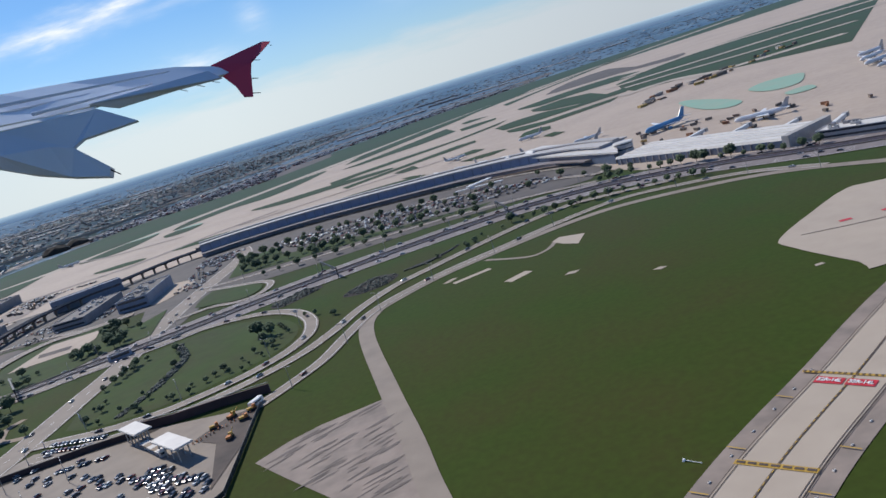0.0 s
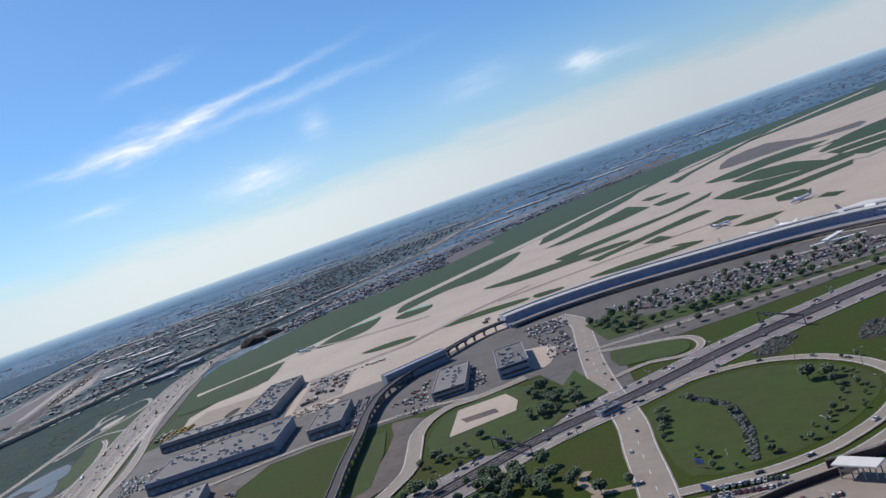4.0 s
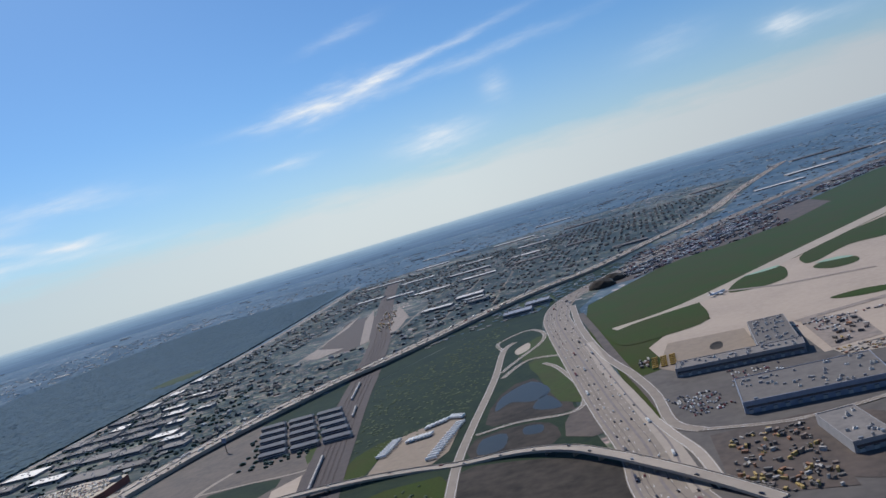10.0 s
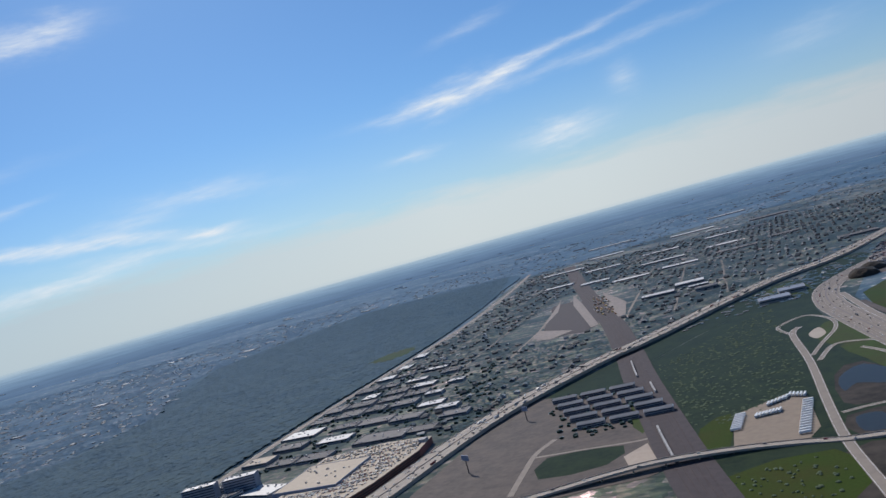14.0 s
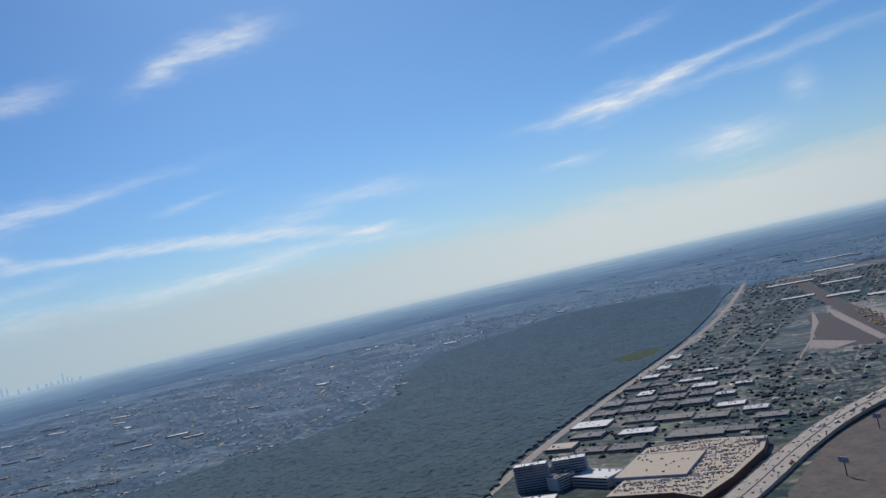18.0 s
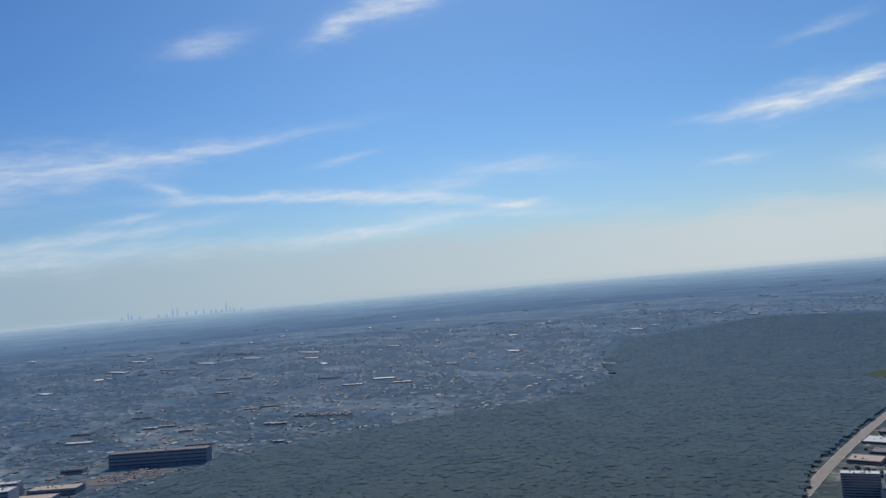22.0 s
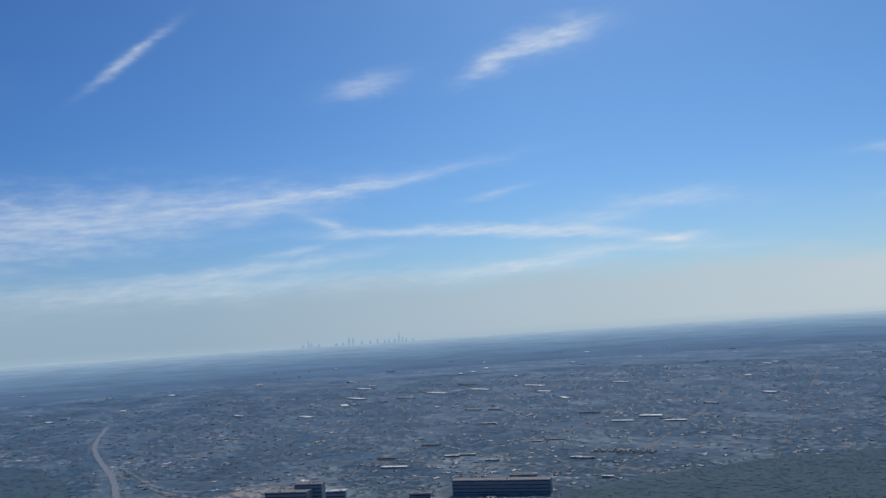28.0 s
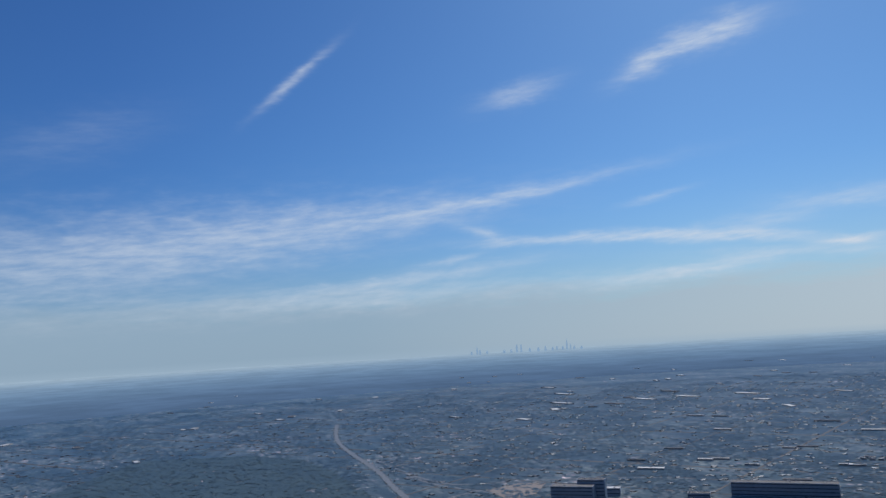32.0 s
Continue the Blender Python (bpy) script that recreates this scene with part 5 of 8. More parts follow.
def flat_building(name, label, category, p, q, depth, high, wall="wall", roof="roof_grey", units=0, bands=1, group="", seed=1, doors=0):
    """A flat-roofed block: walls with a parapet, roof, window bands, dock doors and roof plant."""
    rng = random.Random(seed)
    o, h, d = frame_of(p, q)
    ob = thing(name, label, category, group, (o[0], o[1], 0.3 if seed < 200 else 0.0), h)
    bm = bmesh.new()
    for x0, x1, y0, y1 in ((0, d, 0, 0.8), (0, d, depth - 0.8, depth), (0, 0.8, 0.8, depth - 0.8), (d - 0.8, d, 0.8, depth - 0.8)):
        box(bm, x0, x1, y0, y1, 0, high)
    obj("wall", bm, M[wall], ob)
    obj("roof", boxed(0.8, d - 0.8, 0.8, depth - 0.8, high - 1.6, high - 0.7), M[roof], ob)
    for k in range(bands):
        z0 = high * (k + 0.45) / bands
        obj("window_band", boxed(2.0, d - 2.0, -0.15, 0.1, z0, z0 + min(2.2, high / bands * 0.4)), M["glass"], ob)
    for k in range(doors):
        x0 = d * (k + 0.5) / doors
        dd = obj("dock_door", boxed(x0 - 2.0, x0 + 2.0, -0.2, 0.1, 0.2, min(4.2, high * 0.5)), M["wall_pale"], ob)
        obj("door_hood", boxed(x0 - 2.3, x0 + 2.3, -1.1, 0.1, min(4.2, high * 0.5), min(4.6, high * 0.5 + 0.4)), M["dark"], dd)
    for k in range(units):
        x0, y0 = rng.uniform(3, d - 7), rng.uniform(3, max(3.5, depth - 6))
        w, e, z = rng.uniform(1.8, 4.5), rng.uniform(1.5, 3.5), rng.uniform(1.2, 2.6)
        ru = obj("roof_unit", boxed(x0, x0 + w, y0, y0 + e, high - 0.7, high - 0.7 + z, 0.15), M[("wall_pale", "steel", "roof_white", "wall")[k % 4]], ob)
        if seed < 50 and k % 2 == 0:
            obj("fan_cowl", tube(bmesh.new(), (x0 + w / 2, y0 + e / 2, high - 0.7 + z), (x0 + w / 2, y0 + e / 2, high - 0.3 + z), min(w, e) * 0.36, min(w, e) * 0.32, 10), M["dark"], ru)
    return ob


flat_building("warehouse", "long grey flat-roofed cargo warehouse with roof plant", "warehouse", (-758, 994), (-606, 980), 34, 12, "wall", "roof_grey", 34, 1, "cargo warehouses", 1, 14)
flat_building("warehouse", "grey cargo hall wing with rows of roof plant", "warehouse", (-655, 1018), (-606, 1016), 140, 12, "wall", "roof_grey", 60, 1, "cargo warehouses", 2, 0)
flat_building("warehouse", "large grey flat-roofed cargo warehouse", "warehouse", (-700, 806), (-560, 803), 88, 13, "wall_blue", "roof_grey", 48, 1, "cargo warehouses", 3, 12)
flat_building("warehouse", "small grey flat-roofed cargo shed", "warehouse", (-527, 806), (-490, 806), 84, 11, "wall", "roof_grey", 10, 1, "cargo warehouses", 4, 4)
flat_building("warehouse", "grey workshop beside a machine yard", "warehouse", (-634, 657), (-600, 662), 82, 11, "wall", "roof_grey", 14, 1, "cargo warehouses", 5, 3)
flat_building("office_block", "low grey flat-roofed airport office", "office", (-395, 793), (-360, 791), 96, 9, "wall", "roof_grey", 16, 2, "", 6)
flat_building("office_block", "dark flat-roofed airport office", "office", (-326, 789), (-294, 789), 88, 12, "wall_blue", "roof_grey", 22, 2, "", 7)
flat_building("office_block", "small white site office", "office", (-560, 640), (-545, 640), 8, 4, "wall_pale", "roof_white", 1, 1, "", 8)
flat_building("office_block", "small low building beside a verge", "office", (-262, 585), (-246, 592), 8, 5, "wall_blue", "roof_grey", 1, 1, "", 9)
for k, (x, y) in enumerate(((-586, 606), (-590, 590))):
    flat_building("site_cabin", "small white portable site cabin", "cabin", (x, y), (x + 6, y - 1), 13, 3.2, "wall_pale", "roof_white", 0, 1, "site cabins", 20 + k)

# concourse: a long curved hall with a pale roof and blue glazing
CONC = [(-300, 1040), (-240, 1052), (-150, 1046), (-50, 1015), (43, 978), (110, 936), (160, 880), (185, 820)]
cl = smooth(CONC, 6)
conc = thing("concourse", "long curved airport concourse with pale roof and blue glazing", "terminal")
obj("hall", ribbon_bm(cl, 30, 14, 16, 13.5), M["lilac"], conc)
obj("roof", ribbon_bm(cl, 36, 16, 16, 1.6), M["wall_pale"], conc)
obj("roof_ridge", ribbon_bm(cl, 9, 17.6, 20, 1.6), M["wall_pale"], conc)
obj("lower_roof", ribbon_bm(cl, 12, 6, -3, 5.4), M["lilac"], conc)
for off_ in (-6.2, -1.5, 2.0):
    obj("roof_rail", ribbon_bm(cl, 0.8, 6.5, off_, 0.5), M["wall_pale"], conc)
obj("roadway_deck", ribbon_bm(cl, 12, 6.5, -17, 1.2), M["asphalt"], conc)
for x, y, h in along(cl, 13.0):
    a = beside(x, y, h, 0.8)
    mul = obj("mullion", boxed(-0.5, 0.5, -0.6, 0.4, 0.5, 14.2), M["wall_blue"], conc)
    mul.matrix_basis = pose(a[0] * S, a[1] * S, 0, 0, 0, h)
for k, (x, y) in enumerate(((48, 1000), (78, 985), (104, 962), (130, 938), (20, 1012))):
    sk = thing("skylight", "white wedge-shaped skylight on the concourse roof", "skylight", "skylights", (x, y, 14), -35 - 8 * k)
    bm = boxed(-9, 9, -2.5, 2.5, 0, 2.0)
    obj("frame", bm, M["white"], sk)
    obj("glazing", boxed(-8, 8, -2.0, 2.0, 2.0, 4.5, 1.6), M["white"], sk)

# main terminal with a ribbed white roof
term = thing("terminal", "airport terminal with ribbed white roof", "terminal", at=(185, 765, 0.3), turn=-58.9)
obj("wall", boxed(0, 178, 0, 56, 0, 6), M["glass_blue"], term)
for k in range(5):
    y0 = 0.5 + k * 11.2
    obj("roof_bay", boxed(-3, 180, y0, y0 + 9.2, 6, 8.0, 1.0), M["roof_white"], term)
    obj("roof_gutter", boxed(-3, 180, y0 + 9.3, y0 + 11.1, 5.6, 6.6), M["wall"], term)
obj("end_tower", boxed(178, 184, -2, 58, 0, 10), M["wall_pale"], term)
for k in range(21):
    obj("mullion", boxed(4 + k * 8, 4.8 + k * 8, -0.6, 0.4, 0, 6), M["wall"], term)
hall = thing("arrival_hall", "pale curved arrival hall roof", "terminal", at=(0, 0, 0))
obj("wall", prism([(100, 995), (153, 996), (206, 853), (186, 775), (148, 880)], 0.3, 11), M["glass_blue"], hall)
obj("roof", prism([(96, 1000), (156, 1002), (211, 853), (188, 768), (144, 881)], 11, 12.6), M["roof_white"], hall)
drum = thing("drum_tower", "round pale drum tower of the terminal", "tower", at=(203, 800, 0.3))
for k in range(3):
    obj("drum_ring", tube(bmesh.new(), (0, 0, k * 5), (0, 0, k * 5 + 3.6), 9.5, 9.5, 24), M["wall_pale"], drum)
    obj("window_band", tube(bmesh.new(), (0, 0, k * 5 + 3.6), (0, 0, k * 5 + 5), 9.0, 9.0, 24), M["glass"], drum)
obj("roof", tube(bmesh.new(), (0, 0, 15), (0, 0, 16), 10.5, 10.0, 24), M["roof_white"], drum)
flat_building("gate_pier", "pale gate pier with jet bridges", "terminal", (296, 600), (330, 560), 22, 8, "wall_pale", "roof_white", 8, 2, "", 11)
flat_building("gate_pier", "pale low gate building", "terminal", (332, 556), (375, 505), 18, 6, "wall_pale", "roof_white", 6, 1, "", 12)
for k, (x, y, h) in enumerate(((302, 665, 40), (280, 715, 40), (255, 760, 40), (322, 620, 45), (350, 580, 45))):
    jb = thing("jet_bridge", "white covered jet bridge on legs", "jet bridge", "jet bridges", (x, y, 0.6), h)
    obj("tunnel", boxed(0, 30, -1.6, 1.6, 4, 7), M["white"], jb)
    obj("cab", boxed(29, 34, -2.4, 2.4, 3.8, 7.4, 0.3), M["wall_pale"], jb)
    for x0 in (4, 24):
        obj("leg", boxed(x0, x0 + 0.8, -1.2, 1.2, 0, 4), M["steel"], jb)
canopy_white = thing("plaza_canopy", "white flat canopy over a bus plaza", "canopy", at=(60, 892, 0.7), turn=35)
obj("roof", boxed(-17, 17, -3.5, 3.5, 6, 7.0), M["white"], canopy_white)
for x0 in (-15, 0, 15):
    obj("post", tube(bmesh.new(), (x0, 0, 0), (x0, 0, 6), 0.4, 0.4), M["steel"], canopy_white)
canopy_low = thing("plaza_canopy", "long low white walkway canopy", "canopy", at=(58, 878, 0.7), turn=-22)
obj("roof", boxed(-28, 28, -2, 2, 4, 4.8), M["white"], canopy_low)
for x0 in (-26, -9, 9, 26):
    obj("post", tube(bmesh.new(), (x0, 0, 0), (x0, 0, 4), 0.3, 0.3), M["steel"], canopy_low)

road("terminal_road", [(20, 965), (90, 915), (140, 862), (170, 815), (176, 775), (160, 752), (132, 790), (80, 845), (10, 895), (-60, 925)], 9, 1.2, M["road"], "pale concrete terminal road with a turning loop")
# elevated people mover
MOVER = [(-300, 1048), (-338, 1035), (-385, 985), (-430, 930), (-455, 875), (-463, 804), (-463, 740), (-466, 658), (-466, 578), (-470, 500), (-520, 430)]
ml = smooth(MOVER, 6)
mover = thing("elevated_track", "elevated dark people-mover track on piers", "elevated track")
obj("deck", ribbon_bm(ml, 9, 9, 0, 1.6), M["ballast"], mover)
for off in (4.3, -4.3):
    obj("parapet", ribbon_bm(ml, 0.4, 10.1, off, 1.2), M["wall"], mover)
for x, y, h in along(ml, 17.0):
    pier = obj("pier", box(boxed(-0.8, 0.8, -1.6, 1.6, 0.3, 6.2), -0.9, 0.9, -4.2, 4.2, 6.2, 7.5), M["road"], mover)
    pier.matrix_basis = pose(x * S, y * S, 0, 0, 0, h)
flat_building("station", "long dark people-mover station hall", "station", (-452, 925), (-380, 962), 16, 15, "wall_blue", "wall_blue", 0, 1, "", 13)

# toll plaza
for k, (x, y, w, d, h) in enumerate(((-174, 387, 21, 9, 7), (-145, 352, 27, 9, 7))):
    can = thing("plaza_canopy", "pale flat canopy roof over a pay plaza", "canopy", "pay plaza canopies", (x, y, 0.6), -50)
    obj("roof", boxed(-w / 2, w / 2, -d / 2, d / 2, h, h + 1.0), M["roof_white"], can)
    obj("fascia", boxed(-w / 2 - 0.3, w / 2 + 0.3, -d / 2 - 0.3, d / 2 + 0.3, h + 0.2, h + 0.8), M["roof_white"], can)
    for i in range(4):
        for s in (-1, 1):
            obj("post", tube(bmesh.new(), (-w * 0.4 + i * w * 0.27, s * d * 0.3, 0), (-w * 0.4 + i * w * 0.27, s * d * 0.3, h), 0.35, 0.35), M["steel"], can)
for k in range(5):
    b_ = thing("pay_booth", "small pay booth with a flat pale roof", "booth", "pay booths", (-166 + k * 3.2, 374 - k * 4.2, 0.6), -50)
    obj("cabin", boxed(-1.4, 1.4, -1.2, 1.2, 0, 2.8), M["wall_pale"], b_)
    obj("window", boxed(-1.45, 1.45, -0.9, 0.9, 1.2, 2.2), M["glass"], b_)
    obj("roof", boxed(-2.6, 2.6, -2.2, 2.2, 2.8, 3.3), M["tan" if k % 2 else "roof_white"], b_)
bank = area("lot_bank", [(-262, 392), (-240, 396), (-205, 402), (-178, 402), (-165, 400), (-178, 394), (-205, 393), (-240, 386), (-262, 380)], 0.75, M["darkdirt"], 2, label="dark earth bank below a ramp", category="bank")
# wall face coloured dark, its shade put into the colour
wall_l = thing("retaining_wall", "dark low retaining wall along the holding lot", "wall", at=(0, 0, 0))
obj("wall", ribbon_bm([(-268, 386), (-240, 391), (-205, 397), (-180, 398)], 1.0, 3.4, 0, 3.0), M["trackbed"], wall_l)
obj("coping", ribbon_bm([(-268, 386), (-240, 391), (-205, 397), (-180, 398)], 1.3, 3.8, 0, 0.4), M["road"], wall_l)
site = area("works_strip", [(-140, 364), (-127, 384), (-110, 386), (-111, 343), (-117, 302), (-122, 330), (-126, 352)], 0.8, M["dirt"], label="torn-up works strip with cones and machines", category="earth")
for k, (x, y, h) in enumerate(((-131, 372, 20), (-124, 380, 60), (-116, 372, 10), (-119, 352, 80), (-114, 382, 30))):
    dg = thing("excavator" if k % 2 else "site_truck", "yellow digger on a works strip" if k % 2 else "orange works truck on a works strip", "vehicle", "works vehicles", (x, y, 0.85), h)
    obj("chassis", boxed(-2.6, 2.6, -1.2, 1.2, 0.2, 1.1, 0.15), M["dark"], dg)
    obj("cab", boxed(0.4, 2.2, -1.0, 1.0, 1.1, 2.9, 0.2), M["yellow" if k % 2 else "orange"], dg)
    obj("bed", boxed(-2.5, 0.2, -1.15, 1.15, 1.1, 2.0, 0.1), M["orange" if k % 2 else "yellow"], dg)
    if k % 2:
        obj("boom", tube(bmesh.new(), (2.0, 0, 1.6), (5.2, 0, 3.4), 0.3, 0.2, 8), M["yellow"], dg)
for k in range(16):
    cn = thing("traffic_barrel", "orange traffic barrel on a works strip", "barrel", "traffic barrels", (-139 + k * 1.75, 360 + k * 1.5 - (k % 3) * 0.6, 0.85), 0)
    obj("barrel", tube(bmesh.new(), (0, 0, 0), (0, 0, 1.1), 0.45, 0.35, 10), M["orange"], cn)
    obj("band", tube(bmesh.new(), (0, 0, 0.5), (0, 0, 0.7), 0.44, 0.42, 10), M["white"], cn)
lab_ = thing("site_office", "white site trailer at the corner of the lot", "cabin", at=(-113, 389, 0.6), turn=62)
obj("body", boxed(-4.5, 4.5, -1.6, 1.6, 0.5, 3.2, 0.1), M["white"], lab_)
obj("window", boxed(-3, 3, -1.66, -1.5, 1.6, 2.4), M["glass"], lab_)
# shaded face of the ramp wall, painted with a dark material
wall_r = thing("retaining_wall", "concrete retaining wall darkened for shade beside a ramp", "wall", at=(0, 0, 0))
obj("wall", ribbon_bm([(-182, 405), (-160, 402), (-135, 404), (-108, 404)], 1.2, 5.0, 0, 4.6), M["trackbed"], wall_r)
obj("rail", ribbon_bm([(-182, 405), (-160, 402), (-135, 404), (-108, 404)], 0.3, 6.0, 0, 0.25), M["steel"], wall_r)
for u, v in (((-110, 386), (-109, 293)), ((-109, 293), (-150, 232))):
    fe = thing("fence", "dark slatted boundary fence of the lot", "fence", "lot fences", (u[0], u[1], 0.5), math.degrees(math.atan2(v[1] - u[1], v[0] - u[0])))
    L = math.hypot(v[0] - u[0], v[1] - u[1])
    obj("panel", boxed(0, L, -0.1, 0.1, 0.2, 2.4), M["dark"], fe)
    for k in range(int(L / 6) + 1):
        obj("post", tube(bmesh.new(), (k * 6, 0, 0), (k * 6, 0, 2.7), 0.15, 0.15, 6), M["steel"], fe)

# ---- aircraft ----


def aircraft(at, heading, length, body, tail, label):
    """Fuselage, wings, engines and tail; nose to +x."""
    ob = thing("airliner", label, "aircraft", "parked airliners", (at[0], at[1], 1.0), heading)
    L, r, z = length, length * 0.052, length * 0.085
    bm = bmesh.new()
    rings, n = [], 14
    for u, k, dz in ((0.5, 0.03, -0.2), (0.485, 0.4, -0.15), (0.45, 0.8, -0.05), (0.40, 1, 0), (-0.25, 1, 0), (-0.38, 0.72, 0.18), (-0.47, 0.32, 0.45), (-0.5, 0.08, 0.55)):
        rings.append([bm.verts.new((u * L, r * k * math.cos(2 * math.pi * i / n), z + r * dz + r * k * math.sin(2 * math.pi * i / n))) for i in range(n)])
    for a, b in zip(rings, rings[1:]):
        for i in range(n):
            bm.faces.new((a[i], a[(i + 1) % n], b[(i + 1) % n], b[i]))
    bm.faces.new(rings[0]), bm.faces.new(rings[-1][::-1])
    bmesh.ops.recalc_face_normals(bm, faces=bm.faces)
    obj("fuselage", bm, body, ob)
    for s in (1, -1):
        def slab(pts, name, mat):
            bm = bmesh.new()
            lo = [bm.verts.new((x * L, y * L * s, z - r * 0.5 + zz * L)) for x, y, zz, th in pts]
            hi = [bm.verts.new((x * L, y * L * s, z - r * 0.5 + (zz + th) * L)) for x, y, zz, th in pts]
            m_ = len(pts)
            bm.faces.new(lo), bm.faces.new(hi[::-1])
            for i in range(m_):
                j = (i + 1) % m_
                bm.faces.new((lo[i], lo[j], hi[j], hi[i]))
            bmesh.ops.recalc_face_normals(bm, faces=bm.faces)
            return obj(name, bm, mat, ob)
        slab([(0.12, 0.03, 0, 0.02), (-0.08, 0.46, 0.05, 0.006), (-0.13, 0.46, 0.05, 0.006), (-0.10, 0.15, 0.01, 0.012), (-0.11, 0.03, 0, 0.02)], "wing", M["plane_white"])
        slab([(-0.36, 0.01, 0.05, 0.01), (-0.46, 0.17, 0.06, 0.004), (-0.49, 0.17, 0.06, 0.004), (-0.46, 0.01, 0.05, 0.01)], "tailplane", M["plane_white"])
        eng = obj("engine", tube(bmesh.new(), (0.10 * L, s * 0.155 * L, z - r * 1.2), (0.0 * L, s * 0.155 * L, z - r * 1.1), 0.024 * L, 0.018 * L, 12), body, ob)
        obj("engine_intake", tube(bmesh.new(), (0.101 * L, s * 0.155 * L, z - r * 1.2), (0.097 * L, s * 0.155 * L, z - r * 1.2), 0.02 * L, 0.02 * L, 12), M["dark"], eng)
        obj("wheel_leg", boxed(-0.03 * L, -0.01 * L, s * 0.05 * L - 0.4, s * 0.05 * L + 0.4, 0, z - r * 0.6), M["dark"], ob)
    bm = bmesh.new()
    pts = [(-0.33, 0.04), (-0.46, 0.20), (-0.52, 0.20), (-0.47, 0.035)]
    a = [bm.verts.new((x * L, 0.006 * L, z + zz * L)) for x, zz in pts]
    b = [bm.verts.new((x * L, -0.006 * L, z + zz * L)) for x, zz in pts]
    bm.faces.new(a), bm.faces.new(b[::-1])
    for i in range(4):
        bm.faces.new((a[i], a[(i + 1) % 4], b[(i + 1) % 4], b[i]))
    bmesh.ops.recalc_face_normals(bm, faces=bm.faces)
    obj("tail_fin", bm, tail, ob)
    obj("nose_leg", boxed(0.38 * L, 0.39 * L, -0.3, 0.3, 0, z - r * 0.6), M["dark"], ob)
    return ob


aircraft((282, 905), 205, 62, M["plane_blue"], M["plane_blue"], "pale blue wide-body airliner parked at the terminal")
aircraft((335, 775), 160, 52, M["plane_white"], M["wall_pale"], "white airliner parked at the terminal")
for x, y, h, L in ((86, 1062, -60, 44), (8, 1072, -70, 44), (-60, 1088, -75, 40), (150, 1010, -40, 50), (196, 950, 200, 44), (215, 1010, 190, 40), (540, 915, 200, 46), (560, 960, 205, 46), (585, 1005, 200, 46), (528, 870, 190, 40),
                   (-660, 1475, 40, 38), (180, 1240, 200, 44), (60, 1260, 20, 38)):
    aircraft((x, y), h, L, M["plane_white"], M["wall_pale"], "white airliner standing on the apron")

# ---- vehicles ----
car = thing("car", "car on the road", "car", "cars", (0, 0, 0))
bm = bmesh.new()
prof = [(-2.3, 0.35), (-2.3, 0.85), (-1.9, 1.0), (2.0, 0.95), (2.3, 0.75), (2.3, 0.35)]
a = [bm.verts.new((x, -0.92, z)) for x, z in prof]
b = [bm.verts.new((x, 0.92, z)) for x, z in prof]
bm.faces.new(a), bm.faces.new(b[::-1])
for i in range(6):
    j = (i + 1) % 6
    bm.faces.new((a[i], b[i], b[j], a[j]))
bmesh.ops.recalc_face_normals(bm, faces=bm.faces)
obj("body", bm, M["car"], car)
bm = bmesh.new()
lo = [bm.verts.new(p) for p in ((-1.9, -0.85, 0.98), (1.1, -0.85, 0.96), (1.1, 0.85, 0.96), (-1.9, 0.85, 0.98))]
hi = [bm.verts.new(p) for p in ((-1.4, -0.68, 1.42), (0.3, -0.68, 1.42), (0.3, 0.68, 1.42), (-1.4, 0.68, 1.42))]
for i in range(4):
    bm.faces.new((lo[i], lo[(i + 1) % 4], hi[(i + 1) % 4], hi[i]))
obj("window_glass", bm, M["glass"], car)
obj("roof", boxed(-1.42, 0.32, -0.7, 0.7, 1.42, 1.5, 0.05), M["car"], car)
for x in (-1.4, 1.4):
    for y in (-0.8, 0.8):
        obj("wheel", tube(bmesh.new(), (x, y - 0.13, 0.33), (x, y + 0.13, 0.33), 0.33, 0.33, 10), M["black"], car)
CAR_PARKED, car_rng = [], random.Random(5)
placed = 0


def put_car(x, y, heading, z, label="car on the road"):
    global placed
    m = pose(x * S, y * S, z * S, 0, 0, heading)
    if placed == 0:
        car.matrix_basis = m
        ob = car
    else:
        ob = copy_thing(car, m)
    placed += 1
    ob["label"] = label
    return ob


for line, offs, gap, jit, span in ((HW, (10, 15, 19, 23), 68, 30, (-420, 300)), (HW, (-10, -15, -19, -23), 75, 30, (-420, 300))):
    for off in offs:
        for x, y, h in along([p[:2] for p in line], gap, car_rng, jit, car_rng.uniform(0, 60)):
            if span[0] < x < span[1]:
                px, py = beside(x, y, h, off)
                put_car(px, py, h if off < 0 else h + 180, 0.72, "car driving on the dark motorway")
for line, gap in ((LOOP, 42), (RAMP1, 70), (RAMP2, 60)):
    for x, y, h in along(smooth(line, 6), gap, car_rng, 18, 25):
        put_car(x, y, h, 0.95, "car driving on a concrete ramp")
DENSE = [(-165, 345), (-147, 318), (-127, 305), (-126, 322), (-146, 338)]
LOT = [(-262, 345), (-250, 395), (-205, 395), (-185, 372), (-150, 328), (-118, 330), (-116, 300), (-150, 250)]
for x, y in scattered(DENSE, 64, car_rng):
    put_car(-146 + round((x + 146) / 2.9) * 2.9, 325 + round((y - 325) / 5.6) * 5.6, 70 + car_rng.choice((0, 180)) + car_rng.uniform(-7, 7), 0.6, "car parked in a dense row of the holding lot")
for k in range(26):
    put_car(-236 + (k % 13) * 2.9 + car_rng.uniform(-0.4, 0.4), 424 - (k // 13) * 9 - (k % 13) * 1.1, 65 + car_rng.uniform(-5, 5), 0.8, "car parked in a row beside the avenue")
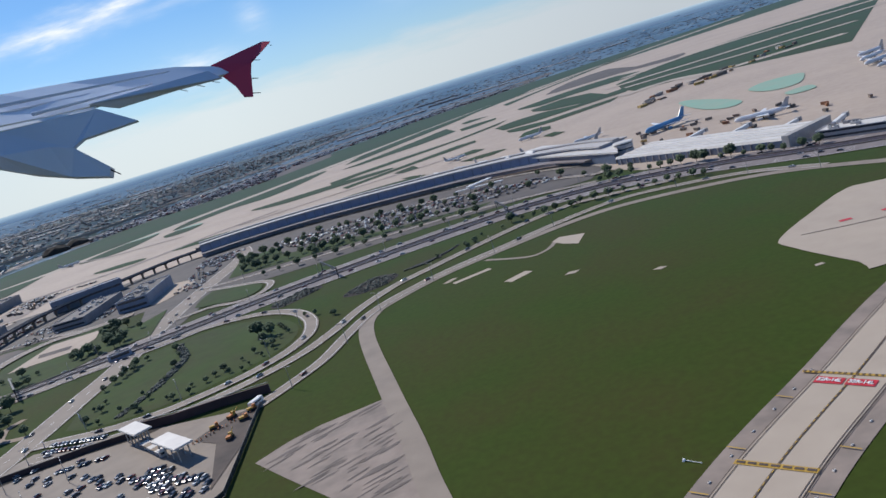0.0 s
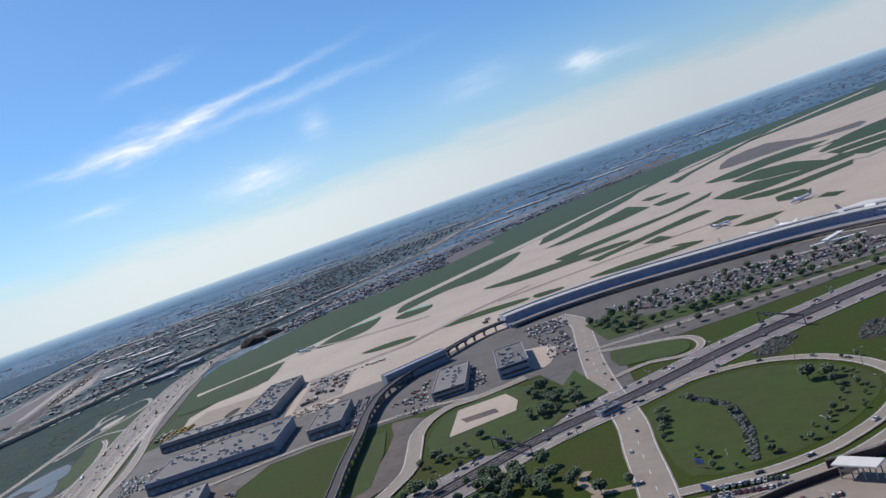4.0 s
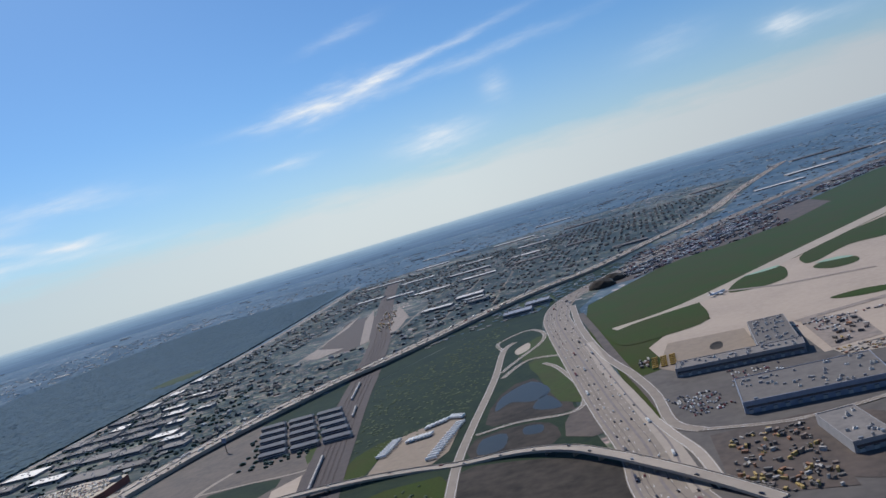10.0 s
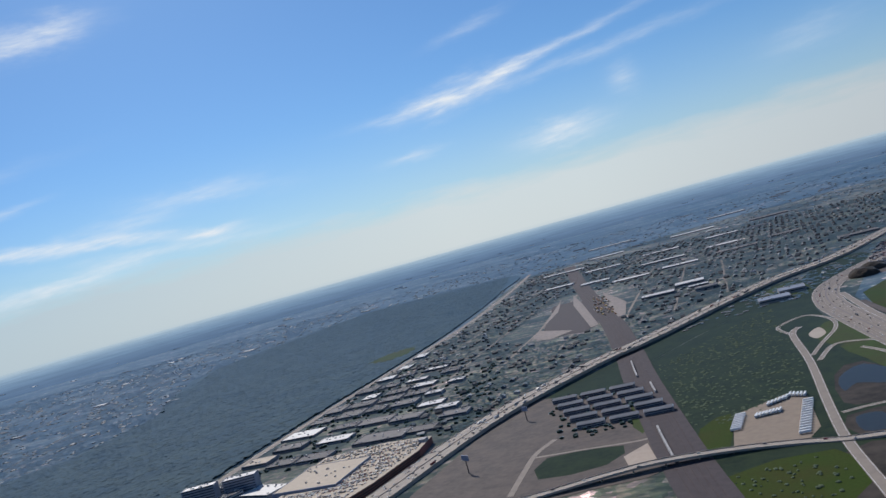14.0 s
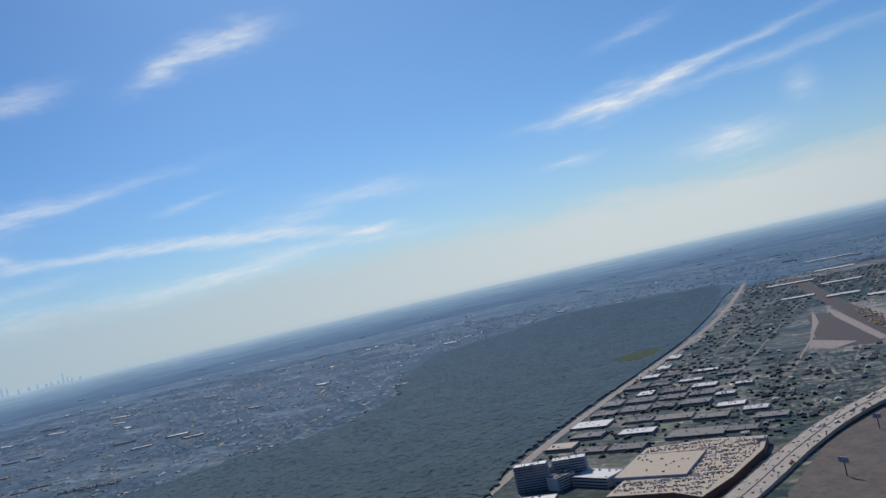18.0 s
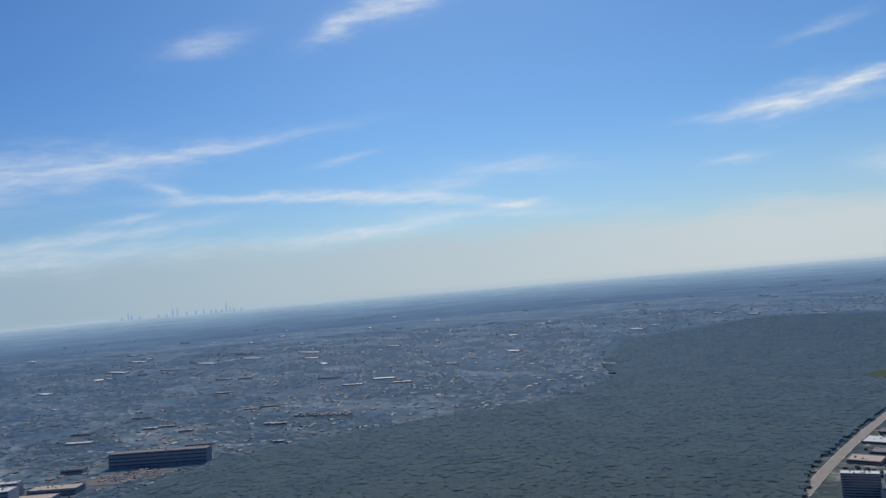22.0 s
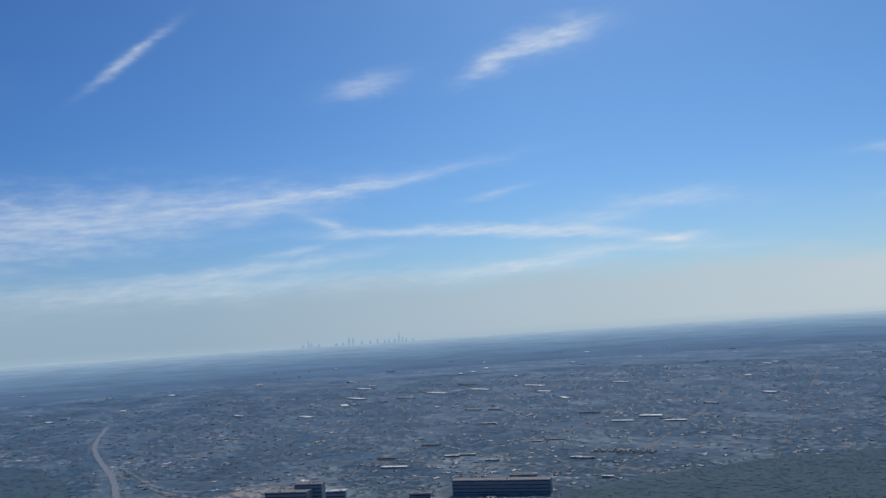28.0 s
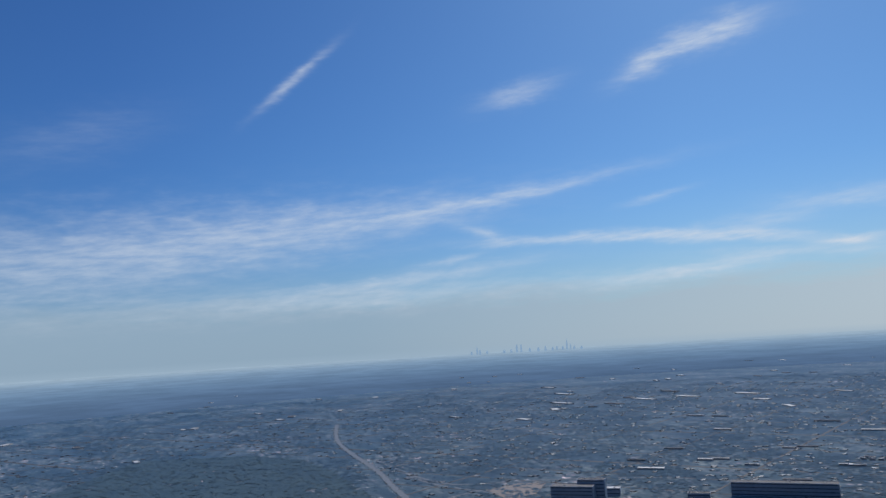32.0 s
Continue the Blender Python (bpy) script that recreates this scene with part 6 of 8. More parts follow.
for x, y in scattered(LOT, 90, car_rng):
    put_car(round(x / 3.0) * 3.0, round(y / 6.2) * 6.2, 62 + car_rng.choice((0, 180)) + car_rng.uniform(-6, 6), 0.6, "parked car in the holding lot")
for x, y, h in along(smooth([(-265, 395), (-253, 506), (-246, 643), (-233, 830)], 4), 38, car_rng, 15):
    px, py = beside(x, y, h, car_rng.choice((-6, -3, 3, 6)))
    put_car(px, py, h, 0.75, "car driving on the avenue")

TWO_V = [(x * 4.5, y * 1.85, z) for x, y, z in ((-0.5, -0.5, 0.25), (0.5, -0.5, 0.25), (0.5, 0.5, 0.25), (-0.5, 0.5, 0.25), (-0.5, -0.5, 0.95), (0.5, -0.5, 0.85), (0.5, 0.5, 0.85), (-0.5, 0.5, 0.95),
                                                (-0.36, -0.4, 1.5), (0.1, -0.4, 1.5), (0.1, 0.4, 1.5), (-0.36, 0.4, 1.5), (0.28, -0.46, 0.9), (0.28, 0.46, 0.9))]
TWO_F = [(0, 1, 5, 4), (1, 2, 6, 5), (2, 3, 7, 6), (3, 0, 4, 7), (5, 6, 13, 12), (4, 5, 12, 12), (8, 9, 10, 11), (12, 13, 10, 9), (7, 4, 8, 11), (4, 12, 9, 8), (13, 7, 11, 10)]
TWO_F = [f for f in TWO_F if len(set(f)) == 4]


def parked(poly, rows_at, gap_row, gap_car, heading, share, rng, name="parked_cars", z=0.8):
    """Rows of parked cars over a lot."""
    res = []
    cx, cy = sum(p[0] for p in poly) / len(poly), sum(p[1] for p in poly) / len(poly)
    ca, sa = math.cos(radians(heading)), math.sin(radians(heading))
    R = 200
    v = -R
    while v < R:
        u = -R
        while u < R:
            x, y = cx + u * ca - v * sa, cy + u * sa + v * ca
            if rng.random() < share and inside(x, y, poly):
                res.append((x, y, z, 1, 1, 1, radians(heading + 90 + rng.choice((0, 180)) + rng.uniform(-2, 2))))
            u += gap_car
        v += gap_row if int((v + R) / gap_row) % 2 else 5.4
    return res


pk = []
rng = random.Random(11)
for poly, hd, share in (([(-487, 890), (-460, 897), (-467, 795), (-493, 798)], 0, 0.7), ([(-443, 829), (-400, 900), (-400, 800)], 5, 0.5), ([(-356, 920), (-336, 800), (-352, 795), (-360, 900)], 5, 0.6),
                        ([(-284, 985), (-231, 997), (-236, 935), (-286, 937)], 2, 0.75), ([(-777, 913), (-723, 912), (-705, 850), (-744, 826)], 5, 0.5), ([(-280, 930), (-245, 925), (-245, 800), (-275, 800)], 2, 0.35),
                        ([(-190, 950), (-100, 940), (-60, 940), (60, 868), (110, 850), (140, 790), (60, 790), (-40, 800), (-117, 834), (-175, 900)], -22, 0.40), ([(-580, 1140), (-525, 1115), (-525, 1060), (-580, 1060)], 3, 0.35),
                        ([(-600, 1130), (-470, 1130), (-470, 1110), (-600, 1110)], 0, 0.4), ([(-440, 780), (-420, 800), (-380, 790), (-400, 770)], 5, 0.3), ([(-700, 900), (-705, 980), (-640, 970), (-640, 905)], 2, 0.3),
                        ([(-585, 690), (-575, 690), (-575, 600), (-590, 600)], 80, 0.5)):
    pk += parked(poly, 0, 11.5, 2.7, hd, share, rng)
pieces("parked_cars", TWO_V, TWO_F, pk, M["cars"], 0.0, "rows of parked cars on grey asphalt", "parked cars")
tr = []
for pts, offs, gap in ((TOLLWAY, (20, 15, 10, 5, -5, -10, -15, -20), 55), (FREEWAY, (20, 12, 5, -6, -14, -20), 80), (KENNEDY, (20, 10, -10, -20), 60)):
    for off in offs:
        for x, y, h in along([p for p in smooth(pts, 5)] if len(pts[0]) == 2 else [p[:2] for p in smooth(pts, 5)], gap, rng, gap * 0.6, rng.uniform(0, 40)):
            px, py = beside(x, y, h, off)
            zz = 1.1
            if len(pts[0]) == 3:
                zz = min(smooth(pts, 5), key=lambda p: abs(p[0] - x) + abs(p[1] - y))[2] + 1.3
            big = 3.0 if rng.random() < 0.10 else 1.0
            tr.append((px, py, zz, 1.0 if big == 1.0 else 3.2, 1.0 if big == 1 else 1.35, 1.0 if big == 1 else 2.4, radians(h if off < 0 else h + 180)))
for x, y, h in along([p[:2] for p in smooth(CROSS, 5)], 60, rng, 30):
    tr.append((*beside(x, y, h, rng.choice((-3.5, 3.5))), min(smooth(CROSS, 5), key=lambda p: abs(p[0] - x) + abs(p[1] - y))[2] + 1.0, 1, 1, 1, radians(h)))
pieces("traffic", TWO_V, TWO_F, tr, M["cars"], 0.0, "cars and trucks on pale concrete motorways", "traffic")
# machines and stores in the site yard
mc = [(x, y, 1.0, rng.uniform(2, 7), rng.uniform(1.5, 3), rng.uniform(1, 3.5), rng.uniform(0, 3)) for x, y in scattered([(-723, 750), (-655, 750), (-650, 600), (-728, 620)], 150, rng)]
mc += [(x, y, 1.0, 6, 2.4, 2.6, 0.2 + rng.choice((0, 1.57))) for x, y in scattered([(-806, 1114), (-790, 1130), (-790, 1058), (-804, 1070)], 16, rng)]
for row in range(3):
    for k in range(6):
        yt = thing("site_truck", "yellow snow truck parked in a row", "vehicle", "yellow trucks", (-783 + row * 12, 1062 + k * 10, 1.0), -8)
        obj("chassis", boxed(-4.2, 4.2, -1.2, 1.2, 0.3, 1.2), M["dark"], yt)
        obj("cab", boxed(2.0, 4.2, -1.2, 1.2, 1.2, 3.0, 0.2), M["yellow"], yt)
        obj("bed", boxed(-4.2, 1.7, -1.25, 1.25, 1.2, 2.4, 0.1), M["yellow"], yt)
mc += [(x, y, 1.0, rng.uniform(1, 5), rng.uniform(1, 4), rng.uniform(0.5, 1.5), rng.uniform(0, 3)) for x, y in scattered([(-582, 972), (-515, 963), (-522, 926), (-575, 939)], 60, rng)]
mc += [(x, y, 1.0, 7, 2.5, 3, rng.uniform(0, 3)) for x, y in scattered([(-560, 1120), (-520, 1100), (-520, 985), (-575, 980)], 26, rng)]
mc += [(x, y, 1.2, 8, 2.5, 3.0, 0.1) for x, y in scattered([(-330, 1150), (-60, 1130), (-60, 1100), (-330, 1110)], 26, rng)]
mc += [(x, y, 1.2, 7, 2.5, 2.6, rng.uniform(0, 3)) for x, y in scattered([(180, 1000), (400, 800), (420, 700), (300, 720), (200, 900)], 40, rng)]
mc += [(x, y, 1.2, rng.uniform(5, 20), rng.uniform(3, 8), rng.uniform(2, 5), 0.3) for x, y in scattered([(300, 1240), (700, 1500), (740, 1450), (340, 1190)], 40, rng)]
pieces("site_machines", BOX_V, BOX_F, mc, M["machines"], 0.12, "machines, containers and building stores", "machines")

# truck trailers
trailer = thing("truck_trailer", "white truck trailer parked on a tan yard", "trailer", "truck trailers", (0, 0, 0))
obj("box", boxed(-7, 7, -1.3, 1.3, 1.2, 4.1, 0.05), M["white"], trailer)
obj("chassis", boxed(-6.8, 6, -0.6, 0.6, 0.8, 1.2), M["dark"], trailer)
for x in (-5.4, -4.2):
    obj("axle", tube(bmesh.new(), (x, -1.25, 0.55), (x, 1.25, 0.55), 0.55, 0.55, 10), M["black"], trailer)
first = True
for a, b, n, turn in (((-1071, 1050), (-1052, 1040), 5, 80), ((-1140, 930), (-1136, 990), 9, 10), ((-1115, 975), (-1085, 985), 8, 80), ((-1058, 880), (-1049, 1010), 14, 10), ((-1100, 1020), (-1076, 1040), 6, 80)):
    for k in range(n):
        u = k / max(1, n - 1)
        m = pose((a[0] + (b[0] - a[0]) * u) * S, (a[1] + (b[1] - a[1]) * u) * S, 0.65 * S, 0, 0, turn)
        if first:
            trailer.matrix_basis, first = m, False
        else:
            copy_thing(trailer, m)
yard_cars = []
for x, y in scattered([(-488, 912), (-456, 909), (-471, 794), (-496, 807)], 400, random.Random(5)):
    yard_cars.append((round(x / 9) * 9 + (0.6 if y % 2 > 1 else 0), round(y / 2.9) * 2.9, 1.0, 4.4, 1.8, 1.45, 0.1))
pieces("staff_cars", BOX_V, BOX_F, sorted(set(yard_cars)), M["cars"], 0.0, "rows of staff cars beside a cargo shed", "parked cars")
trk = random.Random(12)
for x, y, h in along([(-582, 705), (-580, 655), (-576, 607)], 9.5):
    tr = thing("box_truck", "box truck parked along a green field", "truck", "trucks by the field", (x, y, 1.0), h + 90 + trk.uniform(-6, 6))
    obj("cargo_box", boxed(-3.6, 2.0, -1.25, 1.25, 0.9, 3.6, 0.05), M[trk.choice(("white", "wall_pale", "tan", "wall"))], tr)
    obj("cab", boxed(2.1, 3.9, -1.15, 1.15, 0.5, 2.7, 0.2), M[trk.choice(("white", "orange", "wall_blue"))], tr)
    obj("chassis", boxed(-3.5, 3.6, -1.0, 1.0, 0.2, 0.85), M["dark"], tr)
# freight wagons
wagon = thing("freight_wagon", "pale freight wagon on the railway", "railway wagon", "freight wagons", (0, 0, 0))
obj("body", boxed(-8, 8, -1.5, 1.5, 1.2, 4.6, 0.15), M["wall_pale"], wagon)
obj("underframe", boxed(-8.3, 8.3, -1.1, 1.1, 0.8, 1.2), M["dark"], wagon)
for x in (-5.5, 5.5):
    obj("bogie", boxed(x - 1.4, x + 1.4, -1.2, 1.2, 0.3, 0.9), M["black"], wagon)
first = True
for off, y0, y1 in ((8, 1330, 1465), (-8, 1195, 1255), (16, 845, 990)):
    for x, y, h in along(rl, 18.0):
        if y0 < y < y1:
            px, py = beside(x, y, h, off - 4)
            m = pose(px * S, py * S, 0.5 * S, 0, 0, h)
            if first:
                wagon.matrix_basis, first = m, False
            else:
                copy_thing(wagon, m)

# ---- lamp posts, gantries, boards ----
post = thing("lamp_post", "tall steel twin-arm road lamp", "street lamp", "road lamps", (0, 0, 0))
obj("pole", tube(bmesh.new(), (0, 0, 0), (0, 0, 12), 0.22, 0.12, 6), M["steel"], post)
for s in (1, -1):
    obj("arm", tube(bmesh.new(), (0, 0, 12), (0, s * 2.5, 12.4), 0.08, 0.08, 5), M["steel"], post)
    obj("head", boxed(-0.25, 0.25, s * 2.9 - 0.6, s * 2.9 + 0.6, 12.3, 12.6), M["wall_pale"], post)
first = True
spots = [(x, y, h) for x, y, h in along([p[:2] for p in HW], 60) if -420 < x < 320]
spots += [(*beside(x, y, h, 7), h) for x, y, h in along(smooth(RAMP1, 5), 55)] + [(*beside(x, y, h, -7), h) for x, y, h in along(smooth(LOOP, 5), 60)]
spots += [(-236, 370, 30), (-200, 360, 30), (-205, 330, 30), (-140, 310, 30), (-170, 290, 30), (-235, 395, 0), (-190, 760, 0), (-130, 860, 0), (-60, 850, 0), (30, 830, 0)]
for x, y, h in spots:
    m = pose(x * S, y * S, 0.7 * S, 0, 0, h)
    if first:
        post.matrix_basis, first = m, False
    else:
        copy_thing(post, m)
for x, y, h, w in ((-96, 662, 20, 52), (-330, 575, 30, 52), (60, 697, 5, 52), (-1470, 1450, 62, 50)):
    gan = thing("sign_gantry", "steel sign gantry across a motorway", "gantry", "sign gantries", (x, y, 0.7 if x > -1000 else 8.5), h)
    for s in (1, -1):
        obj("post", tube(bmesh.new(), (0, s * w / 2, 0), (0, s * w / 2, 9), 0.4, 0.3, 8), M["dark"], gan)
    obj("beam", boxed(-0.6, 0.6, -w / 2, w / 2, 8, 9.2), M["dark"], gan)
    for o in (-w * 0.3, w * 0.25):
        obj("sign_board", boxed(-0.8, -0.6, o - 4, o + 4, 6.5, 10), M["dark"], gan)
for x, y, h, w, z in ((-1517, 919, 60, 16, 20), (-1496, 1156, 60, 14, 18)):
    bb = thing("billboard", "tall dark billboard on a steel mast", "billboard", "billboards", (x, y, 0.4), h)
    obj("mast", tube(bmesh.new(), (0, 0, 0), (0, 0, z), 0.9, 0.7, 8), M["dark"], bb)
    obj("board", boxed(-0.6, 0.6, -w / 2, w / 2, z, z + 7), M["wall_blue"], bb)
    obj("catwalk", boxed(-1.4, 1.4, -w / 2, w / 2, z - 0.5, z), M["steel"], bb)
for x, y, h in ((-231, 453, -60), (-238, 420, -60)):
    sg = thing("sign_board", "blue road sign board on two posts", "road sign", "road signs", (x, y, 0.6), h)
    obj("panel", boxed(-3.2, 3.2, -0.1, 0.1, 2.2, 5.4), M["sign_blue"], sg)
    for s in (-2, 2):
        obj("post", tube(bmesh.new(), (s, 0, 0), (s, 0, 5.4), 0.15, 0.15, 6), M["steel"], sg)
# bridge piers
for pts, gap, name in ((TOLLWAY, 60, "tollway_piers"), (CROSS, 40, "bridge_piers")):
    pr = []
    line3 = smooth(pts, 5)
    for x, y, h in along([p[:2] for p in line3], gap):
        zz = min(line3, key=lambda p: abs(p[0] - x) + abs(p[1] - y))[2]
        if zz > 3.5 and name == "bridge_piers":
            pt_ = thing("bridge_pier", "pale concrete motorway bridge pier", "bridge pier", "bridge piers", (x, y, 0.2), h)
            obj("shaft", boxed(-0.8, 0.8, -4, 4, 0, zz - 0.8), M["road"], pt_)
            obj("cap", boxed(-1.0, 1.0, -7, 7, zz - 0.8, zz - 0.5), M["road"], pt_)

# ---- trees ----


def tree_kind(seed, tall, wide):
    """A tapered trunk with limbs and a crown of many small clumps."""
    rng = random.Random(seed)
    ob = thing("tree", "leafy green tree on a lawn", "tree", "trees", (0, 0, 0))
    bm = bmesh.new()
    tube(bm, (0, 0, 0), (0, 0, tall * 0.55), 0.28, 0.14, 7)
    for k in range(5):
        a = rng.uniform(0, 6.28)
        z0 = tall * rng.uniform(0.28, 0.5)
        tube(bm, (0, 0, z0), (math.cos(a) * wide * 0.32, math.sin(a) * wide * 0.32, z0 + tall * 0.22), 0.12, 0.05, 5, False)
    obj("trunk", bm, M["bark"], ob)
    pts = []
    while len(pts) < 170:
        x, y, z = rng.uniform(-1, 1), rng.uniform(-1, 1), rng.uniform(-1, 1)
        r = math.sqrt(x * x + y * y + z * z)
        if 0.45 < r < 1.0 and rng.random() < 0.35 + 0.65 * abs(math.sin(3 * math.atan2(y, x) + seed)):
            s = wide * rng.uniform(0.05, 0.12)
            pts.append((x * wide * 0.5, y * wide * 0.5, tall * 0.64 + z * tall * 0.34, s, s * rng.uniform(0.7, 1.2), s * rng.uniform(0.6, 0.9), rng.uniform(0, 3)))
    crown = pieces("crown", ICO_V, ICO_F, pts, M["leaf"], 0.3, seed=seed, leafy=0.5)
    del crown["kind"]
    crown.parent = ob
    return ob


GROVE_A = [(-376, 518), (-371, 548), (-339, 542), (-302, 502), (-313, 479), (-339, 482)]
GROVE_B = [(-407, 627), (-378, 628), (-334, 635), (-325, 599), (-353, 576), (-384, 568)]
GROVE_C = [(-301, 654), (-291, 693), (-283, 627), (-294, 624), (-316, 638)]
KINDS = [tree_kind(1, 9.5, 8.0), tree_kind(2, 7.5, 6.0), tree_kind(3, 11.0, 10.0)]
used = [False] * 3
trng = random.Random(21)


def plant(x, y, size=1.0, kind=None, label="", z=0.5):
    k = trng.randrange(3) if kind is None else kind
    s = 0.9 * size * trng.uniform(0.8, 1.2)
    m = pose(x * S, y * S, z * S, 0, 0, trng.uniform(0, 360)) @ Matrix.Diagonal((s, s, s * trng.uniform(0.9, 1.1), 1))
    if not used[k]:
        used[k] = True
        KINDS[k].matrix_basis = pose(x * S, y * S, z * S, 0, 0, trng.uniform(0, 360))
        ob = KINDS[k]
    else:
        ob = copy_thing(KINDS[k], m)
    if label:
        ob["label"] = label


for x, y in ((-135, 527), (-123, 537), (-126, 521), (-129, 507), (-133, 490), (-115, 522), (-117, 506), (-121, 494), (-125, 477), (-131, 467), (-148, 470), (-143, 462), (-155, 457), (-165, 458), (-163, 446), (-172, 442), (-134, 460),
             (-131, 543), (-119, 530), (-112, 514), (-128, 500), (-138, 480), (-119, 486), (-151, 464), (-177, 446), (-190, 440), (-127, 530)):
    plant(x + trng.uniform(-1, 1), y + trng.uniform(-1, 1), 0.42, None, "small leafy tree on the lawn inside a loop ramp", 0.45)
for x, y in ((-228, 550), (-229, 542), (-231, 535), (-232, 528), (-234, 520), (-236, 507), (-222, 462), (-224, 477), (-192, 458), (-195, 443)):
    plant(x + trng.uniform(-1, 1), y + trng.uniform(-1, 1), 0.6, None, "small leafy tree at the edge of a lawn", 0.45)
for x, y in ((-205, 452), (-199, 470), (-193, 492), (-190, 515), (-196, 540), (-203, 562), (-215, 440), (-226, 448), (-230, 470), (-222, 560), (-228, 540)):
    plant(x + trng.uniform(-2, 2), y + trng.uniform(-2, 2), 0.48, None, "bushy tree beside a ditch", 0.45)
for x, y in ((-84, 526), (-82, 524), (-97, 540), (-105, 545)):
    plant(x, y, 0.6, 1, "small bushy tree on a lawn", 0.35)
for x, y in scattered([(-361, 480), (-330, 540), (-312, 560), (-300, 545), (-318, 515), (-345, 470)], 10, trng):
    plant(x, y, 1.1, None, "leafy roadside tree in a belt", 0.4)
for x, y in scattered([(-312, 650), (-302, 740), (-268, 725), (-262, 650), (-280, 615), (-305, 605)], 12, trng):
    plant(x, y, 1.1, None, "leafy tree in a grove beside a pad", 0.9)
for x, y in scattered([(-420, 500), (-395, 545), (-350, 570), (-330, 575), (-340, 590), (-400, 565), (-440, 520)], 12, trng):
    plant(x, y, 1.0, None, "leafy tree along a yard road", 0.4)
for x, y in scattered([(-218, 890), (-215, 805), (-170, 798), (-172, 905)], 20, trng):
    plant(x, y, 1.0, None, "leafy tree in a grove by the car park", 0.9)
for x, y, h in along([(-165, 812), (-110, 806), (-41, 792), (10, 782), (47, 772)], 13, trng, 4):
    plant(*beside(x, y, h, trng.uniform(-4, 6)), 0.9, None, "leafy tree in a row along a frontage road", 0.9)
for x, y, h in along([(-170, 757), (-100, 752), (-30, 750), (40, 740)], 17, trng, 6):
    plant(*beside(x, y, h, trng.uniform(-2, 3)), 0.7, None, "small tree on a motorway verge", 0.9)
for x, y, h in along([(60, 646), (115, 640), (153, 634), (184, 622), (215, 598)], 11, trng, 3):
    plant(*beside(x, y, h, trng.uniform(-3, 3)), 0.75, None, "bushy tree beside a motorway", 0.4)
for x, y, h in along([(150, 700), (190, 690), (220, 660), (250, 620), (290, 575)], 11, trng, 4):
    plant(*beside(x, y, h, trng.uniform(2, 9)), 0.95, None, "leafy tree in front of the terminal", 0.7)
for x, y in scattered([(-130, 780), (-60, 775), (-62, 810), (-128, 830)], 10, trng):
    plant(x, y, 0.8, None, "leafy tree between parked cars", 0.9)
for x, y in ((120, 850), (135, 800), (150, 760), (172, 745), (100, 790), (70, 800), (-30, 880), (-60, 900), (-95, 905), (-20, 860), (165, 735), (185, 722)):
    plant(x, y, 0.9, None, "leafy tree between parked cars", 0.9)
for x, y in scattered([(-330, 480), (-290, 500), (-270, 470), (-262, 430), (-300, 400), (-350, 420)], 10, trng):
    plant(x, y, 0.9, None, "leafy tree on a motorway bank", 0.4)
for x, y in scattered(GROVE_A, 26, trng):
    plant(x, y, 0.95, None, "big leafy tree in a grove beside the motorway", 0.4)
for x, y in scattered(GROVE_B, 16, trng):
    plant(x, y, 0.8, None, "leafy tree on a motorway bank", 0.4)
for x, y in scattered(GROVE_C, 12, trng):
    plant(x, y, 1.0, None, "leafy tree in a clump beside a pad", 0.4)
for x, y in scattered([(-10, 600), (30, 640), (60, 640), (20, 605)], 8, trng):
    plant(x, y, 0.6, 1, "small tree on a motorway verge", 0.4)


for line in ([(-170, 868), (-60, 832), (50, 805)], [(-165, 905), (-50, 868), (90, 820)], [(-150, 935), (-40, 905), (80, 850)]):
    for x, y, h in along(line, 24, trng, 8):
        plant(*beside(x, y, h, trng.uniform(-2, 2)), 0.8, None, "leafy tree between rows of parked cars", 0.8)

# ---- woods and suburbs ----
frng = random.Random(31)


def clump(x, y, s, z=0.5, flat=1.0):
    return (x, y, z + s * 0.3 * flat, s * frng.uniform(0.8, 1.4), s * frng.uniform(0.8, 1.4), s * frng.uniform(0.5, 0.8) * flat, frng.uniform(0, 3.1))


CLEAR = [(-2395, 2225), (-2371, 2372), (-2285, 2402), (-2255, 2260), (-2306, 2201)]
woods = []
for x, y in scattered(WOODS, 46000, frng, lambda x, y: not inside(x, y, CLEAR)):
    if y > 3200 and frng.random() < 0.4:
        continue
    woods.append(clump(x, y, frng.uniform(6, 11), frng.uniform(3.0, 4.6), 0.28))
for x, y in scattered(WOODS_FAR, 9000, frng):
    woods.append(clump(x, y, frng.uniform(8, 15), frng.uniform(0.5, 1.5), 0.14))
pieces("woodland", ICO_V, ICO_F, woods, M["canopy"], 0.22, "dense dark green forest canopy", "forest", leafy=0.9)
scrub = [clump(x, y, frng.uniform(1.0, 3.4), 0.4, 0.45) for x, y in scattered([(-1300, 1389), (-1095, 1770), (-1075, 1520), (-1050, 1225), (-1050, 1080), (-1090, 1020), (-1160, 970), (-1200, 980)], 900, frng)]
scrub += [clump(x, y, frng.uniform(1.0, 2.5)) for x, y in scattered([(-1150, 760), (-1035, 805), (-1010, 715), (-1060, 650)], 60, frng)]
pieces("scrub_bushes", ICO_V, ICO_F, scrub, M["leaf"], 0.3, "dark green scrub and bushes", "bushes", leafy=0.5)
reeds = [clump(x, y, frng.uniform(0.5, 1.3), 0.5, 0.8) for x, y in scattered([(-141, 610), (-122, 634), (-102, 632), (-103, 619), (-128, 596)], 300, frng)]
reeds += [clump(x, y, frng.uniform(0.5, 1.3), 0.5, 0.8) for x, y in scattered([(-80, 572), (-58, 602), (-37, 588), (-47, 566), (-68, 560)], 300, frng)]
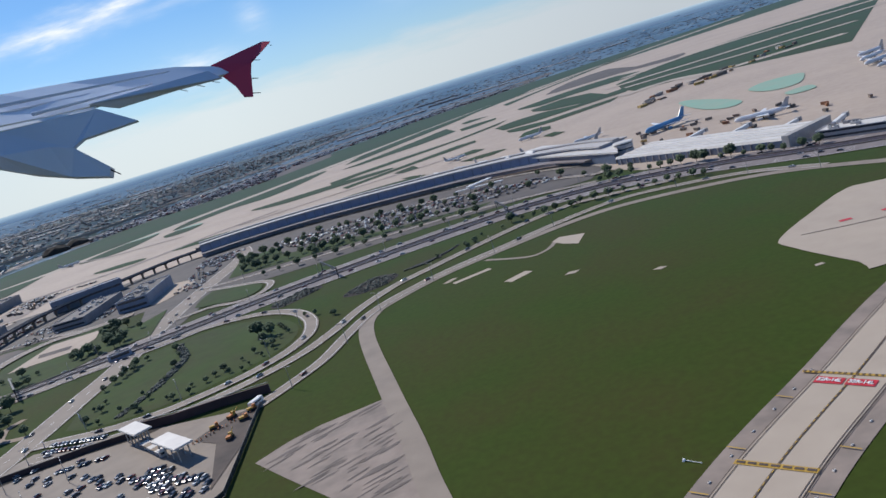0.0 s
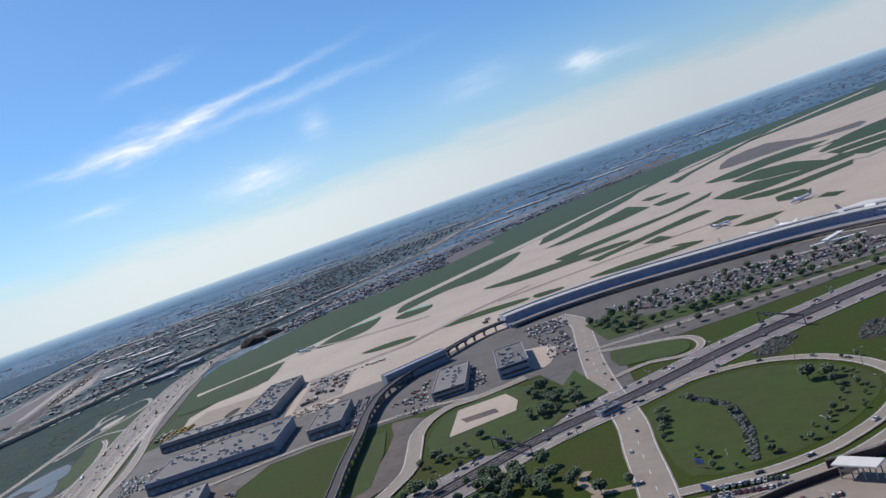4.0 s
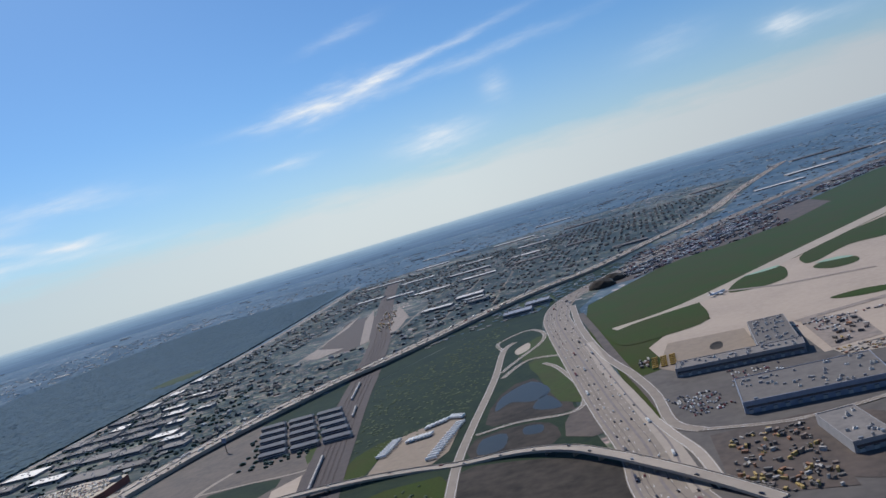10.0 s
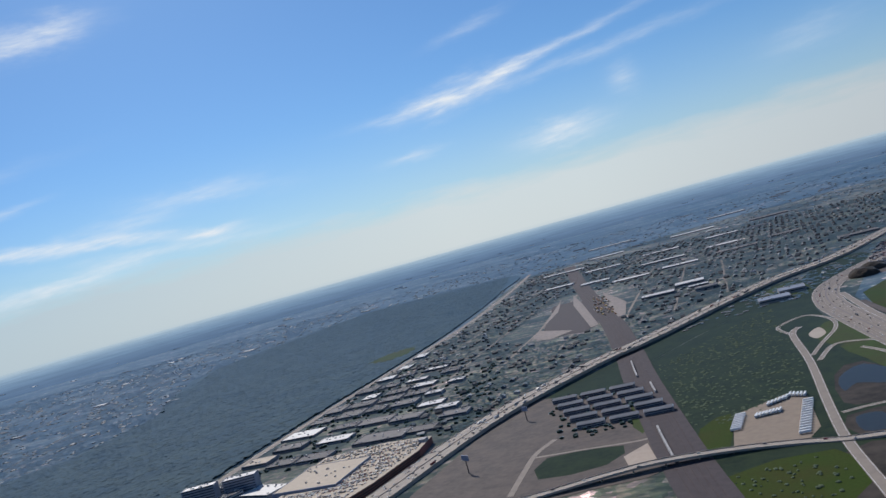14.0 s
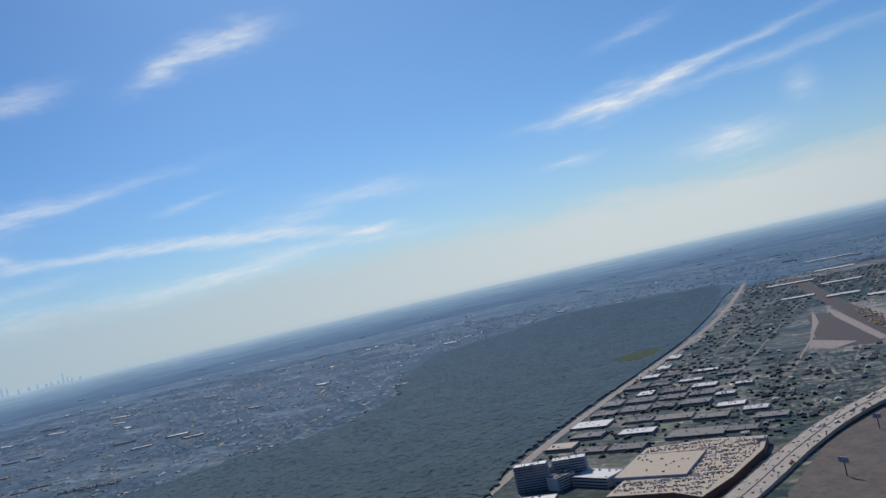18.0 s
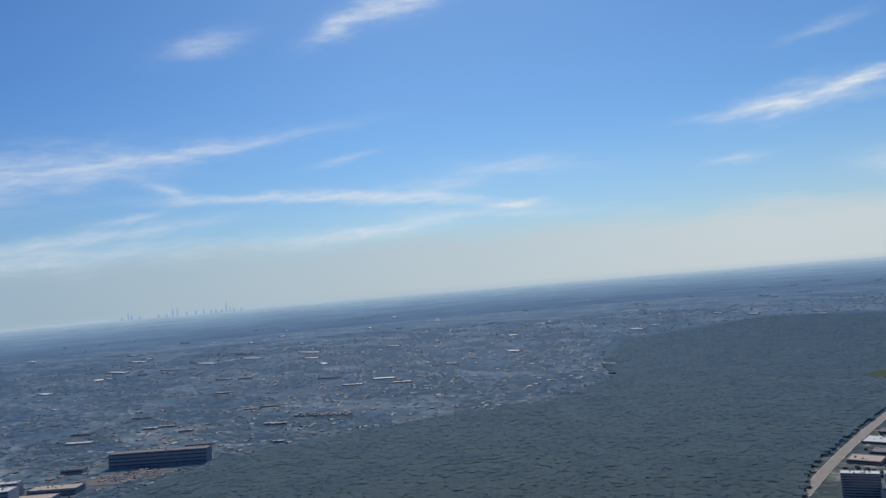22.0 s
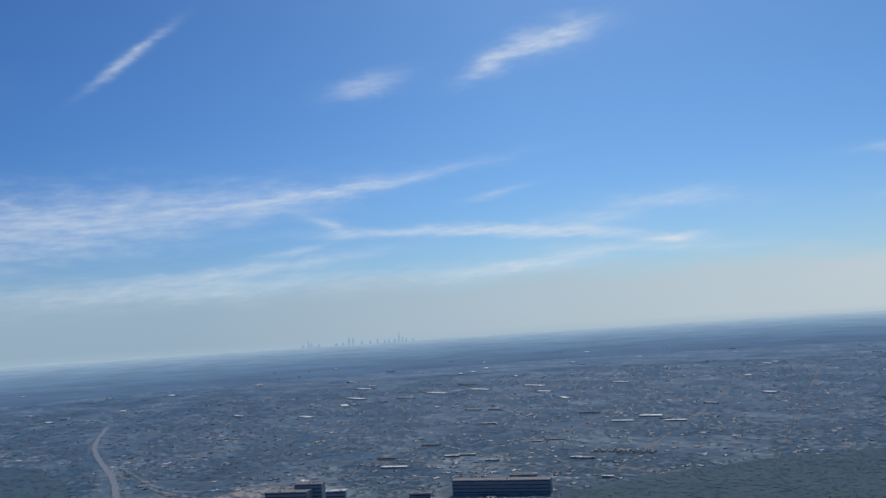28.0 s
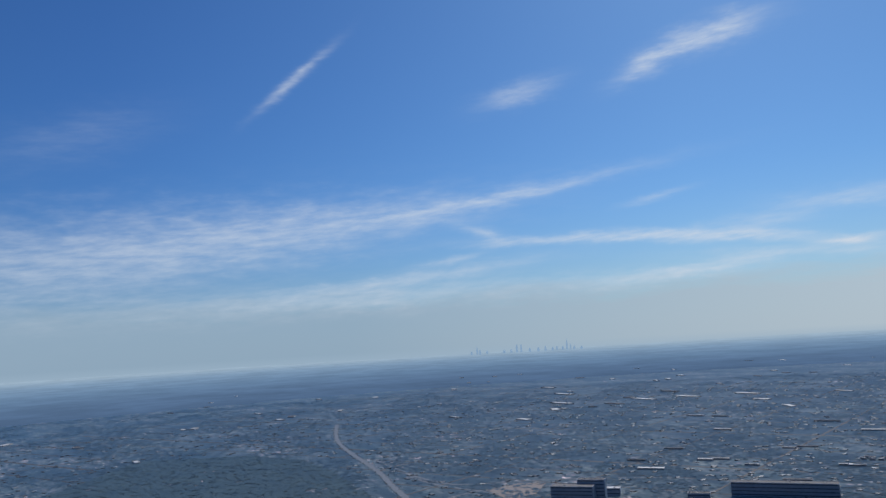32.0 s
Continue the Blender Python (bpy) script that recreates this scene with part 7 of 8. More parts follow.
reeds += [clump(x, y, frng.uniform(0.5, 1.3), 0.5, 0.8) for x, y in scattered([(-34, 591), (-10, 598), (13, 626), (5, 614), (-16, 593)], 200, frng)]
reeds += [clump(x, y, frng.uniform(0.5, 1.3), 0.5, 0.8) for x, y in scattered([(-208, 440), (-196, 480), (-191, 530), (-208, 575), (-202, 575), (-185, 530), (-190, 480), (-202, 440)], 420, frng)]
pieces("reed_bushes", ICO_V, ICO_F, reeds, M["reeds"], 0.3, "brown-green reeds and bushes in the lawn", "bushes")

ROADS2 = [[p[:2] for p in TOLLWAY], FREEWAY, RAIL, FROAD, KENNEDY]


def free(x, y, far=34):
    return not any(near_line(x, y, r, far) for r in ROADS2)


TOWN = [(-2100, 1250), (-1640, 1150), (-1590, 1260), (-1480, 1530), (-1400, 1680), (-1240, 2000), (-1110, 2230), (-960, 2420), (-780, 2800), (-560, 3350), (-330, 4300), (-2440, 4300), (-2260, 2850), (-2200, 2100), (-2180, 1600)]
YARD = [(-1880, 2100), (-1880, 2950), (-1600, 2850), (-1470, 2400), (-1500, 1980), (-1680, 1930)]
town_trees, town_houses = [], []
for x, y in scattered(TOWN, 20000, frng, lambda x, y: free(x, y) and not inside(x, y, YARD)):
    if y > 1900 or x > -1800:
        town_trees.append(clump(x, y, frng.uniform(2.4, 5.0), 0.8, 0.28))
for x, y in scattered(TOWN, 1700, frng, lambda x, y: free(x, y, 40) and not inside(x, y, YARD) and (y > 1750 or x > -1780)):
    gx, gy = round(x / 26) * 26, round(y / 18) * 18
    town_houses.append((gx + frng.uniform(-3, 3), gy, 0.3, frng.uniform(11, 17), frng.uniform(8, 11), frng.uniform(5, 8), radians(frng.choice((8, 98)))))
# the wide land beyond, thinning out with distance
far_trees, far_houses = [], []
FIELD = [(420, 60), (-60, 40), (-900, 100), (-1640, 500), (-1640, 1300), (-1480, 1530), (-1300, 1400), (-1100, 1800), (-980, 1800), (-870, 2060), (-600, 2360), (-441, 2450), (26, 3080), (587, 3510), (1041, 3730), (2500, 4330), (3500, 3300), (1500, 300)]


def builtup(x, y, d, gap):
    """Whether far trees and houses have to keep off this spot."""
    if inside(x, y, FIELD) or inside(x, y, WOODS) or inside(x, y, WOODS_FAR) or inside(x, y, TOWN) or (-2100 < x < -1600 and -200 < y < 1250):
        return True
    return d < 7000 and not free(x, y, gap)


while len(far_trees) < 52000:
    if len(far_trees) % 5 < 3:
        a, d = radians(frng.uniform(20, 102)), 1500 + 5600 * frng.random() ** 1.35
        x, y = -1900 - math.sin(a) * d, -900 + math.cos(a) * d
    else:
        a, d = radians(frng.uniform(-40, 110)), 1200 + 6200 * frng.random() ** 1.2
        x, y = -600 - math.sin(a) * d, 700 + math.cos(a) * d
    if builtup(x, y, d, 38):
        continue
    if noise.noise(Vector((x / 380.0, y / 380.0, 3.0))) < -0.12 and frng.random() < 0.8:
        continue
    far_trees.append(clump(x, y, (4.2 + d / 1500.0) * frng.uniform(0.6, 1.3), frng.uniform(0.5, 1.5), max(0.12, 0.26 - d / 24000.0)))
while len(far_houses) < 4600:
    a, d = radians(frng.uniform(-40, 120)), 1200 + 5500 * frng.random() ** 1.1
    x, y = -600 - math.sin(a) * d, 700 + math.cos(a) * d
    if builtup(x, y, d, 45):
        continue
    k = 1.0 + d / 12000.0
    far_houses.append((x, y, 0.3, frng.uniform(9, 17) * k, frng.uniform(7, 11) * k, frng.uniform(2.2, 3.2), radians(frng.choice((8, 98)))))
pieces("suburban_trees", ICO_V, ICO_F, town_trees, M["crowns"], 0.25, "dark green trees between houses", "trees", leafy=0.9)
pieces("houses", HOUSE_V, HOUSE_F, town_houses, M["houses"], 0.0, "small houses with dark gabled roofs", "houses")
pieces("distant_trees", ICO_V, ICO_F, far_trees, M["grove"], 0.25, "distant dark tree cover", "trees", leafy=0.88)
pieces("distant_houses", HOUSE_V, HOUSE_F, far_houses, M["houses"], 0.0, "distant suburban houses", "houses")
# streets of the town
st = bmesh.new()
for k in range(24):
    y0 = 1450 + k * 130
    x0, x1 = -2190 - k * 4, -1520 + k * 45
    for a, b in zip(np.linspace(x0, x1, 9), np.linspace(x0, x1, 9)[1:]):
        st.faces.new([st.verts.new(p) for p in ((a, y0, 0.5), (b, y0 + 8, 0.5), (b, y0 + 15, 0.5), (a, y0 + 7, 0.5))])
for k in range(8):
    x0 = -2120 + k * 130
    st.faces.new([st.verts.new(p) for p in ((x0, 1300 + k * 120, 0.55), (x0 + 7, 1300 + k * 120, 0.55), (x0 - 150, 4300, 0.55), (x0 - 157, 4300, 0.55))])
tagged(obj("town_streets", st, M["road"]), "grid of pale streets in the town", "road", "", "structure")

# ---- shopping centre, hotels and sheds by the tollway ----
mall = thing("parking_deck", "large tan parking deck with rows of cars", "parking deck", at=(0, 0, 0))
DECK = [(-1842, 830), (-1738, 838), (-1690, 815), (-1668, 900), (-1652, 1040), (-1662, 1118), (-1756, 1125), (-1868, 1090), (-1868, 1050), (-1750, 1050), (-1735, 915), (-1842, 910)]
obj("wall", prism(DECK, 0.3, 12.5), M["brick"], mall)
obj("deck", prism([(x * 0.998 - 3, y * 0.998 + 2) for x, y in DECK], 12.4, 13.2), M["roof_tan"], mall)
for k in range(3):
    obj("opening_band", prism([(-1689.5, 813), (-1667, 900), (-1651, 1040), (-1652.5, 1040.5), (-1668.5, 900.5), (-1691, 815)], 2 + k * 3.6, 3.8 + k * 3.6), M["dark"], mall)
obj("stair_tower", boxed(-1672, -1660, 1085, 1100, 0, 18), M["wall_pale"], mall)
dk = []
for poly in ([(-1835, 840), (-1740, 845), (-1695, 822), (-1680, 905), (-1740, 905), (-1838, 902)], [(-1740, 910), (-1675, 905), (-1660, 1040), (-1668, 1110), (-1756, 1115), (-1860, 1085), (-1860, 1058), (-1745, 1055)]):
    dk += parked(poly, 0, 12.0, 2.8, 10, 0.55, frng, z=13.2)
pieces("deck_cars", TWO_V, TWO_F, dk, M["cars"], 0.0, "cars parked in rows on a tan deck", "parked cars")
flat_building("shopping_hall", "big flat-roofed hall with a tan roof", "shopping hall", (-1860, 908), (-1740, 912), 130, 17, "wall_blue", "roof_tan", 16, 1, "", 41)
flat_building("hotel", "tall grey hotel slab with a pale roof", "hotel", (-2040, 905), (-1985, 925), 22, 44, "wall_blue", "roof_white", 6, 10, "hotels", 42)
flat_building("hotel", "tall grey hotel slab with roof plant", "hotel", (-1985, 945), (-1930, 965), 24, 40, "wall_blue", "roof_white", 6, 9, "hotels", 43)
flat_building("hotel", "low grey hotel side wing", "hotel", (-1960, 905), (-1945, 945), 26, 22, "wall_pale", "roof_grey", 5, 5, "hotels", 44)
flat_building("office_block", "pale office with white parapets", "office", (-1945, 930), (-1872, 912), 50, 16, "wall_pale", "roof_white", 9, 3, "", 45)
flat_building("office_block", "pale low office by the forest road", "office", (-1985, 800), (-1925, 815), 40, 14, "wall_pale", "roof_white", 7, 3, "", 46)
flat_building("office_block", "grey low office with roof plant", "office", (-2070, 1010), (-2030, 1018), 26, 10, "wall", "roof_grey", 5, 2, "", 47)
SHEDS = [(-2133, 1323, 87, 62, "roof_white"), (-1984, 1234, 75, 42, "roof_white"), (-1923, 1457, 66, 46, "roof_grey"), (-2082, 1612, 40, 52, "roof_white"), (-1866, 1180, 110, 60, "roof_grey"), (-2110, 1150, 60, 50, "roof_tan"),
         (-2030, 1120, 60, 40, "roof_grey"), (-1960, 1120, 70, 44, "roof_grey"), (-2090, 1230, 70, 44, "roof_grey"), (-2010, 1340, 60, 40, "roof_grey"), (-1940, 1330, 80, 50, "roof_grey"), (-1850, 1310, 70, 44, "roof_grey"),
         (-2130, 1430, 60, 44, "roof_grey"), (-2060, 1440, 64, 60, "roof_grey"), (-1985, 1450, 50, 40, "roof_grey"), (-1830, 1410, 60, 40, "roof_white"), (-2140, 1520, 50, 60, "roof_grey"), (-2080, 1530, 70, 50, "roof_grey"),
         (-2000, 1540, 60, 50, "roof_grey"), (-1930, 1550, 60, 40, "roof_grey"), (-1860, 1520, 44, 30, "roof_white"), (-2020, 1620, 60, 50, "roof_grey"), (-1950, 1640, 60, 44, "roof_white"), (-2150, 1700, 60, 60, "roof_grey"),
         (-2085, 1720, 50, 40, "roof_grey"), (-2010, 1730, 60, 34, "roof_white"), (-2150, 1830, 50, 50, "roof_white"), (-2090, 1840, 50, 36, "roof_grey"), (-2010, 1850, 70, 30, "roof_white"), (-1920, 1760, 50, 40, "roof_grey"),
         (-1780, 1200, 80, 40, "roof_grey"), (-1720, 1280, 60, 40, "roof_grey"), (-1840, 1620, 40, 30, "roof_white"), (-2150, 1960, 40, 60, "roof_white"), (-2170, 2120, 40, 70, "roof_white"), (-1760, 1350, 50, 36, "roof_white")]
for k, (x, y, w, d, rf) in enumerate(SHEDS):
    flat_building("shed", "flat %s-roofed industrial shed" % {"roof_white": "white", "roof_grey": "grey", "roof_tan": "tan"}[rf], "warehouse", (x, y), (x + w, y + 4), d, 5 + k % 3, "wall", rf, 5 + k % 5, 1, "industrial sheds", 60 + k)
bt = [clump(x, y, frng.uniform(3, 6)) for x, y in scattered([(-2100, 1050), (-1800, 1130), (-1650, 1150), (-1600, 1300), (-1750, 1750), (-2180, 2000)], 420, frng)]
pieces("shed_trees", ICO_V, ICO_F, bt, M["crowns"], 0.25, "dark trees between industrial sheds", "trees")
# apartment rows beside the railway
for k in range(15):
    u, v = k % 3, k // 3
    x, y = -1470 + u * 52 + v * 22, 1235 + u * 6 - v * 46
    ap = thing("apartment_row", "long dark-roofed apartment row", "apartment house", "apartment rows", (x, y, 0.3), 8)
    obj("wall", boxed(0, 44, 0, 13, 0, 7), M["wall"], ap)
    bm = bmesh.new()
    vs = [bm.verts.new(p) for p in ((-0.8, -0.8, 7), (44.8, -0.8, 7), (44.8, 13.8, 7), (-0.8, 13.8, 7), (2, 6.5, 10), (42, 6.5, 10))]
    for f in ((0, 1, 5, 4), (1, 2, 5), (2, 3, 4, 5), (3, 0, 4), (3, 2, 1, 0)):
        bm.faces.new([vs[i] for i in f])
    obj("roof", bm, M["roof_house"], ap)
    for z in (1.4, 4.4):
        obj("window_band", boxed(1.5, 42.5, -0.12, 0.1, z, z + 1.3), M["glass"], ap)
pieces("yard_trees", ICO_V, ICO_F, [clump(x, y, frng.uniform(2.5, 5)) for x, y in scattered([(-1500, 1290), (-1330, 1270), (-1290, 1010), (-1400, 1010)], 90, frng)], M["crowns"], 0.25, "dark trees between apartment rows", "trees")
# factories and stores along the tollway and the rail yard
BIG = [(-1470, 2330, 100, 50, "roof_white"), (-1380, 2440, 90, 60, "roof_white"), (-1300, 2260, 60, 40, "roof_grey"), (-1330, 2350, 60, 30, "roof_white"), (-1120, 1820, 70, 50, "wall_blue"), (-1075, 1900, 60, 50, "wall_blue"),
       (-1690, 3000, 150, 60, "roof_white"), (-1500, 3080, 140, 60, "roof_white"), (-1850, 3150, 120, 60, "roof_white"), (-1300, 3200, 160, 50, "roof_grey"), (-2050, 3300, 130, 60, "roof_white"), (-1640, 3400, 200, 50, "roof_white"),
       (-1360, 3500, 150, 70, "roof_white"), (-1100, 3350, 120, 60, "roof_grey"), (-1950, 3700, 170, 60, "roof_white"), (-1700, 3900, 180, 60, "roof_white"), (-1400, 4000, 160, 70, "roof_white"), (-2250, 4000, 220, 60, "roof_white"),
       (-2100, 4500, 200, 80, "roof_white"), (-1650, 4700, 250, 80, "roof_white"), (-1200, 4500, 200, 80, "roof_grey"), (-2300, 5400, 300, 70, "roof_white"), (-1500, 5600, 250, 80, "roof_white")]
BIG += [(-880, 2750, 120, 50, "roof_grey"), (-300, 3500, 200, 60, "roof_white"), (-100, 3900, 220, 80, "roof_white"), (150, 4300, 220, 70, "roof_grey"), (400, 4300, 200, 80, "roof_white"), (600, 4700, 240, 80, "roof_white"),
        (100, 4900, 260, 80, "roof_grey"), (900, 5100, 260, 90, "roof_white"), (-500, 4500, 180, 70, "roof_grey"), (1300, 5300, 260, 90, "roof_white")]
BIG += [(-6312, 2120, 200, 40, "roof_white"), (-6179, 2378, 180, 40, "roof_white"), (-6556, 1660, 200, 40, "roof_white"), (-6199, 1828, 150, 36, "roof_grey"), (-6000, 2700, 180, 40, "roof_white"), (-6600, 2600, 150, 40, "roof_grey"),
        (-5600, 2450, 110, 36, "roof_white"), (-7200, 2100, 190, 44, "roof_white"), (-6323, 822, 110, 24, "roof_white"), (-7972, 20, 120, 30, "roof_white"), (-5824, -912, 80, 24, "roof_white"), (-7922, 2424, 160, 36, "roof_white"),
        (-5558, 3076, 120, 30, "roof_white"), (-4301, 2330, 70, 22, "roof_white"), (-3458, 2401, 60, 20, "roof_white")]
for k, (x, y, w, d, rf) in enumerate(BIG):
    # halls beyond x -1800 get paler walls, haze put into the colour
    flat_building("factory_hall", "%s flat-roofed industrial hall" % {"roof_white": "pale", "roof_grey": "grey", "wall_blue": "dark"}[rf], "warehouse", (x, y), (x + w, y + w * 0.08), d, (9 if y < 2600 and x > -1500 else 5) + k % 3, "wall" if x > -1800 else "wall_pale", rf, 3, 1, "distant halls", 200 + k)
# halls, stores and flats of the suburb behind the forest: front corners, depth, height
NEAR_HALLS = [((-4243, 1816), (-4162, 1866), 34, 7, "roof_white"), ((-4241, 1645), (-4168, 1692), 26, 6, "roof_white"), ((-4059, 1762), (-3990, 1807), 26, 6, "roof_white"), ((-4120, 1800), (-4075, 1828), 18, 6, "roof_grey"),
              ((-4584, 1782), (-4492, 1836), 22, 6, "roof_grey"), ((-3765, 943), (-3735, 968), 16, 7, "roof_white"), ((-3735, 950), (-3700, 984), 14, 7, "roof_white"), ((-4139, 476), (-4073, 532), 26, 6, "roof_white"),
              ((-4139, 726), (-4100, 757), 18, 6, "roof_white"), ((-4120, 770), (-4075, 806), 16, 6, "roof_white"), ((-3960, 758), (-3925, 786), 14, 6, "roof_white"), ((-4135, 1106), (-4095, 1134), 12, 5, "roof_white"),
              ((-4119, 1159), (-4060, 1202), 16, 5, "roof_grey"), ((-5220, 1627), (-5140, 1662), 20, 6, "roof_white"), ((-5100, 1680), (-5030, 1710), 18, 6, "roof_grey"), ((-3480, 782), (-3455, 804), 14, 6, "roof_white"),
              ((-3381, 902), (-3365, 915), 10, 5, "roof_grey"), ((-4300, 560), (-4250, 600), 18, 6, "roof_grey"), ((-4420, 820), (-4360, 860), 18, 6, "roof_grey"), ((-4700, 1320), (-4640, 1360), 18, 6, "roof_white"), ((-3700, 640), (-3640, 690), 20, 7, "roof_grey")]
for k, (p_, q_, d, h, rf) in enumerate(NEAR_HALLS):
    flat_building("store_hall", "%s flat-roofed store in a wooded suburb" % ("white" if rf == "roof_white" else "grey"), "store", p_, q_, d, h, "wall_pale", rf, 3, 1, "suburban stores", 500 + k)
frn = random.Random(19)
for k in range(24):
    u, v = (k % 8) * 27 + frn.uniform(-5, 5), (k // 8) * 34 + frn.uniform(-6, 6)
    x, y = -3795 + u * 0.87 - v * 0.3, 1075 + u * 0.42 + v * 0.5
    flat_building("flat_block", "small white-roofed block of flats", "apartment house", (x, y), (x + 14, y + 8), 9, 6, "wall_pale", "roof_white", 0, 1, "white-roofed flats", 540 + k)
brng = random.Random(77)
for k in range(130):
    a, d = radians(brng.uniform(-30, 108)), brng.uniform(3200, 10500)
    x, y = -600 - math.sin(a) * d, 700 + math.cos(a) * d
    if inside(x, y, WOODS) or inside(x, y, WOODS_FAR) or (x > -1000 and y < 4800) or (x < -2000 and y < 3000 and x > -3600):
        continue
    if math.hypot(x + 1900, y + 900) < 4200:
        continue
    w = brng.uniform(30, 110)
    # pale walls here stand in for the haze over distant halls
    flat_building("factory_hall", "distant flat-roofed hall among trees", "warehouse", (x, y), (x + w, y + w * brng.choice((0.08, -0.4))), brng.uniform(24, 48), brng.uniform(4, 7), "wall_pale",
                  brng.choice(("roof_white", "roof_white", "roof_grey")), 0, 0, "distant halls", 300 + k)
# rail yard sheds and standing wagons
wg = [(x, y, 0.8, 16, 3, 4, radians(-68 + brng.uniform(-2, 2))) for x, y in scattered([(-1700, 2700), (-1640, 2640), (-1520, 2180), (-1560, 2150), (-1640, 2400)], 70, brng)]
pieces("yard_wagons", BOX_V, BOX_F, wg, M["machines"], 0.05, "rows of freight wagons in a rail yard", "railway wagons")
LOTS = [(-868, 2010), (-756, 2016), (-441, 2440), (26, 3070), (587, 3500), (760, 4060), (250, 3590), (-340, 2860), (-735, 2230)]
area("truck_lot", [(-889, 1924), (-865, 2093), (-801, 2441), (-625, 2570), (-416, 2765), (-283, 2946), (-242, 2470), (-390, 2251), (-551, 2134), (-688, 2073), (-809, 1944)], 0.44, M["dirt"], label="brown car and truck lots beside the airfield", category="yard")
area("truck_lot", LOTS, 0.4, M["lot"], 2, label="grey truck lots between the freeway and the airfield", category="yard")
lt = []
for k in range(15):
    for x, y, h in along([(-850 + k * 16, 2005 + k * 2), (-690 + k * 16, 2230 + k * 3), (-330 + k * 20, 2760 + k * 6), (100 + k * 26, 3330 + k * 8)], 5.2):
        if inside(x, y, LOTS) and noise.noise(Vector((x / 90.0, y / 90.0, k * 0.35))) > -0.05 and brng.random() < 0.7:
            lt.append((x, y, 0.6, brng.uniform(9, 15), 2.6, 3.4, radians(h + 90)))
LOT_ROWS = [(-865, 2093), (-801, 2441), (-625, 2570), (-416, 2765), (-390, 2251), (-551, 2134), (-688, 2073), (-809, 1944)]
for x, y in scattered(LOT_ROWS, 1500, brng):
    row = round((x * 0.83 - y * 0.56) / 17.0)
    if row % 3:
        lt.append((x, y, 0.6, brng.uniform(4, 13), 2.3, brng.uniform(1.5, 3.2), radians(56 + 90 * (row % 2))))
pieces("truck_park", BOX_V, BOX_F, lt, M["cars"], 0.05, "rows of trucks and containers beside the tollway", "trucks")
# earth mounds by the ramps
for x, y, r in ((-888, 1945, 34), (-862, 2010, 30)):
    bm = bmesh.new()
    bmesh.ops.create_icosphere(bm, subdivisions=3, radius=r)
    for v in bm.verts:
        v.co.z = max(0.0, v.co.z) * 0.55 * (1 + 0.3 * noise.noise(v.co / 12.0))
    tagged(obj("earth_mound", bm, M["darkdirt"], at=(x, y, 0.3)), "dark heaped earth mound beside a ramp", "earth mound")
# tower blocks by the expressway
OFFICES = [((-3804, -53), (-3726, 23), 46, 60, "roof_grey"), ((-3790, 20), (-3740, 70), 30, 70, "roof_grey"), ((-3560, -30), (-3505, 45), 46, 48, "roof_white"), ((-3480, 40), (-3430, 95), 46, 44, "roof_white"), ((-3470, 100), (-3405, 160), 60, 12, "roof_tan"),
           ((-3535, 165), (-3450, 240), 44, 14, "roof_tan"), ((-3590, 110), (-3550, 150), 30, 34, "roof_white"), ((-3785, -237), (-3745, -202), 30, 14, "roof_white"), ((-3700, -190), (-3640, -130), 34, 26, "roof_grey"), ((-3650, -80), (-3600, -40), 24, 18, "roof_white"),
           ((-3645, 399), (-3448, 565), 36, 36, "roof_grey"), ((-3700, 300), (-3660, 340), 30, 12, "roof_grey"), ((-3880, 140), (-3840, 190), 30, 20, "roof_white")]
for k, (p_, q_, d, h, rf) in enumerate(OFFICES):
    flat_building("office_block" if h > 14 else "parking_deck", ("%s office slab by an expressway" % ("pale-roofed" if rf == "roof_white" else "dark glass")) if h > 14 else "low parking deck beside office slabs", "office" if h > 14 else "parking deck",
                  p_, q_, d, h, "wall_blue", rf, 6, max(1, h // 8), "office slabs", 400 + k)
deck_cars = [(-3497 + frn.uniform(-60, 60) , 380 + frn.uniform(-45, 60), 0.6, 4.4, 1.9, 1.5, radians(40 + 90 * (k % 2))) for k in range(150)]
area("paved_lot", [(-3590, 300), (-3560, 400), (-3460, 500), (-3400, 440), (-3440, 330), (-3520, 270)], 0.9, M["lot"], label="grey car park in front of a long office slab", category="yard")
pieces("office_cars", BOX_V, BOX_F, deck_cars, M["cars"], 0.0, "cars parked before a long office slab", "parked cars")
# streets of the far suburbs
st = bmesh.new()
GU, GV = (0.886, 0.463), (-0.463, 0.886)


def street(a0, b0, da, db, w, z):
    p0 = (-5500 + a0 * GU[0] + b0 * GV[0], 800 + a0 * GU[1] + b0 * GV[1])
    p1 = (-5500 + (a0 + da) * GU[0] + (b0 + db) * GV[0], 800 + (a0 + da) * GU[1] + (b0 + db) * GV[1])
    if inside(*p0, WOODS) or inside(*p1, WOODS) or inside(*p0, WOODS_FAR) or inside(*p1, WOODS_FAR) or p0[0] > -2600 or p1[0] > -2600:
        return
    nx, ny = (p1[1] - p0[1]), -(p1[0] - p0[0])
    n_ = math.hypot(nx, ny)
    nx, ny = nx / n_ * w / 2, ny / n_ * w / 2
    st.faces.new([st.verts.new(c) for c in ((p0[0] + nx, p0[1] + ny, z), (p1[0] + nx, p1[1] + ny, z), (p1[0] - nx, p1[1] - ny, z), (p0[0] - nx, p0[1] - ny, z))])


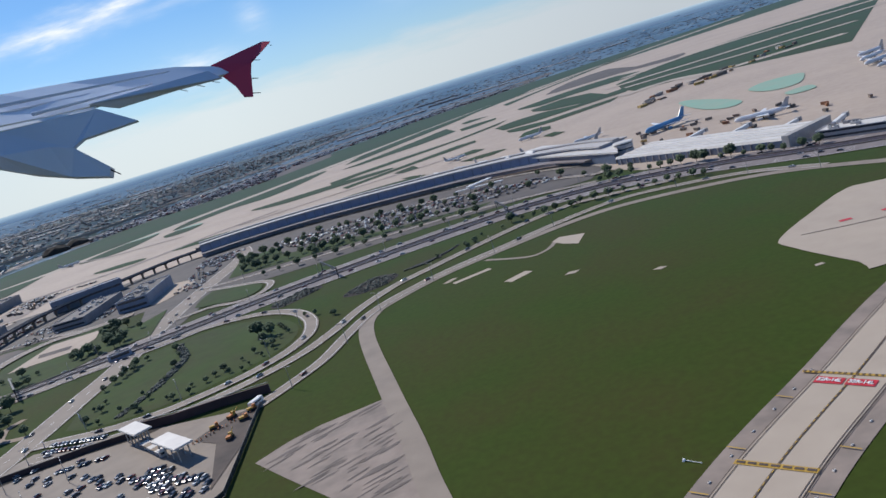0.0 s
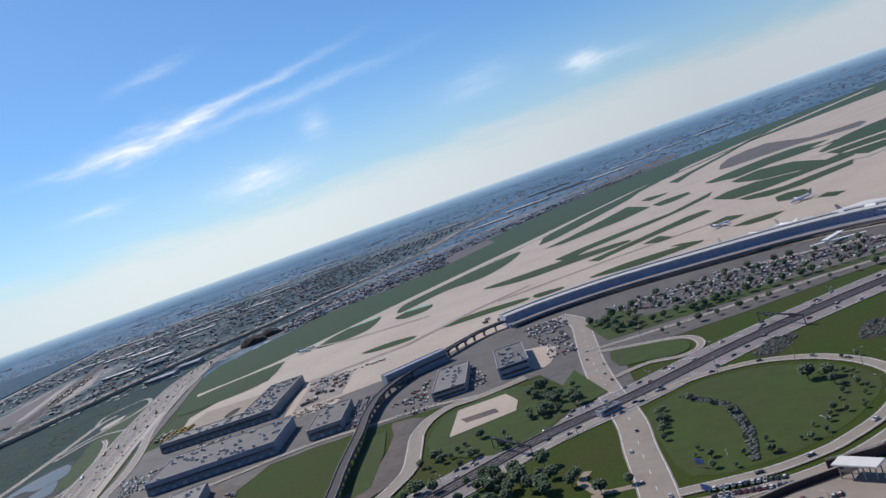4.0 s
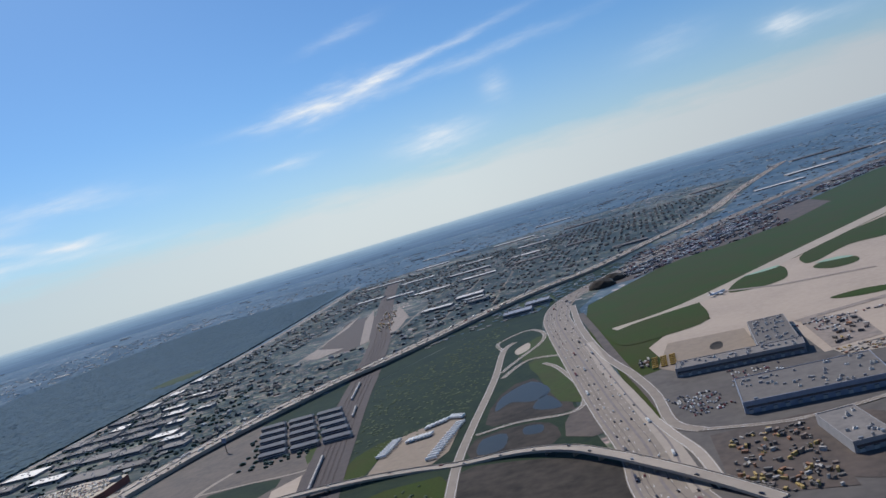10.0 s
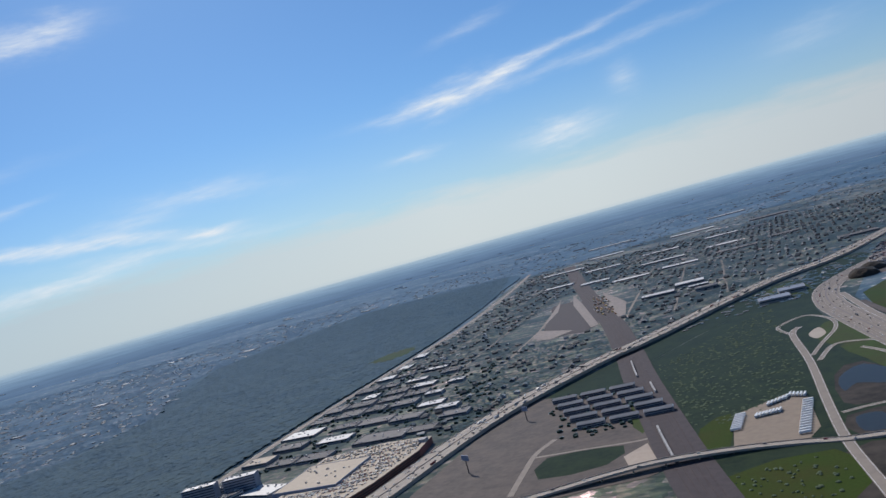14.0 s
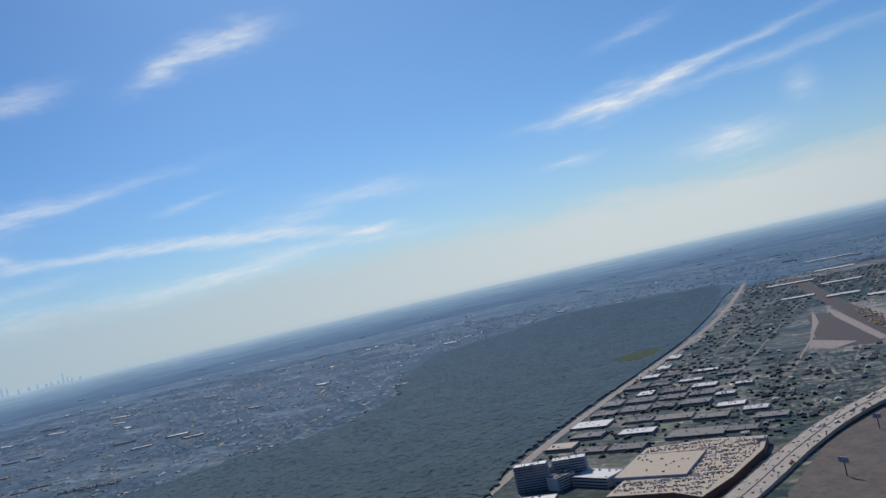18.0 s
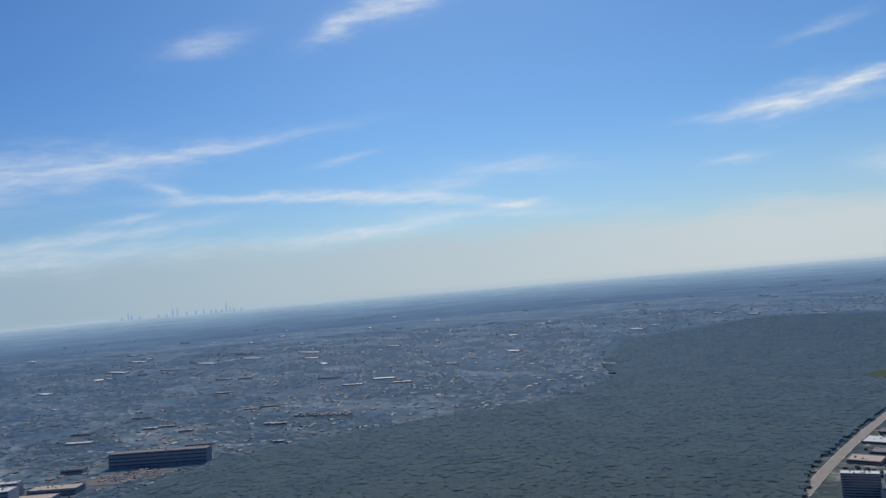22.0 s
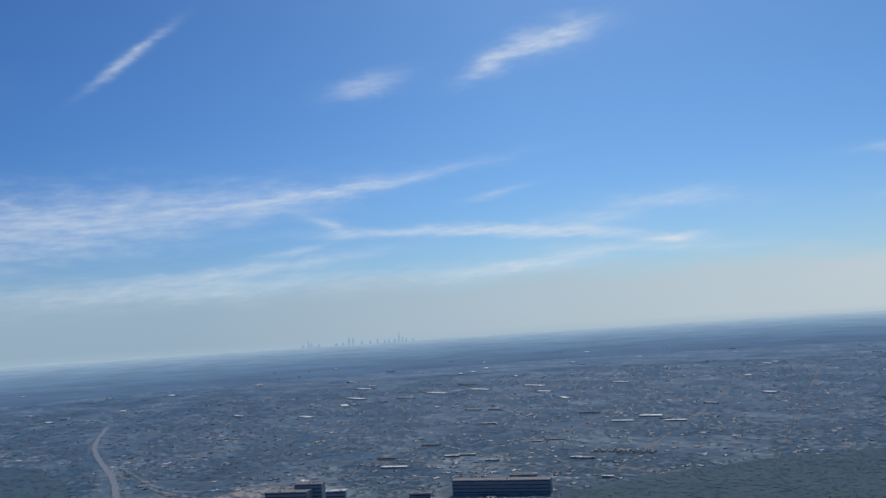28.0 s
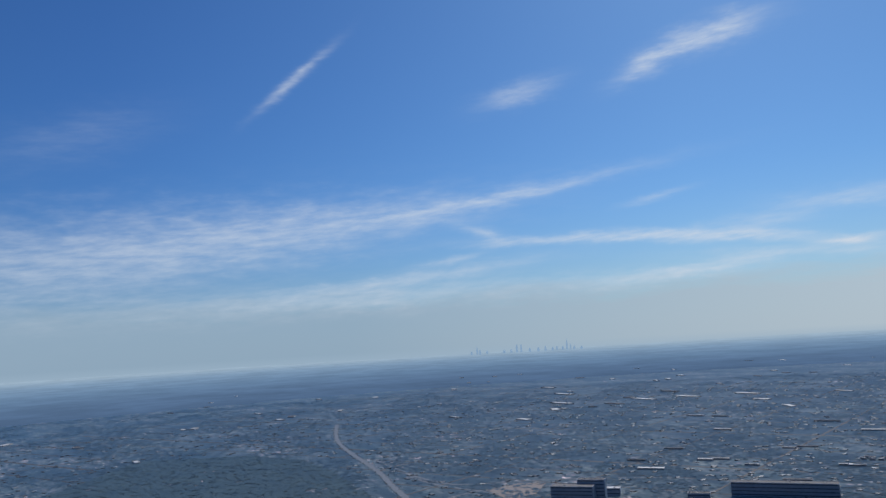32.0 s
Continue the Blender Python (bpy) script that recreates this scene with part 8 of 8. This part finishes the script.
for b in range(-1800, 3000, 200):
    for a in range(-2600, 2400, 200):
        street(a, b + 8 * math.sin(b), 200, 0, 16 if b % 800 == 0 else 8, 0.20)
for a in range(-2600, 2400, 400):
    for b in range(-1800, 3000, 200):
        street(a, b, 0, 200, 16 if a % 800 == 0 else 9, 0.32)
bmesh.ops.recalc_face_normals(st, faces=st.faces)
for f in st.faces:
    if f.normal.z < 0:
        f.normal_flip()
tagged(obj("suburb_streets", st, M["lot"]), "grid of grey streets in the far suburbs", "road", "", "structure")

# ---- skyline at the horizon ----
SKY = 22500.0
TOWER_ROWS = [(57.3, 290, 45, 1), (57.05, 175, 40, 0), (57.6, 120, 60, 0), (58.0, 130, 50, 0), (58.3, 110, 60, 0), (58.8, 150, 55, 0), (59.3, 120, 70, 0), (59.9, 125, 60, 0), (60.5, 245, 50, 0),
              (60.8, 250, 55, 0), (61.2, 105, 60, 0), (61.7, 100, 70, 0), (62.9, 105, 60, 0), (63.4, 150, 60, 0), (63.6, 230, 45, 2), (64.0, 105, 60, 0), (56.3, 98, 60, 0), (56.8, 115, 50, 0)]
SKY_EYE = (-1938.0, -1004.0)
for az, high, w, top in TOWER_ROWS:
    high *= 0.88
    x, y = SKY_EYE[0] - math.sin(radians(az)) * SKY, SKY_EYE[1] + math.cos(radians(az)) * SKY
    tw = thing("skyscraper", "hazy city skyscraper at the horizon", "skyscraper", "city skyline", (x, y, 0), az)
    obj("shaft", boxed(-w / 2, w / 2, -w / 2, w / 2, 0, high * 0.62), M["tower_haze"], tw)
    obj("upper_shaft", boxed(-w * 0.36, w * 0.36, -w * 0.36, w * 0.36, high * 0.62, high * 0.9), M["tower_haze"], tw)
    obj("crown", boxed(-w * 0.24, w * 0.24, -w * 0.24, w * 0.24, high * 0.9, high), M["tower_haze"], tw)
    for k in range(2 if top == 1 else top // 2):
        o = w * 0.15 * (1 if k else -1)
        obj("antenna", boxed(o - 4, o + 4, -4, 4, high, high * 1.2, 1.5), M["tower_haze"], tw)

# ---- the wing beside the first view ----
wing = thing("aircraft_wing", "grey airliner wing with lowered flap and red wingtip fence", "aircraft wing", at=(-3.14, 17.87, 129.67))
LEAN = (-0.20, 0.97, -0.14)
for name, mat, thick, pts in (
    ("wing_skin", "wing_grey", 0.22, [(-2.02, -7.35, -0.01), (-1.98, -6.46, 0.09), (-1.84, -4.35, 0.24), (-1.27, -2.17, 0.32), (-0.91, -1.14, 0.32), (-0.38, -0.09, 0.21), (-0.02, 0.10, 0.01), (-0.22, -0.35, -0.03), (-1.06, -2.91, -0.08), (-1.28, -5.06, -0.28), (-1.46, -6.41, -0.36), (-1.55, -7.75, -0.42), (-1.61, -8.44, -0.47)]),
    ("aileron", "wing_dark", 0.10, [(-1.28, -5.38, -0.27), (-0.40, -0.70, 0.10), (-0.20, -0.54, -0.10), (-0.77, -2.20, -0.19), (-1.20, -4.39, -0.36)]),
    ("spoiler", "white", 0.05, [(-1.59, -8.54, -0.53), (-1.51, -7.84, -0.45), (-1.26, -5.15, -0.31), (-1.24, -5.35, -0.36), (-1.44, -8.02, -0.51), (-1.51, -8.72, -0.58)]),
    ("flap", "wing_dark", 0.16, [(-1.56, -8.63, -0.59), (-1.45, -8.02, -0.52), (-1.20, -5.34, -0.36), (-0.94, -4.50, -0.65), (-1.17, -6.37, -0.78), (-1.22, -6.70, -0.87), (-1.30, -8.59, -0.85), (-1.37, -9.19, -0.84)]),
    ("flap_fairing", "wing_dark", 0.30, [(-1.26, -9.36, -0.82), (-1.24, -8.68, -0.82), (-1.23, -7.36, -0.81), (-1.17, -6.79, -0.88), (-0.95, -6.38, -1.25), (-0.97, -6.49, -1.37), (-1.17, -7.21, -1.24), (-1.27, -8.02, -1.09), (-1.29, -8.69, -0.95), (-1.27, -9.36, -0.83)]),
    ("winglet", "winglet_red", 0.06, [(-0.45, -0.00, 0.25), (0.69, 0.47, 0.46), (0.87, 0.40, 0.40), (0.39, 0.06, 0.07), (0.33, -0.04, -0.14), (-0.25, -0.14, -0.05)]),
    ("winglet_lower", "winglet_red", 0.06, [(-0.25, -0.14, -0.05), (0.33, -0.04, -0.14), (0.24, -0.23, -0.63), (0.06, -0.26, -0.59), (-0.05, -0.19, -0.32)]),
):
    bm = bmesh.new()
    hi = [bm.verts.new(p) for p in pts]
    lo = [bm.verts.new(tuple(p[i] + LEAN[i] * thick for i in range(3))) for p in pts]
    n = len(pts)
    bm.faces.new(hi), bm.faces.new(lo[::-1])
    for i in range(n):
        j = (i + 1) % n
        bm.faces.new((hi[i], lo[i], lo[j], hi[j]))
    bmesh.ops.triangulate(bm, faces=[f for f in bm.faces if len(f.verts) > 4])
    bmesh.ops.recalc_face_normals(bm, faces=bm.faces)
    obj(name, bm, M[mat], wing, "red wingtip fence" if "winglet" in name else "")
for a, b in [([0.9, -0.09, 0.28], [0.94, -0.09, 0.27]), ([0.44, -0.14, 0.1], [0.61, -0.11, 0.05]), ([0.32, -0.13, -0.26], [0.46, -0.11, -0.3]), ([0.24, -0.13, -0.56], [0.4, -0.1, -0.6]), ([-1.22, -0.46, -0.02], [-0.99, -0.4, -0.15]), ([-0.89, -0.38, -0.02], [-0.64, -0.32, -0.16]), ([-0.61, -0.32, -0.03], [-0.33, -0.25, -0.16]), ([-0.97, -6.39, -1.28], [-0.86, -6.35, -1.39])]:
    obj("static_wick", tube(bmesh.new(), a, b, 0.012, 0.006, 5), M["dark"], wing)
for a, b in [([-1.62, -7.37, -0.16], [-0.79, -2.13, 0.17]), ([-1.74, -7.19, -0.23], [-1.34, -2.58, 0.09]), ([-1.49, -6.85, -0.32], [-0.99, -2.79, -0.01])]:
    obj("panel_seam", tube(bmesh.new(), a, b, 0.025, 0.012, 5), M["wing_dark"], wing)
